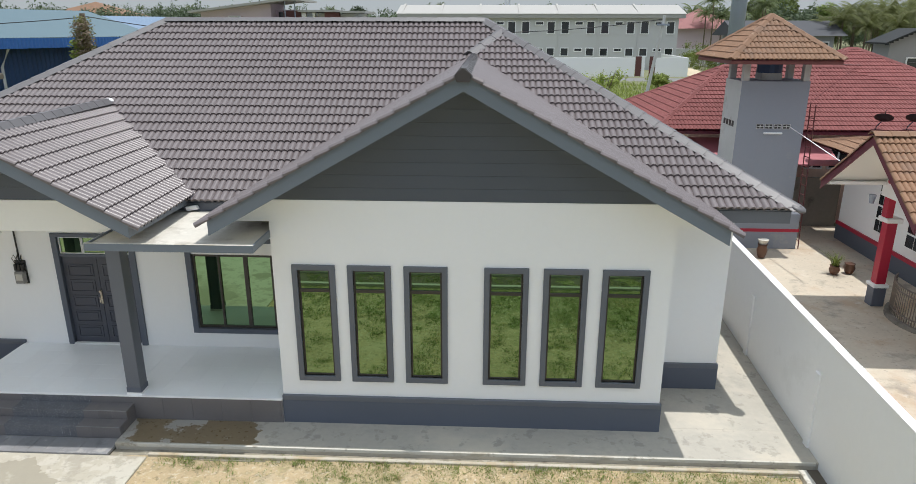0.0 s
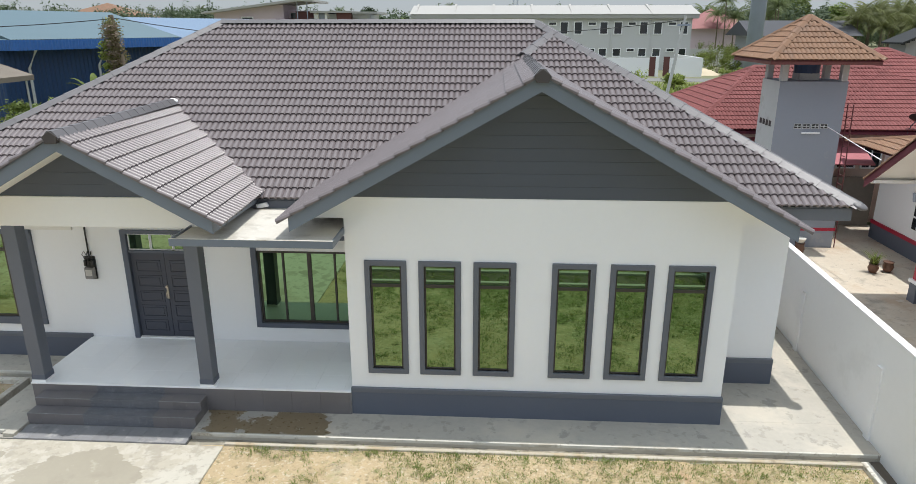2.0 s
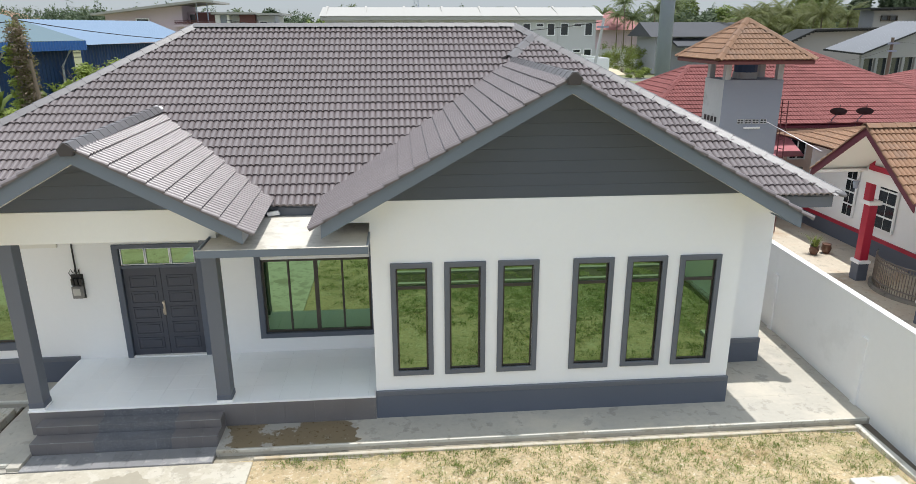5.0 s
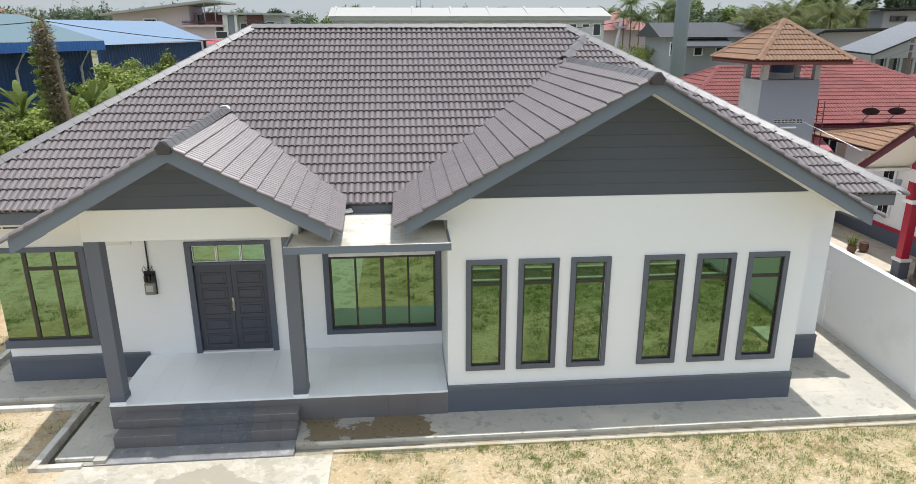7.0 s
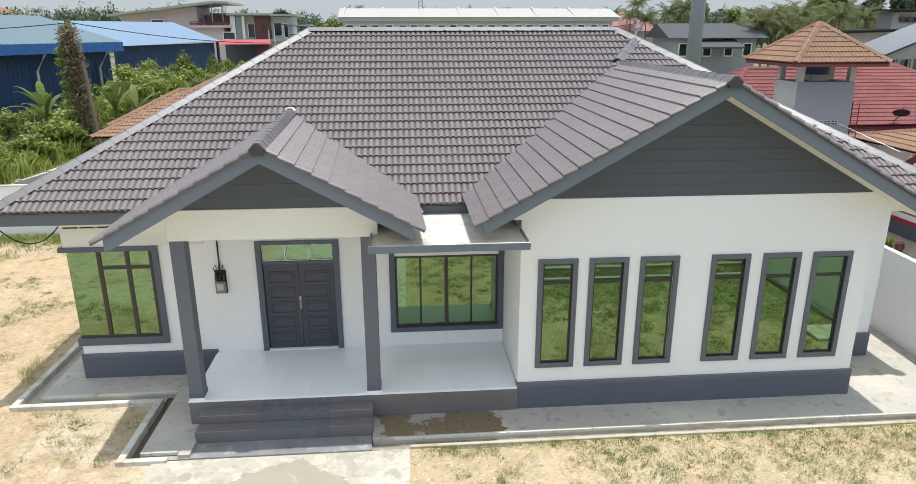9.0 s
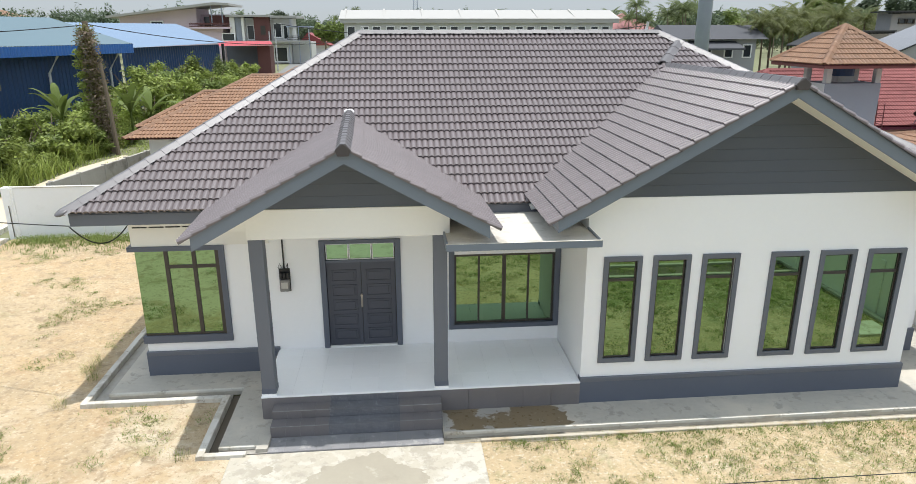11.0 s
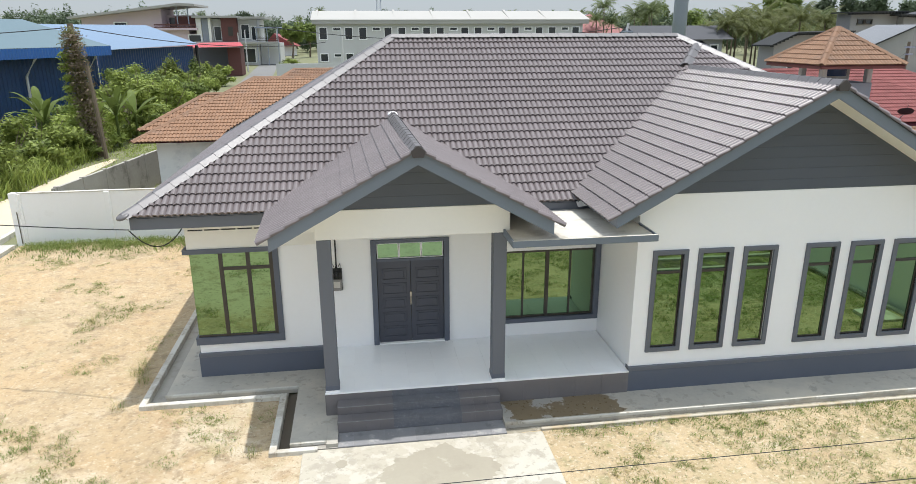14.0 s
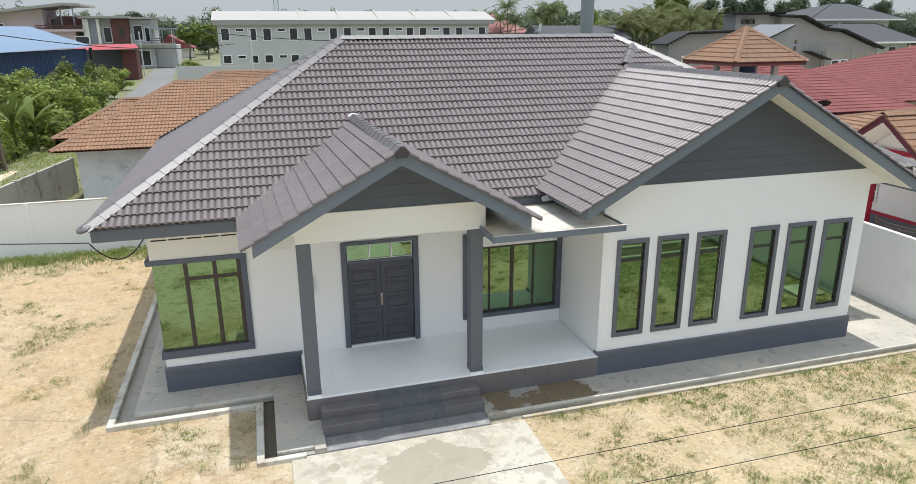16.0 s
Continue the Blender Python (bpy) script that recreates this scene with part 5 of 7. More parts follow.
def blades(bm, x, y, z, n, h, w, spread, rng, lean=0.6):
    """A tuft of bent, tapering blades."""
    for _ in range(n):
        a = rng.uniform(0, math.tau)
        r = spread * math.sqrt(rng.random())
        bx, by = x + r * math.cos(a), y + r * math.sin(a)
        a2 = rng.uniform(0, math.tau)
        hh = h * rng.uniform(0.5, 1.0)
        dx, dy = math.cos(a2), math.sin(a2)
        lx = lean * hh * rng.uniform(0.2, 1.0)
        sx, sy = -dy * w, dx * w
        p = [(bx - sx, by - sy, z), (bx + sx, by + sy, z), (bx + dx * lx * 0.35 + sx * 0.8, by + dy * lx * 0.35 + sy * 0.8, z + hh * 0.6), (bx + dx * lx * 0.35 - sx * 0.8, by + dy * lx * 0.35 - sy * 0.8, z + hh * 0.6), (bx + dx * lx, by + dy * lx, z + hh)]
        v = [bm.verts.new(q) for q in p]
        bm.faces.new(v[:4])
        bm.faces.new((v[3], v[2], v[4]))


RNG = random.Random(5)
t = urn(13.45, 21.7, 0.17, 0.3, "potted_plant", "spiky green plant in a brown clay pot", M_POT)
bm = bmesh.new()
blades(bm, 13.45, 21.7, 0.27, 60, 0.5, 0.016, 0.1, RNG, 1.3)
part("leaves", bm, M_LEAF_L, t)
urn(13.98, 21.8, 0.18, 0.34, "clay_urn", "round brown clay urn", M_POT)
t = urn(11.7, 23.3, 0.18, 0.5, "plant_urn", "dark urn with a pale bowl on a stand", M_POT)
part("bowl", tube(bmesh.new(), [(11.7, 23.3, 0.5), (11.7, 23.3, 0.66)], 0.12, 12, 0.19), M_KERB, t)

# orange-roofed house behind the north wall
og = thing("orange_roofed_house", (-12, 33, 0), "white bungalow with weathered orange tiled hipped roof", "house")
part("wall", cube(-16.45, -3.5, 29.3, 40.0, -0.2, 3.7), M_OGWALL, og)
hip_roof("roof", og, -17.2, -2.5, 28.6, 41.5, 3.65, 5.84, -12.9, -7, 34.6, M_ORANGE, label="weathered orange tiled roof", sides="fl", per=4)
hip_roof("side_roof", og, -18.1, -6.0, 32.6, 44.0, 3.62, 5.05, -15.4, -8.0, 35.0, M_ORANGE, label="lower orange tiled wing", sides="fl", per=4)
hip_roof("upper_roof", og, -13.9, -2.0, 33.5, 46.0, 4.5, 5.95, -11.4, -5, 40.2, M_ORANGE, label="raised part of the orange roof", sides="fl", per=4)

# lane, old fence
struct("lane", prism(bmesh.new(), [(-24.8, 12), (-22.2, 12), (-21.9, 22), (-22.4, 28), (-23.5, 34), (-24.1, 38), (-24.0, 42), (-23.9, 46.2), (-24.3, 46.5), (-25.3, 42), (-25.5, 37.5), (-25.9, 34), (-25.2, 28), (-24.8, 20)], "z", -0.3, -0.05), M_LANE, "narrow sandy lane", "lane")


def on_lane(x, y):
    """Whether a place lies on the bare lane."""
    mid = np.interp(y, (20, 28, 34, 37.5, 42, 46.5), (-23.3, -23.8, -24.7, -24.8, -24.65, -24.1))
    return y < 46.5 and abs(x - mid) < np.interp(y, (28, 34, 42, 46.5), (1.4, 1.15, 0.6, 0.15))


of = struct("wall_lane_fence", prism(bmesh.new(), [(-20.75, 28.8), (-19.05, 38.8), (-18.9, 38.8), (-20.6, 28.8)], "z", -0.2, 1.78), M_FENCE, "stained grey concrete panel fence beside the lane", "fence")
for i in range(6):
    y = 29 + i * 1.93
    x = -20.7 + (y - 28.8) * 0.17
    part("fence_post", cube(x - 0.06, x + 0.12, y - 0.07, y + 0.07, -0.2, 1.83, 0.01), M_FENCE, of)


# warehouses with ribbed metal cladding
def ribbed(bm, a, b, z0, z1, pitch, depth):
    """An upright ribbed metal sheet from a to b."""
    a, b = Vector((*a, 0)), Vector((*b, 0))
    d = (b - a)
    n = max(2, int(d.length / pitch))
    nrm = Vector((d.y, -d.x, 0)).normalized() * depth
    prev = None
    for i in range(n * 2 + 1):
        p = a + d * (i / (n * 2)) + (nrm if i % 2 else Vector())
        lo, hi = bm.verts.new((p.x, p.y, z0)), bm.verts.new((p.x, p.y, z1))
        if prev:
            bm.faces.new((prev[0], lo, hi, prev[1]))
        prev = (lo, hi)
    return bm


def rib_roof(bm, p0, p1, p2, p3, n, h):
    """A ribbed roof sheet: p0-p1 the eave, p3-p2 the ridge."""
    p0, p1, p2, p3 = map(Vector, (p0, p1, p2, p3))
    prev = None
    for i in range(n * 2 + 1):
        f = i / (n * 2)
        up = Vector((0, 0, h if i % 2 else 0))
        a, b = bm.verts.new(p0.lerp(p1, f) + up), bm.verts.new(p3.lerp(p2, f) + up)
        if prev:
            bm.faces.new((prev[0], a, b, prev[1]))
        prev = (a, b)
    return bm


w1 = thing("blue_warehouse", (-40, 65, 0), "blue metal warehouse with a faded teal ribbed roof", "warehouse")
A, Rr = Vector((-36.5, 52.0, 6.85)), Vector((-30.3, 67.8, 6.85))
K0, K1 = Vector((-44.0, 54.5, 9.2)), Vector((-38.1, 69.4, 9.2))
part("roof", rib_roof(bmesh.new(), A, Rr, K1, K0, 60, 0.06), M_BLUEROOF, w1)
F0 = Vector((-62, 56, 6.85))
part("roof", poly(bmesh.new(), [A, K0, (-62, 62, 9.2), F0]), M_BLUEROOF, w1)
part("roof", poly(bmesh.new(), [Rr, K1, (-42, 74, 6.85), (-36, 73, 6.85)]), M_BLUEROOF, w1)
bm = ribbed(bmesh.new(), A.xy, Rr.xy, 6.05, 6.85, 0.3, 0.06)
ribbed(bm, F0.xy, A.xy, 6.05, 6.85, 0.3, 0.06)
ribbed(bm, Rr.xy, (-36, 73), 6.05, 6.85, 0.3, 0.06)
part("fascia", bm, M_BLUEFAS, w1)
off = Vector((-1.6, 0.6))
bm = ribbed(bmesh.new(), A.xy + off, Rr.xy + off, 0, 6.6, 0.4, 0.06)
ribbed(bm, F0.xy + Vector((0, 2)), A.xy + off, 0, 6.6, 0.4, 0.06)
part("wall", bm, M_BLUEWALL, w1)
for f in (0.12, 0.5, 0.9):
    p = A.lerp(Rr, f)
    part("prop", tube(bmesh.new(), [(p.x - 0.2, p.y, 6.1), (p.x - 1.3, p.y + 0.4, 4.6), (p.x - 1.35, p.y + 0.4, 0)], 0.11, 6), M_SHOP, w1)
w2 = thing("pale_blue_warehouse", (-42, 100, 0), "warehouse with a pale blue ribbed metal roof and dark blue walls", "warehouse")
P0, P1 = Vector((-33.5, 76.0, 6.3)), Vector((-28.5, 97.0, 6.5))
part("roof", rib_roof(bmesh.new(), P0, P1, (-39.6, 113.4, 9.1), (-52, 84, 9.1), 50, 0.05), M_BLUEROOF2, w2)
bm = ribbed(bmesh.new(), (P0.x - 1, P0.y), (P1.x - 1, P1.y), 0, 6.3, 0.5, 0.08)
part("wall", bm, M_BLUEWALL, w2)
part("prop", tube(bmesh.new(), [(-28.9, 96.5, 0), (-28.9, 96.5, 6.4)], 0.2, 6), M_DARKPL, w2)

# two-storey terrace
sh = thing("terrace_row", (10, 140, 0), "two-storey pale grey terrace with cream metal roof", "building")
sx0, sx1, sy = -15.3, 38.0, 138.0
part("wall", cube(sx0, sx1, sy, sy + 12, -1, 9.5), M_SHOP, sh)
part("eave_band", cube(sx0 - 0.8, sx1 + 1.0, sy - 0.9, sy + 12, 9.5, 10.3), M_SHOPROOF, sh)
part("roof", prism(bmesh.new(), [(sy - 1.0, 10.3), (sy + 6.5, 12.1), (sy + 13, 10.3)], "x", sx0 - 1.0, sx1 + 1.2), M_SHOPROOF, sh)
units = 7
uw = (sx1 - sx0) / units
for i in range(units):
    ux = sx0 + i * uw
    part("rib", prism(bmesh.new(), [(sy - 1.05, 10.3), (sy + 6.5, 12.35), (sy + 6.5, 12.0), (sy - 1.05, 10.1)], "x", ux - 0.2, ux + 0.2), M_SHOPROOF, sh)
    part("downpipe", cube(ux - 0.1, ux + 0.1, sy - 0.15, sy, 0, 9.4), M_SHOP, sh)
    for z0, low in ((6.55, 0.0), (1.65, 0.75)):
        for dx, ww, zz0, zz1 in ((0.4, 1.65, z0 + low, z0 + 2.4), (3.05, 1.65, z0 + 1.62, z0 + 2.37), (5.3, 1.65, z0 + low, z0 + 2.4)):
            w = part("window", rim(bmesh.new(), ux + dx, ux + dx + ww, zz0, zz1, 0.16, sy - 0.12, sy + 0.05), M_WHITE, sh)
            part("pane", cube(ux + dx + 0.14, ux + dx + ww - 0.14, sy - 0.06, sy - 0.02, zz0 + 0.14, zz1 - 0.14), M_DARKGLASS, w)
tw_ = struct("wall_terrace", cube(4, 26.2, 118, 118.3, -0.2, 3.0), M_WHITE, "low white boundary wall of the terrace", "wall")
part("wall_run", cube(29.6, 35, 118, 118.3, -0.2, 3.0), M_WHITE, tw_)
part("wall_run", cube(34.7, 35, 118.3, 136, -0.2, 3.0), M_WHITE, tw_)
for x in (26.3, 28.6):
    part("gate", cube(x, x + 0.95, 118.05, 118.2, 0, 3.2), M_BROWN, tw_)
part("gate_post", cube(27.3, 27.8, 117.9, 118.4, -0.1, 3.3), M_WHITE, tw_)
struct("wall_far_plots", cube(40, 54, 150, 150.4, -0.2, 3.6), M_SHOP, "grey panel wall beyond the side road", "wall")
struct("road", prism(bmesh.new(), [(-24.5, 60), (-19.5, 60), (-21.5, 105), (-24.2, 138), (-26.8, 169), (-33.4, 260), (-40, 320), (-47, 320), (-35.6, 212), (-31.8, 171), (-27.3, 116), (-26.0, 90)], "z", -0.3, -0.06), M_ROAD, "pale road between the houses", "road")
struct("cross_road", prism(bmesh.new(), [(-24, 112), (70, 104), (70, 111), (-24, 119)], "z", -0.3, -0.065), M_ROAD, "pale side road in front of the terrace", "road")
struct("wall_roadside", cube(-22.3, -9, 127.8, 128.1, -0.2, 2.6), M_SHOP, "grey boundary wall beside the road", "wall")

# modern pink house and red shed
ph = thing("modern_house", (-60, 185, 0), "pale two-storey modern house with mono-pitch roof", "house")
part("wall", cube(-74, -49, 183, 196, 0, 9.0), M_PINK, ph)
part("upper_wall", prism(bmesh.new(), [(-74, 9.0), (-55.3, 9.0), (-55.3, 13.6), (-74, 11.6)], "y", 183.4, 196), M_PINK, ph)
part("roof", prism(bmesh.new(), [(-76, 11.7), (-50.2, 14.9), (-46.5, 14.7), (-46.5, 14.2), (-50.2, 14.3), (-76, 11.2)], "y", 180, 197), M_SHOPROOF, ph)
part("screen", cube(-52.4, -47.4, 184.5, 184.8, 9.8, 11.9), M_BROWN, ph)
part("inner_wall", cube(-55.3, -48, 188, 196, 9.0, 12.2), M_PINK, ph)
part("door", cube(-54.6, -53.0, 187.8, 188.05, 9.1, 11.6), M_DARKGLASS, ph)
for z in (9.15, 9.5, 9.85):
    part("balcony_rail", cube(-56.8, -46.9, 181.5, 181.6, z, z + 0.2), M_BROWN, ph)
part("balcony_slab", cube(-57, -46.8, 181.4, 184, 8.6, 9.1), M_PINK, ph)
for x in (-51.2, -48.6):
    part("post", tube(bmesh.new(), [(x, 182, 9), (x, 182, 14.6)], 0.14, 6), M_GALV, ph)
for x, z0, z1 in ((-66.5, 9.3, 10.6), (-49.3, 5.6, 7.6), (-60, 5.4, 7.4)):
    w = part("window", rim(bmesh.new(), x, x + 3.2, z0, z1, 0.22, 182.8, 183.1), M_WHITE, ph)
    part("pane", cube(x + 0.2, x + 3.0, 182.9, 182.95, z0 + 0.2, z1 - 0.2), M_DARKGLASS, w)
hr = thing("modern_terrace", (-40, 190, 0), "two-storey terrace with flat roofs and brown screen wall", "building")
part("wall", cube(-47.3, -32.6, 185, 198, 0, 11.2), M_SHOP, hr)
part("roof_slab", cube(-47.9, -37.2, 182, 198, 11.5, 12.0), M_SHOPROOF, hr)
part("roof_slab", cube(-36.9, -30.3, 182, 198, 11.3, 11.8), M_SHOPROOF, hr)
part("screen", cube(-41.2, -37.4, 183.0, 184.99, 5.8, 11.46), M_BROWN, hr)
part("grille", cube(-39.6, -38.4, 182.9, 182.99, 7.2, 9.4), M_FRAME, hr)
part("ledge", cube(-47.4, -27.5, 181.6, 184.99, 5.3, 5.75), M_SHOPROOF, hr)
part("pier", cube(-47.2, -46.0, 183, 184.99, 5.76, 11.4), M_CREAM, hr)
part("pier", cube(-45.9, -44.4, 183.4, 184.99, 5.76, 11.4), M_TOWER, hr)
part("pier", cube(-44.3, -43.7, 183, 184.99, 5.76, 11.4), M_CREAM, hr)
for x0, x1, z0, z1 in ((-43.4, -41.5, 5.9, 9.6), (-36.8, -34.6, 6.4, 10.0), (-34.3, -33.0, 6.0, 9.6), (-46.5, -43.5, 1.2, 4.2), (-37, -33.5, 0.4, 4.2)):
    w = part("window", rim(bmesh.new(), x0, x1, z0, z1, 0.2, 184.8, 185.1), M_WHITE, hr)
    part("pane", cube(x0 + 0.18, x1 - 0.18, 184.9, 184.95, z0 + 0.18, z1 - 0.18), M_DARKGLASS, w)
part("terrace_roof", cube(-33.0, -27.0, 181.8, 190, 9.0, 9.3), M_GALV, hr)
for x in (-32.6, -30, -27.4):
    part("post", tube(bmesh.new(), [(x, 182, 0), (x, 182, 9)], 0.1, 6), M_GALV, hr)
for z in (6.0, 6.4, 6.8):
    part("terrace_rail", cube(-33, -27.5, 181.9, 182.0, z, z + 0.12), M_FRAME, hr)
part("lower_wall", cube(-32.5, -27.6, 187, 198, 0, 5.3), M_SHOP, hr)
rr = thing("far_red_house", (-34, 260, 0), "far low house with dark red gabled roof", "house")
part("wall", cube(-39, -30, 256, 266, 0, 3.6), M_WHITE, rr)
part("roof", prism(bmesh.new(), [(-40.5, 3.2), (-36.5, 7.6), (-28.5, 3.2)], "y", 254, 268), mat("dark_red_roof_sheet", (0.25, 0.05, 0.05), 0.6, 0.15, 0.2, 4, 0.0), rr)
for x, y, h in ((-30.6, 150, 8.5), (-31.5, 190, 9.0), (-30.2, 205, 9.0), (-33.6, 160, 8.0)):
    u = thing("street_pole", (x, y, 0), "slim grey concrete street pole", "pole", "street poles")
    part("shaft", tube(bmesh.new(), [(x, y, 0), (x, y, h)], 0.16, 7, 0.11), M_SHOP, u)
rs = thing("red_shed", (-35, 140, 0), "open shed with a red metal roof and red side wall", "shed")
part("roof", rib_roof(bmesh.new(), (-38, 131, 5.4), (-29.2, 138, 5.4), (-31, 146, 6.1), (-40, 140, 6.1), 24, 0.06), mat("red_metal_roof", (0.40, 0.04, 0.05), 0.5), rs)
part("wall", cube(-32.4, -30, 138.5, 143, 0, 5.2), M_BROWN, rs)
part("back_wall", cube(-39, -32.4, 142, 142.5, 0, 5.2), M_SLATE, rs)

# ---- poles, trees, plants ----
pole = thing("monopole", (24.6, 66.5, 0), "tall grey steel mast", "pole")
part("shaft", tube(bmesh.new(), [(24.6, 66.5, 0), (24.6, 66.5, 16), (24.6, 66.5, 30)], 0.72, 16, 0.6), M_GALV, pole, smooth=True)
up = thing("utility_pole", (15.6, 59.0, 0), "leaning concrete utility pole with wires", "pole")
part("shaft", tube(bmesh.new(), [(14.9, 59, 0), (16.2, 59, 8.7)], 0.16, 8, 0.12), M_SHOP, up)
part("cross_arm", cube(15.6, 16.6, 58.8, 59.0, 7.9, 8.05), M_GALV, up)
for px, py, ph in ((-40.0, 4.6, 4.0), (14.0, 0.4, 7.2)):
    sp = thing("service_pole", (px, py, 0), "plain round concrete service pole carrying cables", "pole", "service poles")
    part("shaft", tube(bmesh.new(), [(px, py, -0.1), (px, py, ph)], 0.11, 8, 0.08), M_SHOP, sp)
    part("cross_arm", cube(px - 0.05, px + 0.05, py - 0.7, py + 0.7, ph - 0.95 if ph < 5 else ph - 0.7, ph - 0.7 if ph < 5 else ph - 0.5), M_GALV, sp)
cable([(-40.0, 5.1, 3.25), (14.0, 0.8, 6.65)], 0.0027, 0.0)
cable([(-40.0, 4.8, 3.19), (14.0, 0.5, 6.59)], 0.0027, 0.0)
up3 = thing("utility_pole", (32.7, 45.6, 0), "slim concrete utility pole behind the red roofs", "pole")
part("shaft", tube(bmesh.new(), [(32.7, 45.6, -0.1), (32.7, 45.6, 7.2)], 0.14, 8, 0.1), M_BARK, up3)
part("cross_arm", cube(32.3, 33.1, 45.4, 45.5, 6.75, 6.87), M_GALV, up3)
part("cross_arm", cube(32.4, 33.0, 45.4, 45.5, 6.25, 6.36), M_GALV, up3)
cable([(32.7, 45.6, 6.9), (70, 72, 7.0)], 0.01, 0.4)
cable([(32.7, 45.6, 6.5), (12.6, 26.4, 6.6)], 0.012, 0.5)
cable([(16.1, 59, 8.4), (-16, 62, 8.6)], 0.03, 1.2)
cable([(-26.3, 49, 8.4), (-60, 40, 9.5)], 0.03, 1.2)
cable([(-26.3, 49, 8.4), (-11, 75, 7.0)], 0.03, 0.8)
up2 = thing("utility_pole", (-9.0, 80.0, 0), "concrete utility pole beside the lane", "pole")
part("shaft", tube(bmesh.new(), [(-9.5, 84, 0), (-9.5, 84, 8.4)], 0.2, 8, 0.15), M_SHOP, up2)


def leaf_cloud(bm, c, r, n, size, rng, shell=0.55):
    """Many small leaves, scattered through an uneven crown."""
    cx, cy, cz = c
    for _ in range(n):
        d = Vector((rng.gauss(0, 1), rng.gauss(0, 1), rng.gauss(0, 1))).normalized()
        k = shell + (1 - shell) * rng.random()
        bumpy = 0.75 + 0.45 * noise.noise(d * 2.3 + Vector(c) * 0.37)
        p = Vector((cx + d.x * r[0] * k * bumpy, cy + d.y * r[1] * k * bumpy, cz + d.z * r[2] * k * bumpy))
        a = Vector((rng.gauss(0, 1), rng.gauss(0, 1), rng.gauss(0, 0.6))).normalized()
        b = a.cross(d).normalized() if a.cross(d).length > 0.01 else Vector((1, 0, 0))
        s = size * rng.uniform(0.6, 1.4)
        v = [bm.verts.new(q) for q in (p - a * s, p + b * s * 0.45, p + a * s, p - b * s * 0.45)]
        bm.faces.new(v)


def tree(x, y, h, r, n, size, material, rng, label="leafy green tree beyond the roofs", lobes=7):
    t = thing("tree", (x, y, -0.1), label, "tree", "background trees")
    bm = bmesh.new()
    tube(bm, [(x, y, -0.1), (x + 0.1 * r, y, h * 0.35), (x - 0.05 * r, y + 0.1 * r, h * 0.62)], 0.05 * h * 0.5 + 0.05, 7, 0.05)
    cents = []
    for i in range(lobes):
        a = rng.uniform(0, math.tau)
        c = (x + r * 0.6 * math.cos(a) * rng.random(), y + r * 0.6 * math.sin(a) * rng.random(), h * rng.uniform(0.5, 0.85))
        cents.append(c)
        tube(bm, [(x, y, h * 0.35), ((x + c[0]) / 2, (y + c[1]) / 2, h * 0.5), c], 0.02 * h * 0.5, 5, 0.02)
    part("trunk", bm, M_BARK, t)
    bm = bmesh.new()
    for c in cents:
        q = rng.uniform(0.4, 0.65)
        leaf_cloud(bm, c, (r * q, r * q, h * 0.22 * rng.uniform(0.7, 1.2)), n // lobes, size, rng)
    part("crown", bm, material, t)
    return t


def shrub(x, y, h, r, n, size, material, rng, label="dense bright green roadside shrub"):
    t = thing("shrub", (x, y, -0.1), label, "shrub", "roadside shrubs")
    bm = bmesh.new()
    for i in range(5):
        a = rng.uniform(0, math.tau)
        tube(bm, [(x, y, -0.1), (x + 0.3 * r * math.cos(a), y + 0.3 * r * math.sin(a), h * 0.4), (x + 0.6 * r * math.cos(a), y + 0.6 * r * math.sin(a), h * 0.75)], 0.05, 5, 0.015)
    part("branching_stem", bm, M_BARK, t)
    bm = bmesh.new()
    lobes = 16
    for i in range(lobes):
        a, f = rng.uniform(0, math.tau), rng.random()
        q = rng.uniform(0.28, 0.5)
        rr = r * math.sqrt(rng.random()) * 0.8
        zc = h * (0.12 + 0.7 * f) * (1 - 0.35 * rr / r)
        leaf_cloud(bm, (x + rr * math.cos(a), y + rr * math.sin(a), zc), (r * q, r * q, h * rng.uniform(0.14, 0.26)), n // lobes, size, rng, 0.25)
    part("foliage", bm, material, t)
    return t


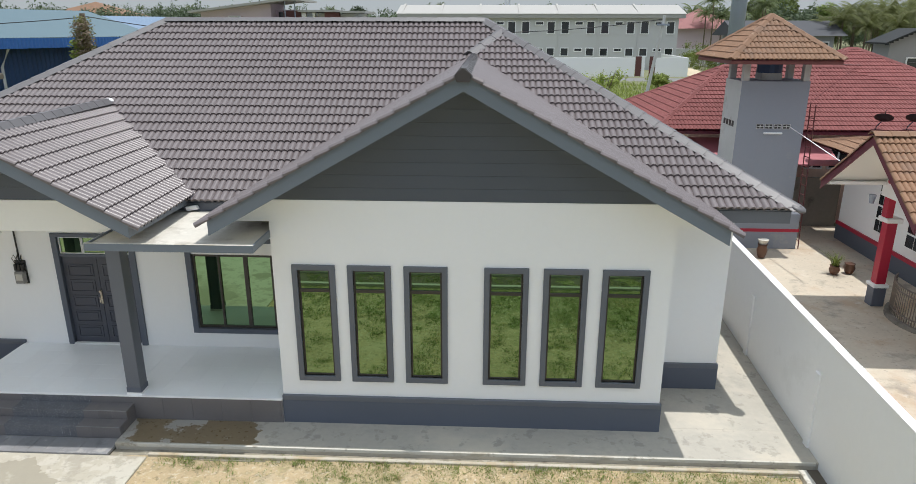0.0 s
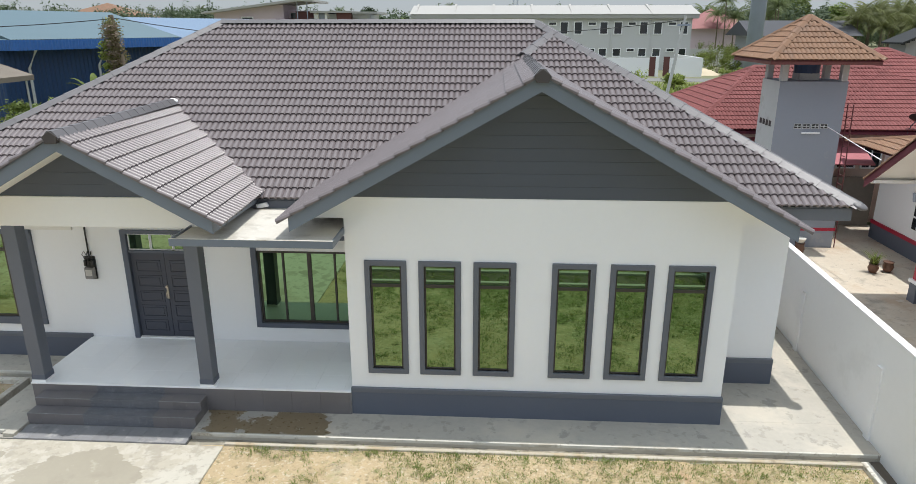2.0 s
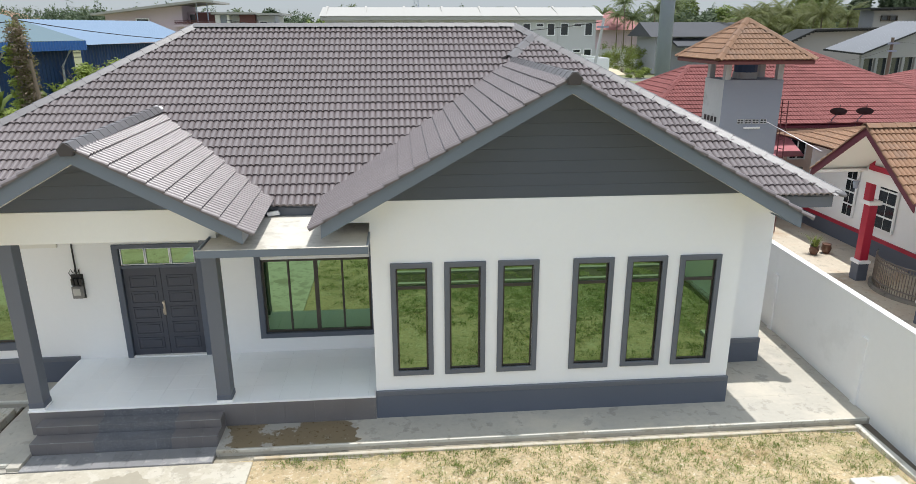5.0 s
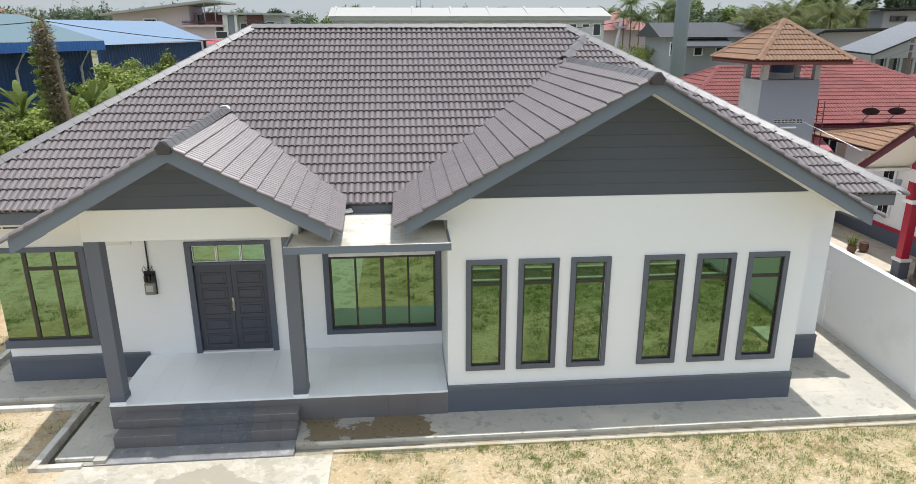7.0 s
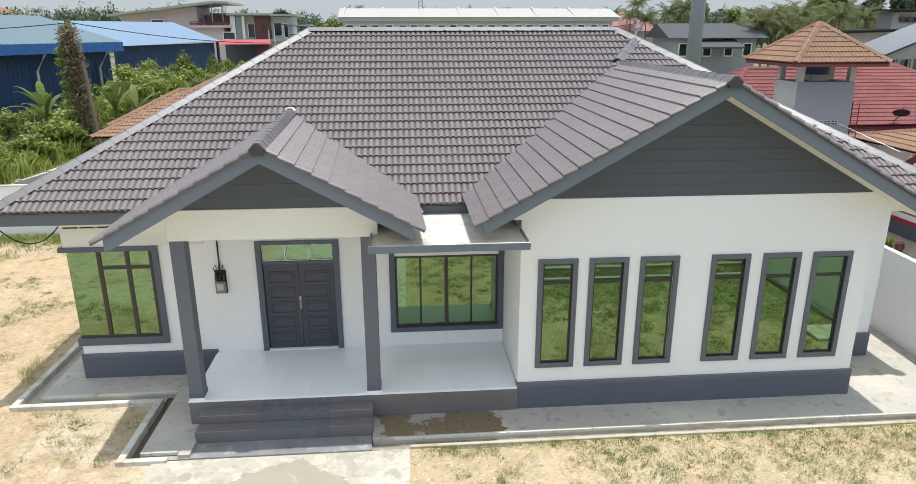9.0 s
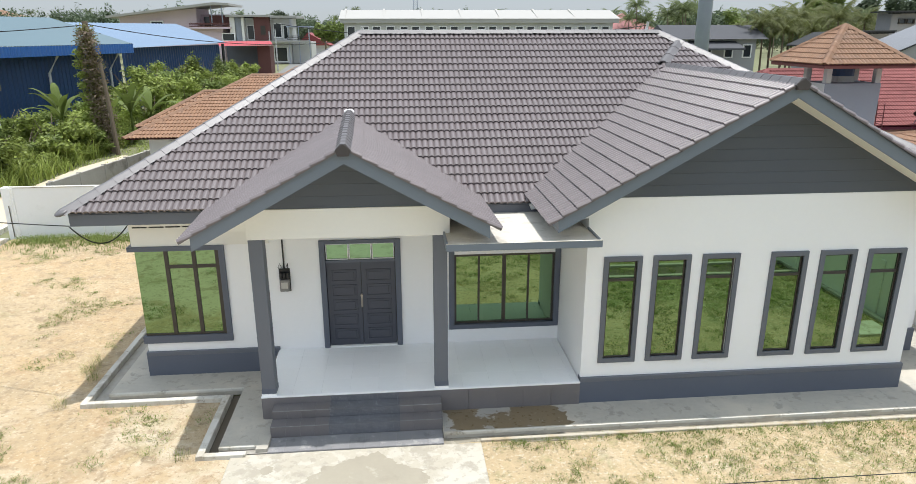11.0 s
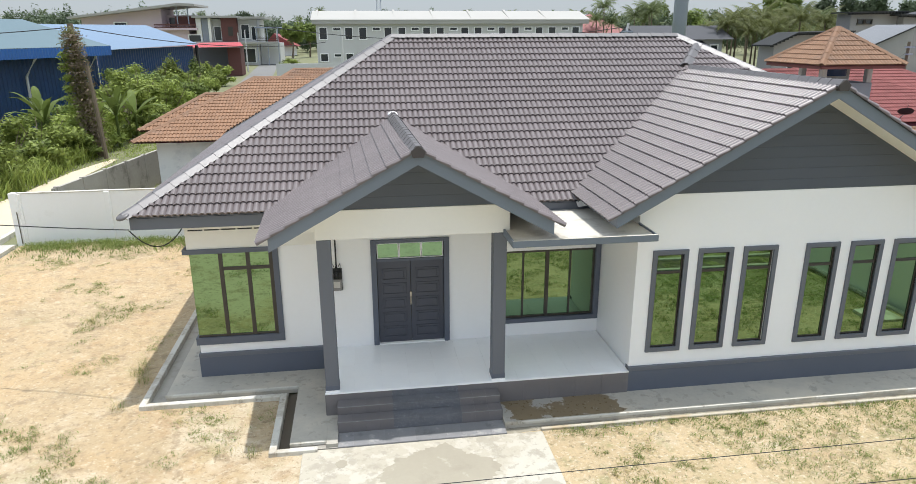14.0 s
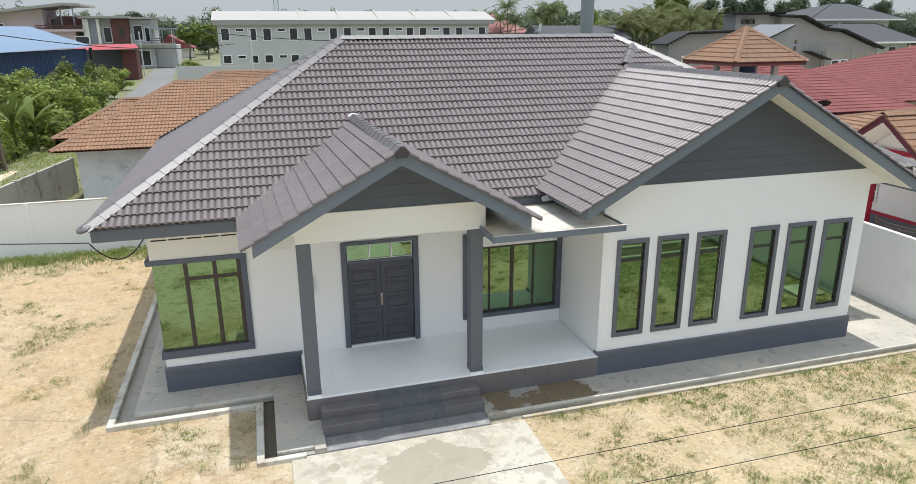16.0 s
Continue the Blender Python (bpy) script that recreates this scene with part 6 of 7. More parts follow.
def palm(x, y, h, rng, fl=3.2, fronds=16, label="tall coconut palm with drooping fronds", segs=8, material=None):
    t = thing("palm_tree", (x, y, -0.1), label, "palm", "coconut palms")
    lean = rng.uniform(-0.06, 0.06) * h
    part("trunk", tube(bmesh.new(), [(x, y, -0.1), (x + lean * 0.3, y, h * 0.5), (x + lean, y, h)], 0.2, 7, 0.12), M_BARK, t)
    bm = bmesh.new()
    top = Vector((x + lean, y, h))
    for i in range(fronds):
        a = i * 2.4 + rng.uniform(-0.25, 0.25)
        rise = 1.35 - 1.6 * (i + rng.random()) / fronds
        d = Vector((math.cos(a), math.sin(a), 0))
        s = Vector((-d.y, d.x, 0))
        L = fl * rng.uniform(0.85, 1.15)
        prev = top
        for k in range(segs):
            f = (k + 1) / segs
            el = rise - 1.25 * f ** 1.4
            p = prev + (d * math.cos(el) + Vector((0, 0, math.sin(el)))) * (L / segs)
            wl = L * 0.21 * math.sin(math.pi * min(1.0, 0.18 + 0.82 * f)) + 0.12
            for sg in (-1, 1):
                for q in (0.02, 0.36, 0.70):
                    b0, b1 = prev.lerp(p, q), prev.lerp(p, q + 0.27)
                    tip = b1 + s * sg * wl * rng.uniform(0.6, 0.9) + d * wl * 0.45 - Vector((0, 0, wl * rng.uniform(0.4, 1.0)))
                    bm.faces.new([bm.verts.new(z) for z in (b0, b1, tip)])
            prev = p
    part("crown", bm, material or M_PALM, t)
    return t


R2 = random.Random(11)
for x, y, h, r in ((-28.5, 232, 12.5, 4.6), (-46, 262, 17, 6), (-41, 250, 13, 5), (-52, 268, 14, 5), (-23.5, 240, 11, 4)):
    tree(x, y, h, r, 2600, 0.5, M_LEAF if h < 13 else M_LEAF_D, R2)
for x, y, h, r in ((95, 232, 18, 7), (107, 226, 17, 6), (118, 198, 19, 6.5), (127, 204, 20, 7), (135, 199, 18, 5.5), (148, 202, 19.5, 6.5), (157, 206, 20.5, 7), (167, 200, 19.5, 6.5), (177, 207, 21, 7), (188, 203, 20, 7), (199, 210, 21, 7.5), (211, 206, 20, 7)):
    tree(x, y, h, r, 5200, 0.46, M_LEAF if x < 130 else M_LEAF_D, R2)
# thicket along the lane
for x, y, h, r, m in ((-29, 38, 3.4, 3.0, M_LEAF_L), (-29.2, 43.5, 3.2, 2.4, M_LEAF), (-28.5, 46, 3.6, 2.6, M_LEAF_L), (-29.2, 35, 3.2, 2.6, M_LEAF), (-30, 32, 3.0, 2.8, M_LEAF_L), (-28.2, 52, 3.4, 2.8, M_LEAF_L),
                        (-26.5, 59, 6.2, 3.2, M_LEAF_L), (-29.5, 66, 6.2, 3.6, M_LEAF), (-25.0, 64, 4.6, 2.6, M_LEAF_L), (-25.8, 70, 4.8, 2.9, M_LEAF), (-26.6, 77, 5.0, 2.8, M_LEAF_L), (-29.5, 75, 6.0, 3.6, M_LEAF_L),
                        (-28.2, 85, 4.8, 2.8, M_LEAF_L), (-34, 50, 3.4, 2.6, M_LEAF), (-31, 56, 3.4, 3.0, M_LEAF), (-30.5, 28.5, 3.0, 2.6, M_LEAF), (-30, 97, 4.6, 3.0, M_LEAF_L), (-31.4, 110, 3.6, 2.6, M_LEAF_L), (-33, 124, 3.2, 2.4, M_LEAF),
                        (-24.6, 57, 2.6, 2.0, M_LEAF_L), (-26.8, 46.5, 2.4, 1.8, M_LEAF), (-31.5, 39, 2.6, 2.2, M_LEAF_L), (-27.4, 41.5, 2.2, 1.8, M_LEAF_L), (-21.5, 148, 3.6, 2.6, M_LEAF_L),
                        (-27.2, 68, 6.6, 2.1, M_LEAF), (-27.3, 76, 6.6, 2.0, M_LEAF_L), (-27.7, 88, 5.7, 1.8, M_LEAF), (-28.3, 98, 4.9, 1.8, M_LEAF_L), (-29.2, 112, 4.2, 1.8, M_LEAF_L)):
    shrub(x, y, h, r * 1.2, 6500, 0.15, m, R2)
bm = bmesh.new()
for _ in range(900):
    y = R2.uniform(26, 66)
    x = -25.6 - abs(R2.gauss(0, 2.6)) - (0.0 if y < 50 else 0.5)
    if on_lane(x, y):
        continue
    blades(bm, x, y, -0.05, 9, R2.uniform(0.5, 1.9), 0.03, 0.4, R2, 0.9)
for _ in range(1500):
    y = R2.uniform(27.5, 75)
    x = R2.uniform(-26.5, -16.2) if y < 45 else R2.uniform(-26, -19)
    if on_lane(x, y) or x > -18 and y > 28:
        continue
    blades(bm, x, y, -0.08, 9, R2.uniform(0.08, 0.26), 0.02, 0.45, R2, 1.3)
struct("tall_grass", bm, M_LEAF_L, "tall green roadside grass and reeds", "grass", kind="stuff")


def banana(x, y, h, n, rng):
    t = thing("banana_plant", (x, y, -0.05), "broad-leaved green banana plant with torn leaves", "plant", "banana plants")
    part("stem", tube(bmesh.new(), [(x, y, -0.1), (x, y, h * 0.5)], 0.12, 7, 0.08), M_LEAF, t)
    for i in range(n):
        a = i * 2.4 + rng.uniform(-0.3, 0.3)
        d = Vector((math.cos(a), math.sin(a), 0))
        s = Vector((-d.y, d.x, 0))
        el = rng.uniform(0.65, 1.4)
        bm = bmesh.new()
        prev = None
        for k in range(7):
            f = k / 6
            L = h * 0.85
            c = Vector((x, y, h * 0.45)) + d * L * f * math.cos(el) + Vector((0, 0, L * (math.sin(el) * f - 0.45 * f * f)))
            w = (0.27 * math.sin(math.pi * min(1, f * 0.9 + 0.08)) + 0.01) * rng.uniform(0.75, 1.1)
            row = [bm.verts.new(c - s * w + Vector((0, 0, 0.1 * w))), bm.verts.new(c - Vector((0, 0, 0.03))), bm.verts.new(c + s * w + Vector((0, 0, 0.1 * w)))]
            if prev:
                bm.faces.new((prev[0], prev[1], row[1], row[0]))
                bm.faces.new((prev[1], prev[2], row[2], row[1]))
            prev = row
        part("leaf", bm, M_LEAF, t)


for x, y, h in ((-31.0, 53, 4.8), (-25.3, 51.5, 5.0), (-24.9, 54.5, 4.4), (-30, 51, 4.2), (-26.4, 50.4, 4.2)):
    banana(x, y, h, 8, R2)
# open shed with a board roof
bs = thing("board_shed", (-33.5, 41, 0), "open timber shed with a bleached board roof", "shed")
for i in range(11):
    y = 35.0 + i * 1.0
    part("roof_board", prism(bmesh.new(), [(-31.1, 4.55), (-36.6, 6.35), (-36.6, 6.45), (-31.1, 4.65)], "y", y, y + 0.985), M_WOODROOF, bs)
part("eave_beam", cube(-31.2, -31.08, 35, 46, 4.32, 4.6), M_WOODROOF, bs)
part("rake_board", prism(bmesh.new(), [(-31.1, 4.4), (-36.6, 6.2), (-36.6, 6.46), (-31.1, 4.66)], "y", 46.0, 46.06), M_WOODROOF, bs)
for y in (36, 41, 45.6):
    part("post", tube(bmesh.new(), [(-31.4, y, -0.1), (-31.4, y, 4.5)], 0.07, 7), M_SHOP, bs)
    part("post", tube(bmesh.new(), [(-36.3, y, -0.1), (-36.3, y, 6.2)], 0.07, 7), M_SHOP, bs)
# dead trunk wrapped in creepers
stump = thing("vine_covered_trunk", (-25.9, 48.0, 0), "tall dead trunk smothered in drying creepers", "tree")
part("trunk", tube(bmesh.new(), [(-25.6, 48, -0.1), (-25.9, 48, 4), (-26.2, 48.2, 8.6)], 0.35, 9, 0.18), M_BARK, stump)
part("trunk", tube(bmesh.new(), [(-24.8, 46.9, -0.1), (-24.9, 46.9, 3), (-25.1, 47.0, 6.0)], 0.16, 7, 0.1), M_BARK, stump)
bm = bmesh.new()
for i in range(14):
    z = 0.5 + i * 0.58
    leaf_cloud(bm, (-25.8 - 0.03 * i, 48, z), (1.45 - 0.05 * i + 0.25 * (i % 3 == 0), 1.0, 0.6), 480, 0.085, R2, 0.25)
part("creepers", bm, M_VINE, stump)
bm = bmesh.new()
for i in range(13):
    leaf_cloud(bm, (-25.6 - 0.03 * i, 47.5, 0.6 + i * 0.6), (1.1 + 0.2 * (i % 2), 0.8, 0.6), 240, 0.09, R2, 0.4)
part("dry_creepers", bm, M_TWIG, stump, "dry brown creeper stems")
bm = bmesh.new()
for i in range(9):
    leaf_cloud(bm, (-26.6 - 0.1 * R2.random(), 47.6, 1.0 + i * 0.7), (0.6, 0.6, 0.5), 160, 0.12, R2, 0.3)
part("creepers", bm, M_LEAF_L, stump)

# bushes behind the water tower and far greenery
for x, y, h, r in ((11.9, 62, 5.6, 2.4), (9.8, 60, 4.0, 2.0), (24, 92, 2.6, 2.0), (40, 126, 6.0, 4.0), (46, 130, 6.4, 4.2), (53, 134, 6.0, 4.4), (60, 138, 6.6, 4.4), (44, 142, 7.2, 4.2), (38, 112, 2.4, 2.2)):
    shrub(x, y, h, r, 2600, 0.15, M_LEAF_L, R2, "bright green shrub in rough grass")
bm = bmesh.new()
for _ in range(2600):
    y = R2.uniform(46, 116)
    x = R2.uniform(5, 24 + 0.16 * y)
    if 103 < y + 0.085 * x < 121:
        continue
    blades(bm, x, y, -0.08, 7, R2.uniform(0.3, 0.9), 0.06, 0.9, R2, 1.0)
struct("rough_grass", bm, M_LEAF_L, "bright rough grass on the vacant plot", "grass", kind="stuff")
for _ in range(34):
    x = R2.uniform(55, 190)
    y = R2.uniform(150, 230)
    palm(x, y, R2.uniform(6.5, 13), R2, R2.uniform(3.6, 5), 14)
for i in range(16):
    palm(62 + i * 1.25 + R2.uniform(-1, 1), R2.uniform(114, 132), R2.uniform(6.5, 10.8), R2, R2.uniform(4.2, 5.2), 17, "bushy coconut palm with yellowish fronds", 9, M_PALM_L)
for i in range(7):
    palm(54 + i * 2.1 + R2.uniform(-1, 1), R2.uniform(160, 178), R2.uniform(10, 14.5), R2, R2.uniform(3.8, 4.8), 20, segs=9)
for i in range(72):
    palm(-330 + i * 11 + R2.uniform(-7, 7), R2.uniform(420, 540), R2.uniform(14, 20), R2, R2.uniform(3.6, 4.8), 18)


def wood_belt(rng, groves):
    """Thousands of leaf sprays heaped into uneven crowns, one belt of woods."""
    vs = []
    for lo, hi, n, y0, y1, h0, h1, q, size in groves:
        for _ in range(n):
            h = rng.uniform(h0, h1)
            c = np.array((rng.uniform(lo, hi), rng.uniform(y0, y1), h * 0.5))
            r = np.array((rng.uniform(3.5, 7), 5.0, h * 0.5))
            d = rng.normal(size=(q, 3))
            d /= np.linalg.norm(d, axis=1)[:, None]
            lump = 0.8 + 0.2 * np.sin(d[:, :1] * 5 + c[0]) * np.cos(d[:, 2:] * 6 + c[1])
            p = c + d * r * (0.35 + 0.65 * rng.random_sample((q, 1)) ** 0.6) * lump
            a = rng.normal(size=(q, 3))
            a /= np.linalg.norm(a, axis=1)[:, None]
            b = np.cross(a, d)
            s = size * rng.uniform(0.5, 1.4, (q, 1))
            vs.append(np.stack((p - a * s, p + b * s * 0.6, p + a * s, p - b * s * 0.6), axis=1).reshape(-1, 3))
    v = np.concatenate(vs)
    me = bpy.data.meshes.new("far_woods")
    me.from_pydata(v.tolist(), [], np.arange(len(v)).reshape(-1, 4).tolist())
    me.materials.append(M_LEAF_D)
    return new("far_woods", me)


tagged(wood_belt(np.random.RandomState(4), ((-430, 590, 300, 315, 330, 10, 14, 420, 0.7), (-440, 600, 460, 330, 460, 14, 22, 560, 0.7), (60, 380, 190, 210, 320, 10, 18, 800, 0.55), (-270, -70, 150, 220, 310, 12, 19, 620, 0.55), (-70, 60, 90, 270, 340, 10, 15, 560, 0.6))), "distant belt of dark green woodland", "woods", "", "stuff")

# far houses to the right
gh = thing("grey_house", (70, 140, 0), "grey single-storey house with grey tiled roof", "house")
part("wall", cube(44.5, 60, 122, 132, 0, 6.5), mat("mid_grey_render", (0.36, 0.37, 0.39), 0.8, 0.05, 0.1, 2, 0.0), gh)
part("roof", prism(bmesh.new(), [(120.5, 6.5), (127, 9.0), (133.5, 6.5)], "x", 43, 61.5), M_GREYROOF, gh)
part("porch_roof", prism(bmesh.new(), [(118, 5.0), (122, 6.2), (122, 5.9), (118, 4.7)], "x", 47, 56), M_GREYROOF, gh)
for x in (45.5, 50, 54, 57.5):
    w = part("window", rim(bmesh.new(), x, x + 1.7, 3.2, 5.6, 0.2, 121.8, 122.1), M_WHITE, gh)
    part("pane", cube(x + 0.2, x + 1.5, 121.9, 121.95, 3.4, 5.4), M_DARKGLASS, w)
rh = thing("pink_roofed_house", (50, 180, 0), "far house with a pinkish red hipped roof", "house")
part("wall", cube(48.5, 62, 180, 192, 0, 8), M_PINK, rh)
bm = bmesh.new()
v = [bm.verts.new(p) for p in ((47, 178, 7.6), (64.5, 178, 7.6), (64.5, 194, 7.6), (47, 194, 7.6), (55.5, 186, 12.6))]
for f in ((0, 1, 4), (1, 2, 4), (2, 3, 4), (3, 0, 4), (3, 2, 1, 0)):
    bm.faces.new([v[i] for i in f])
part("roof", bm, mat("faded_pink_roof_tile", (0.27, 0.105, 0.10), 0.7, 0.15, 0.3, 5, 0.0), rh)
struct("far_plots", cube(60, 150, 86, 104, -0.3, -0.06), M_LANE, "bare sandy building plots", "ground")
M_HWHITE = mat("chalky_white_render", (0.262, 0.263, 0.266), 0.85, 0.08, 0.3, 4, 0.0, stain=(((0.31, 0.305, 0.295), 0.25, 0.55, 0.5, 0.15),))
M_JET = mat("black_roof_sheet", (0.035, 0.037, 0.038), 0.7, 0.15, 0.5, 5, 0.0, spec=0.2)
M_ZINC = mat("weathered_zinc_sheet", (0.235, 0.245, 0.265), 0.6, 0.12, 0.4, 6, 0.0)
M_BLOCK = mat("bare_cement_block", (0.27, 0.255, 0.235), 0.9, 0.15, 0.4, 5, 0.0)
wh = thing("white_modern_house", (80, 108, 0), "white two-storey house with black mono-pitch roofs", "house")
part("wing_wall", prism(bmesh.new(), [(61.3, 0), (74.5, 0), (74.5, 7.6), (64.6, 7.3), (61.3, 5.6)], "y", 107.5, 112), M_HWHITE, wh)
part("upper_wall", cube(75.3, 88.2, 108.5, 112, 0.0, 10.7), M_HWHITE, wh)
GW = [(84, 10.1), (88.2, 9.95), (93.8, 7.75), (97.8, 7.45), (107, 4.3)]
part("gable_wall", prism(bmesh.new(), [(84, 0), (107, 0)] + GW[::-1], "y", 107, 108.4), M_HWHITE, wh)
part("block_wall", cube(94.2, 107.2, 106.8, 106.99, 0, 4.0), M_BLOCK, wh)


def clapboards(x0, edge, z0, z1, yf):
    """Lapped boards across a wall, each cut at the roof's line."""
    z = z0
    while z < z1 - 0.1:
        part("siding_board", prism(bmesh.new(), [(yf, z), (yf - 0.09, z), (yf - 0.02, z + 0.42), (yf, z + 0.42)], "x", x0, edge(z + 0.42)), M_HWHITE, wh)
        z += 0.42


def gable_edge(z):
    for (xa, za), (xb, zb) in zip(GW[::-1], GW[-2::-1]):
        if z <= zb:
            return xa + (xb - xa) * max(0.0, z - za) / (zb - za)
    return 84.3


clapboards(75.4, lambda z: 83.9, 4.2, 10.6, 108.5)
clapboards(84.1, gable_edge, 4.0, 9.9, 107.0)


def thin_roof(pts, y0, y1):
    """A thin black roof sheet over a line of points, with rafter ends below its front edge."""
    part("roof", prism(bmesh.new(), pts + [(x, z + 0.22) for x, z in pts[::-1]], "y", y0, y1), M_JET, wh)
    for (xa, za), (xb, zb) in zip(pts, pts[1:]):
        n = max(1, int((xb - xa) / 0.62))
        for i in range(n):
            f = (i + 0.5) / n
            x, z = xa + (xb - xa) * f, za + (zb - za) * f
            part("rafter_end", cube(x - 0.11, x + 0.11, y0 + 0.02, y0 + 0.7, z - 0.26, z + 0.01), M_JET, wh)


thin_roof([(60.0, 5.5), (64.5, 7.5), (74.9, 7.75)], 106.2, 112)
thin_roof([(74.0, 10.75), (85.2, 10.95)], 107.2, 112)
thin_roof([(82.5, 10.35), (88.4, 10.25), (93.9, 8.1), (97.9, 7.8), (108, 4.35)], 105.9, 112)
part("awning_roof", prism(bmesh.new(), [(89.6, 3.95), (94.4, 2.45), (94.4, 2.65), (89.6, 4.15)], "y", 104.6, 107), M_JET, wh)
LL, LR, TR, TL_ = Vector((53.2, 85.6, 5.3)), Vector((57.9, 84.8, 4.75)), Vector((73.0, 91.0, 8.75)), Vector((66.6, 91.6, 8.7))
part("metal_roof", rib_roof(bmesh.new(), LL, LR, TR, TL_, 14, 0.09), M_ZINC, wh, "pale ribbed zinc roof of the porch")
bm = bmesh.new()
for p, q in ((LL, LR), (LR, TR), (TL_, TR), (LL, TL_)):
    bar(bm, p - Vector((0, 0, 0.1)), q - Vector((0, 0, 0.1)), 0.14, 0.2)
part("roof_edge", bm, M_JET, wh)
along = (TR - LR)
bm = bmesh.new()
for f0, f1 in ((0.02, 0.98),):
    p, q = LR + along * f0, LR + along * f1
    vs = [bm.verts.new(v) for v in ((p.x, p.y + 0.3, 4.1), (q.x, q.y + 0.3, 4.1), (q.x, q.y + 0.3, q.z - 0.25), (p.x, p.y + 0.3, p.z - 0.25))]
    ws = [bm.verts.new(v.co + Vector((-0.1, 0.25, 0))) for v in vs]
    bm.faces.new(vs)
    bm.faces.new(ws[::-1])
    for i in range(4):
        bm.faces.new((vs[i], ws[i], ws[(i + 1) % 4], vs[(i + 1) % 4]))
part("porch_wall", bm, M_HWHITE, wh)
for f in (0.04, 0.22, 0.4, 0.58, 0.76, 0.94):
    p = LR + along * f
    part("porch_post", cube(p.x - 0.2, p.x + 0.2, p.y + 0.2, p.y + 0.6, -0.1, 4.1, 0.02), M_HWHITE, wh)
for f in (0.06, 0.24, 0.42, 0.6, 0.78):
    p, q = LR + along * f, LR + along * (f + 0.14)
    part("porch_glazing", bar(bmesh.new(), (p.x, p.y + 0.75, 2.1), (q.x, q.y + 0.75, 2.1), 0.06, 3.9), M_DARKGLASS, wh)
for x in (76.5, 78.0):
    w = part("window", rim(bmesh.new(), x, x + 1.3, 8.95, 9.8, 0.12, 108.2, 108.6), M_FRAME, wh)
    part("pane", cube(x + 0.12, x + 1.18, 108.4, 108.45, 9.07, 9.68), M_DARKGLASS, w)
for x, z0, z1 in ((96.4, 0.9, 2.4), (98.4, 0.9, 2.4), (104.2, 1.4, 2.8), (64, 1.6, 3.6)):
    yy = 106.75 if x > 90 else 107.45
    w = part("window", rim(bmesh.new(), x, x + 1.8, z0, z1, 0.15, yy - 0.15, yy + 0.1), M_WHITE, wh)
    part("pane", cube(x + 0.12, x + 1.68, yy - 0.05, yy, z0 + 0.12, z1 - 0.12), M_DARKGLASS, w)
for x in (94.0, 100.2, 103.6):
    part("post", tube(bmesh.new(), [(x, 105.9, 0), (x, 105.9, 4.4)], 0.14, 6), M_BLOCK, wh)


def far_hip(name, at, label, x0, x1, y0, y1, ze, zr, r0, r1, wall, wins, zw):
    """A far house under a plain hipped roof."""
    t = thing(name, at, label, "house")
    part("wall", cube(x0 + 2.5, x1 - 2.5, y0 + 2.5, y1 - 2.5, 0, ze), wall, t)
    bm = bmesh.new()
    yr = (y0 + y1) / 2
    v = [bm.verts.new(p) for p in ((x0, y0, ze), (x1, y0, ze), (x1, y1, ze), (x0, y1, ze), (r0, yr, zr), (r1, yr, zr))]
    for f in ((0, 1, 5, 4), (1, 2, 5), (2, 3, 4, 5), (3, 0, 4), (3, 2, 1, 0)):
        bm.faces.new([v[i] for i in f])
    part("roof", bm, M_GREYROOF, t)
    part("fascia", cube(x0 - 0.1, x1 + 0.1, y0 - 0.1, y0 + 0.1, ze - 0.35, ze + 0.02), M_WHITE, t)
    for a, b in ((v0, v1) for v0, v1 in (((x0, y0, ze), (r0, yr, zr)), ((x1, y0, ze), (r1, yr, zr)), ((r0, yr, zr), (r1, yr, zr)))):
        part("ridge", bar(bmesh.new(), a, b, 0.4, 0.25), M_GREYROOF, t)
    for x in wins:
        w = part("window", rim(bmesh.new(), x, x + 2.4, zw, zw + 2.0, 0.2, y0 + 2.3, y0 + 2.6), M_WHITE, t)
        part("pane", cube(x + 0.2, x + 2.2, y0 + 2.4, y0 + 2.45, zw + 0.2, zw + 1.8), M_DARKGLASS, w)
    return t


far_hip("grey_hip_house", (135, 150, 0), "far two-storey house with grey hipped roof", 119.6, 149.2, 139, 161, 10.3, 14.3, 142.2 - 6, 147.6 - 6, M_SHOP, (123, 127, 132, 138, 143), 7.2)
far_hip("low_grey_house", (124, 130, 0), "low far house with grey hipped roof", 112, 137, 122, 138, 5.2, 9.2, 120, 130, M_SHOP, (116, 122, 129), 2.2)
lm = thing("lattice_mast", (22, 900, 0), "far steel lattice telecom mast", "mast")
for sx, sy in ((-1, -1), (1, -1), (1, 1), (-1, 1)):
    part("leg", tube(bmesh.new(), [(22 + 3.4 * sx, 900 + 3.4 * sy, 0), (22 + 2.0 * sx, 900 + 2.0 * sy, 70)], 0.28, 5), M_GALV, lm)
for i in range(14):
    z, r0, r1 = i * 5.0, 3.4 - i * 0.1, 3.3 - i * 0.1
    for sg in (-1, 1):
        part("brace", tube(bmesh.new(), [(22 - sg * r0, 900 - r0, z), (22 + sg * r1, 900 - r1, z + 5)], 0.16, 4), M_GALV, lm)
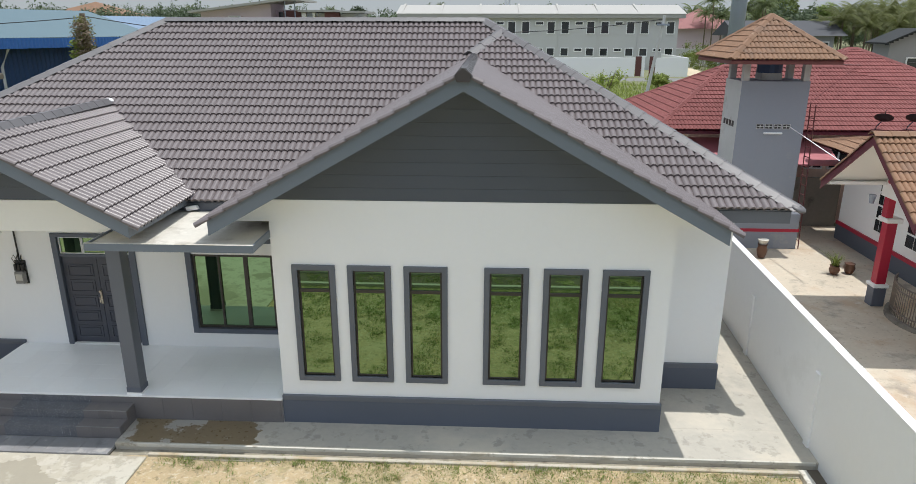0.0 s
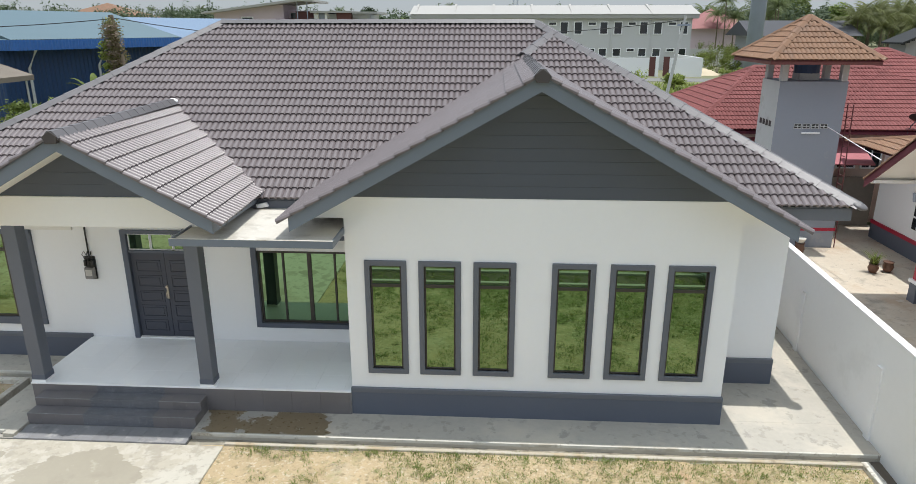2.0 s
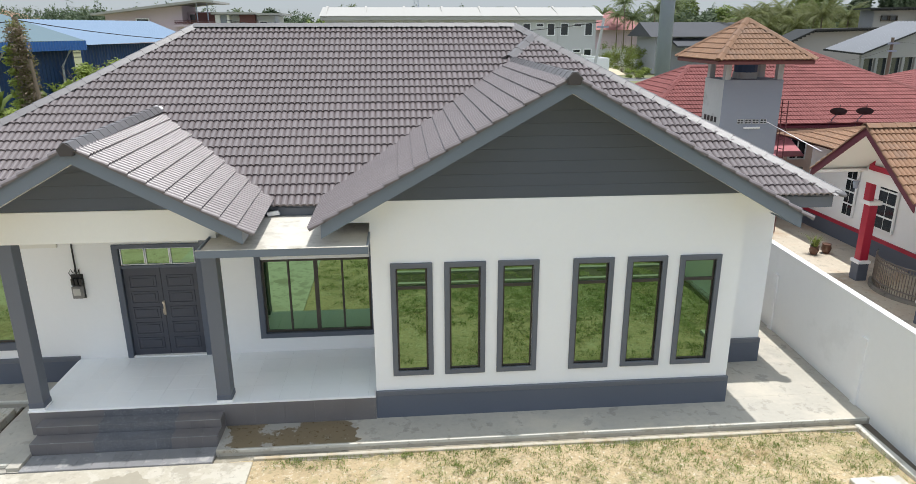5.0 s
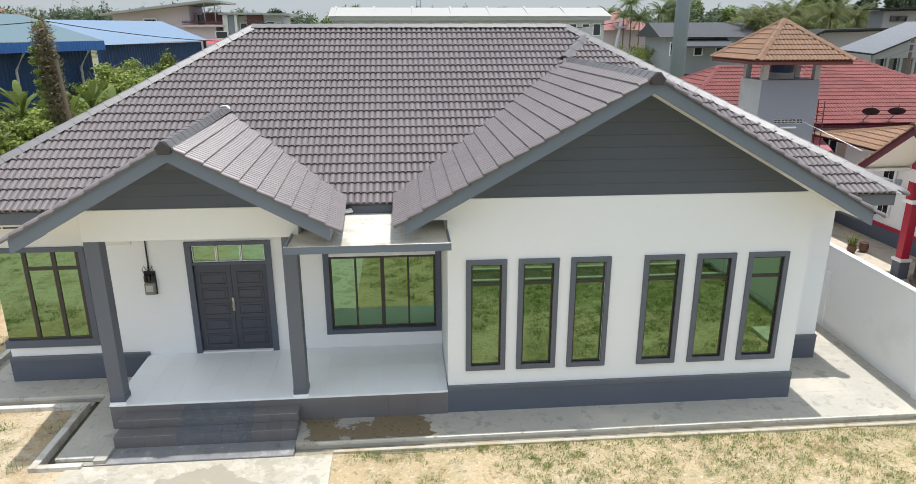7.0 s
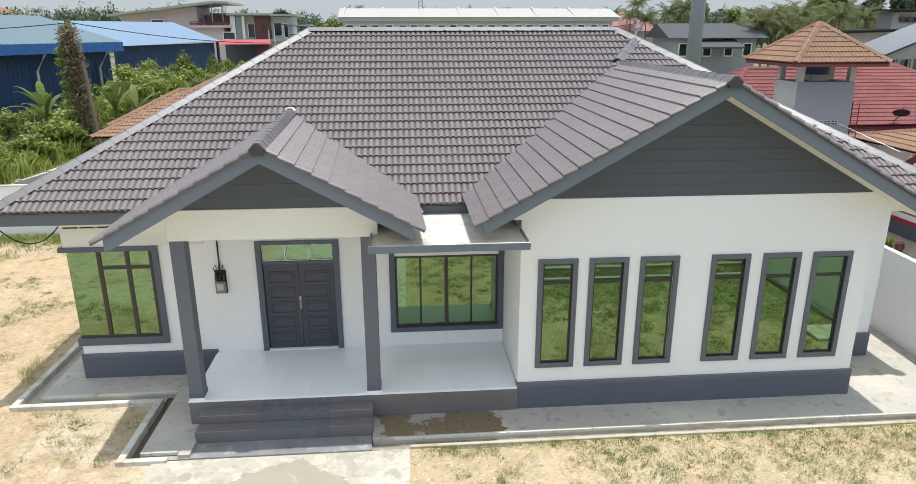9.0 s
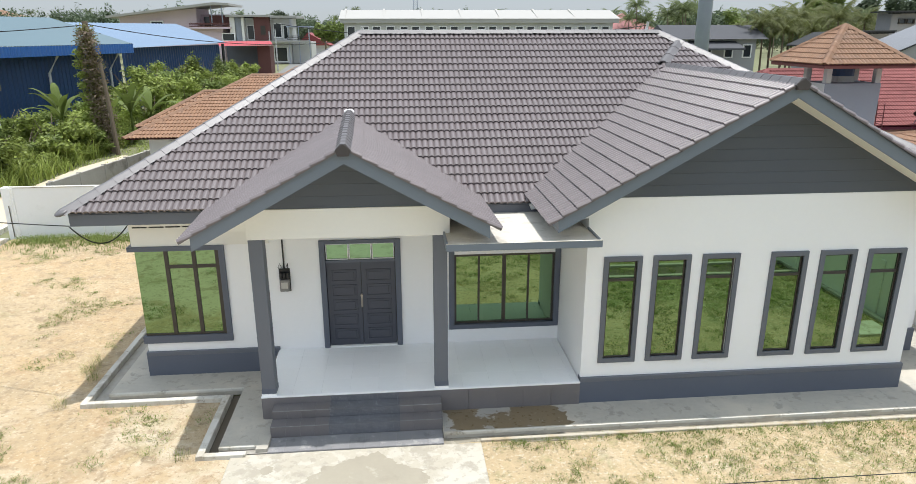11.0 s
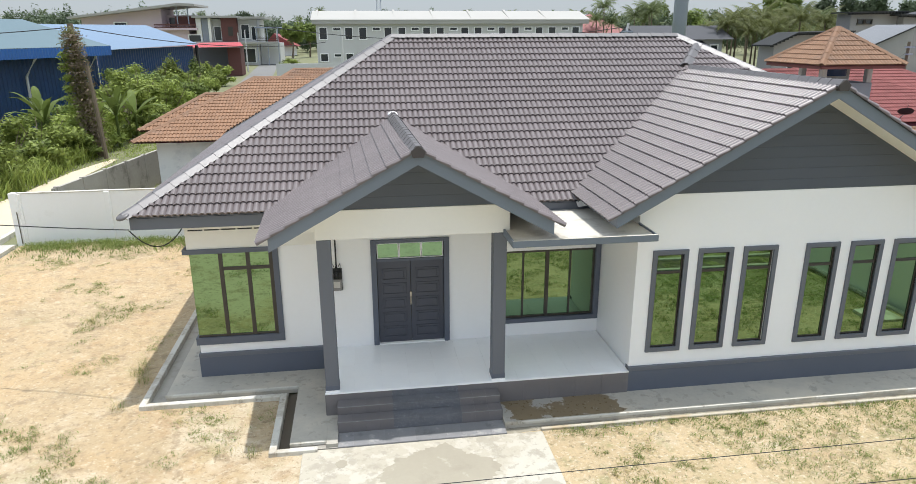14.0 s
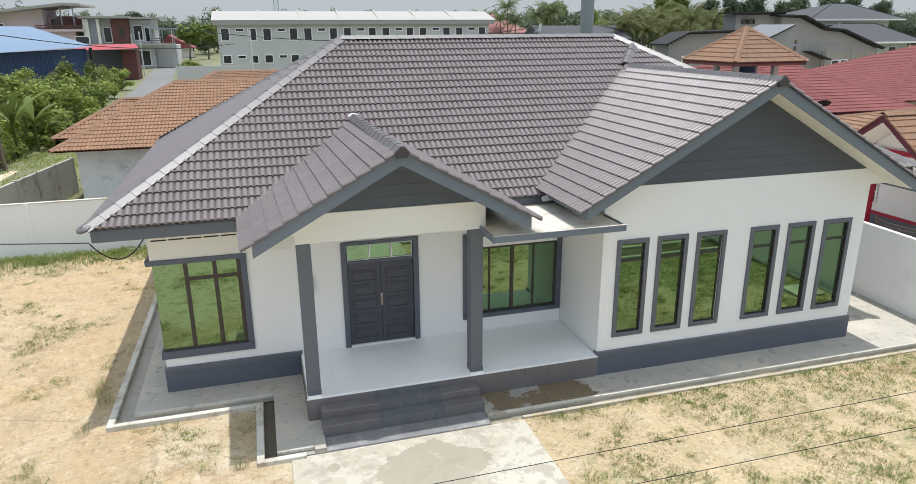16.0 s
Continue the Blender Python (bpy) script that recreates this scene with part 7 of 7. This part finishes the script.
heap = thing("sand_heap", (36.5, 124, 0), "low heap of pale building sand", "heap")
bm = sheet(33, 40, 121.5, 126.5, -0.1, 20, 14)
for v in bm.verts:
    k = max(0.0, 1 - ((v.co.x - 36.5) / 3.4) ** 2 - ((v.co.y - 124) / 2.4) ** 2)
    v.co.z += 1.1 * k * (1 + 0.4 * noise.noise(v.co * 0.9))
part("mound", bm, M_LANE, heap, smooth=True)
of2 = thing("far_orange_house", (-182, 320, 0), "far house with an orange hipped roof", "house")
part("wall", cube(-200, -165, 315, 335, 0, 12), M_CREAM, of2)
bm = bmesh.new()
v = [bm.verts.new(p) for p in ((-204, 311, 12), (-161, 311, 12), (-161, 339, 12), (-204, 339, 12), (-182, 325, 19))]
for f in ((0, 1, 4), (1, 2, 4), (2, 3, 4), (3, 0, 4), (3, 2, 1, 0)):
    bm.faces.new([v[i] for i in f])
part("roof", bm, M_ORANGE, of2)

# weeds in the yard
bm = bmesh.new()
bd = bmesh.new()
R3 = random.Random(3)
for _ in range(76000):
    x, y = R3.uniform(-21, 8), R3.uniform(-8, 26.5)
    if -9.3 < x < -4.2 and y < 10.95 or (-12.95 < x and y > 13) or (x > -9.8 and y > 10.85) or x > 7.7:
        continue
    dens = 1.1 * noise.noise(Vector((x * 0.55, y * 0.55, 0.0))) + 0.9 * noise.noise(Vector((x * 1.9, y * 1.9, 3.0)))
    want = 0.42 if x < -9 else 0.24 - 0.055 * (x + 4) - 0.12 * max(0, 9.2 - y) if y > 4.5 else -0.4
    if dens < want + R3.uniform(-0.15, 0.15):
        continue
    blades(bm if R3.random() < 0.78 else bd, x, y, 0.0, R3.randint(7, 14), R3.uniform(0.025, 0.065), 0.0055, R3.uniform(0.05, 0.2), R3, 2.6)
for x, y in ((-13.45, 14.68), (-13.40, 15.2), (-13.36, 14.8), (-13.39, 13.08), (-13.15, 14.3), (-15.6, 18.1), (-10.15, 10.9)):
    blades(bm, x, y, 0.0, 22, 0.3, 0.0035, 0.14, R3, 1.3)
    blades(bd, x, y, 0.0, 34, 0.36, 0.003, 0.2, R3, 1.5)
for i in range(460):
    blades(bm, -21 + R3.random() * 8.2, 26.6 - abs(R3.gauss(0, 0.75)), 0, 13, 0.17, 0.009, 0.3, R3, 1.6)
for i in range(260):
    blades(bm, R3.uniform(-4, 7.6), 10.93 - abs(R3.gauss(0, 0.12)), 0, 9, 0.06, 0.005, 0.12, R3, 1.8)
struct("weeds", bm, M_GRASS, "sparse green weeds scattered over the sandy yard", "grass", kind="stuff")
struct("dry_weeds", bd, M_DRY, "dry straw-coloured weeds on the soil", "grass", kind="stuff")
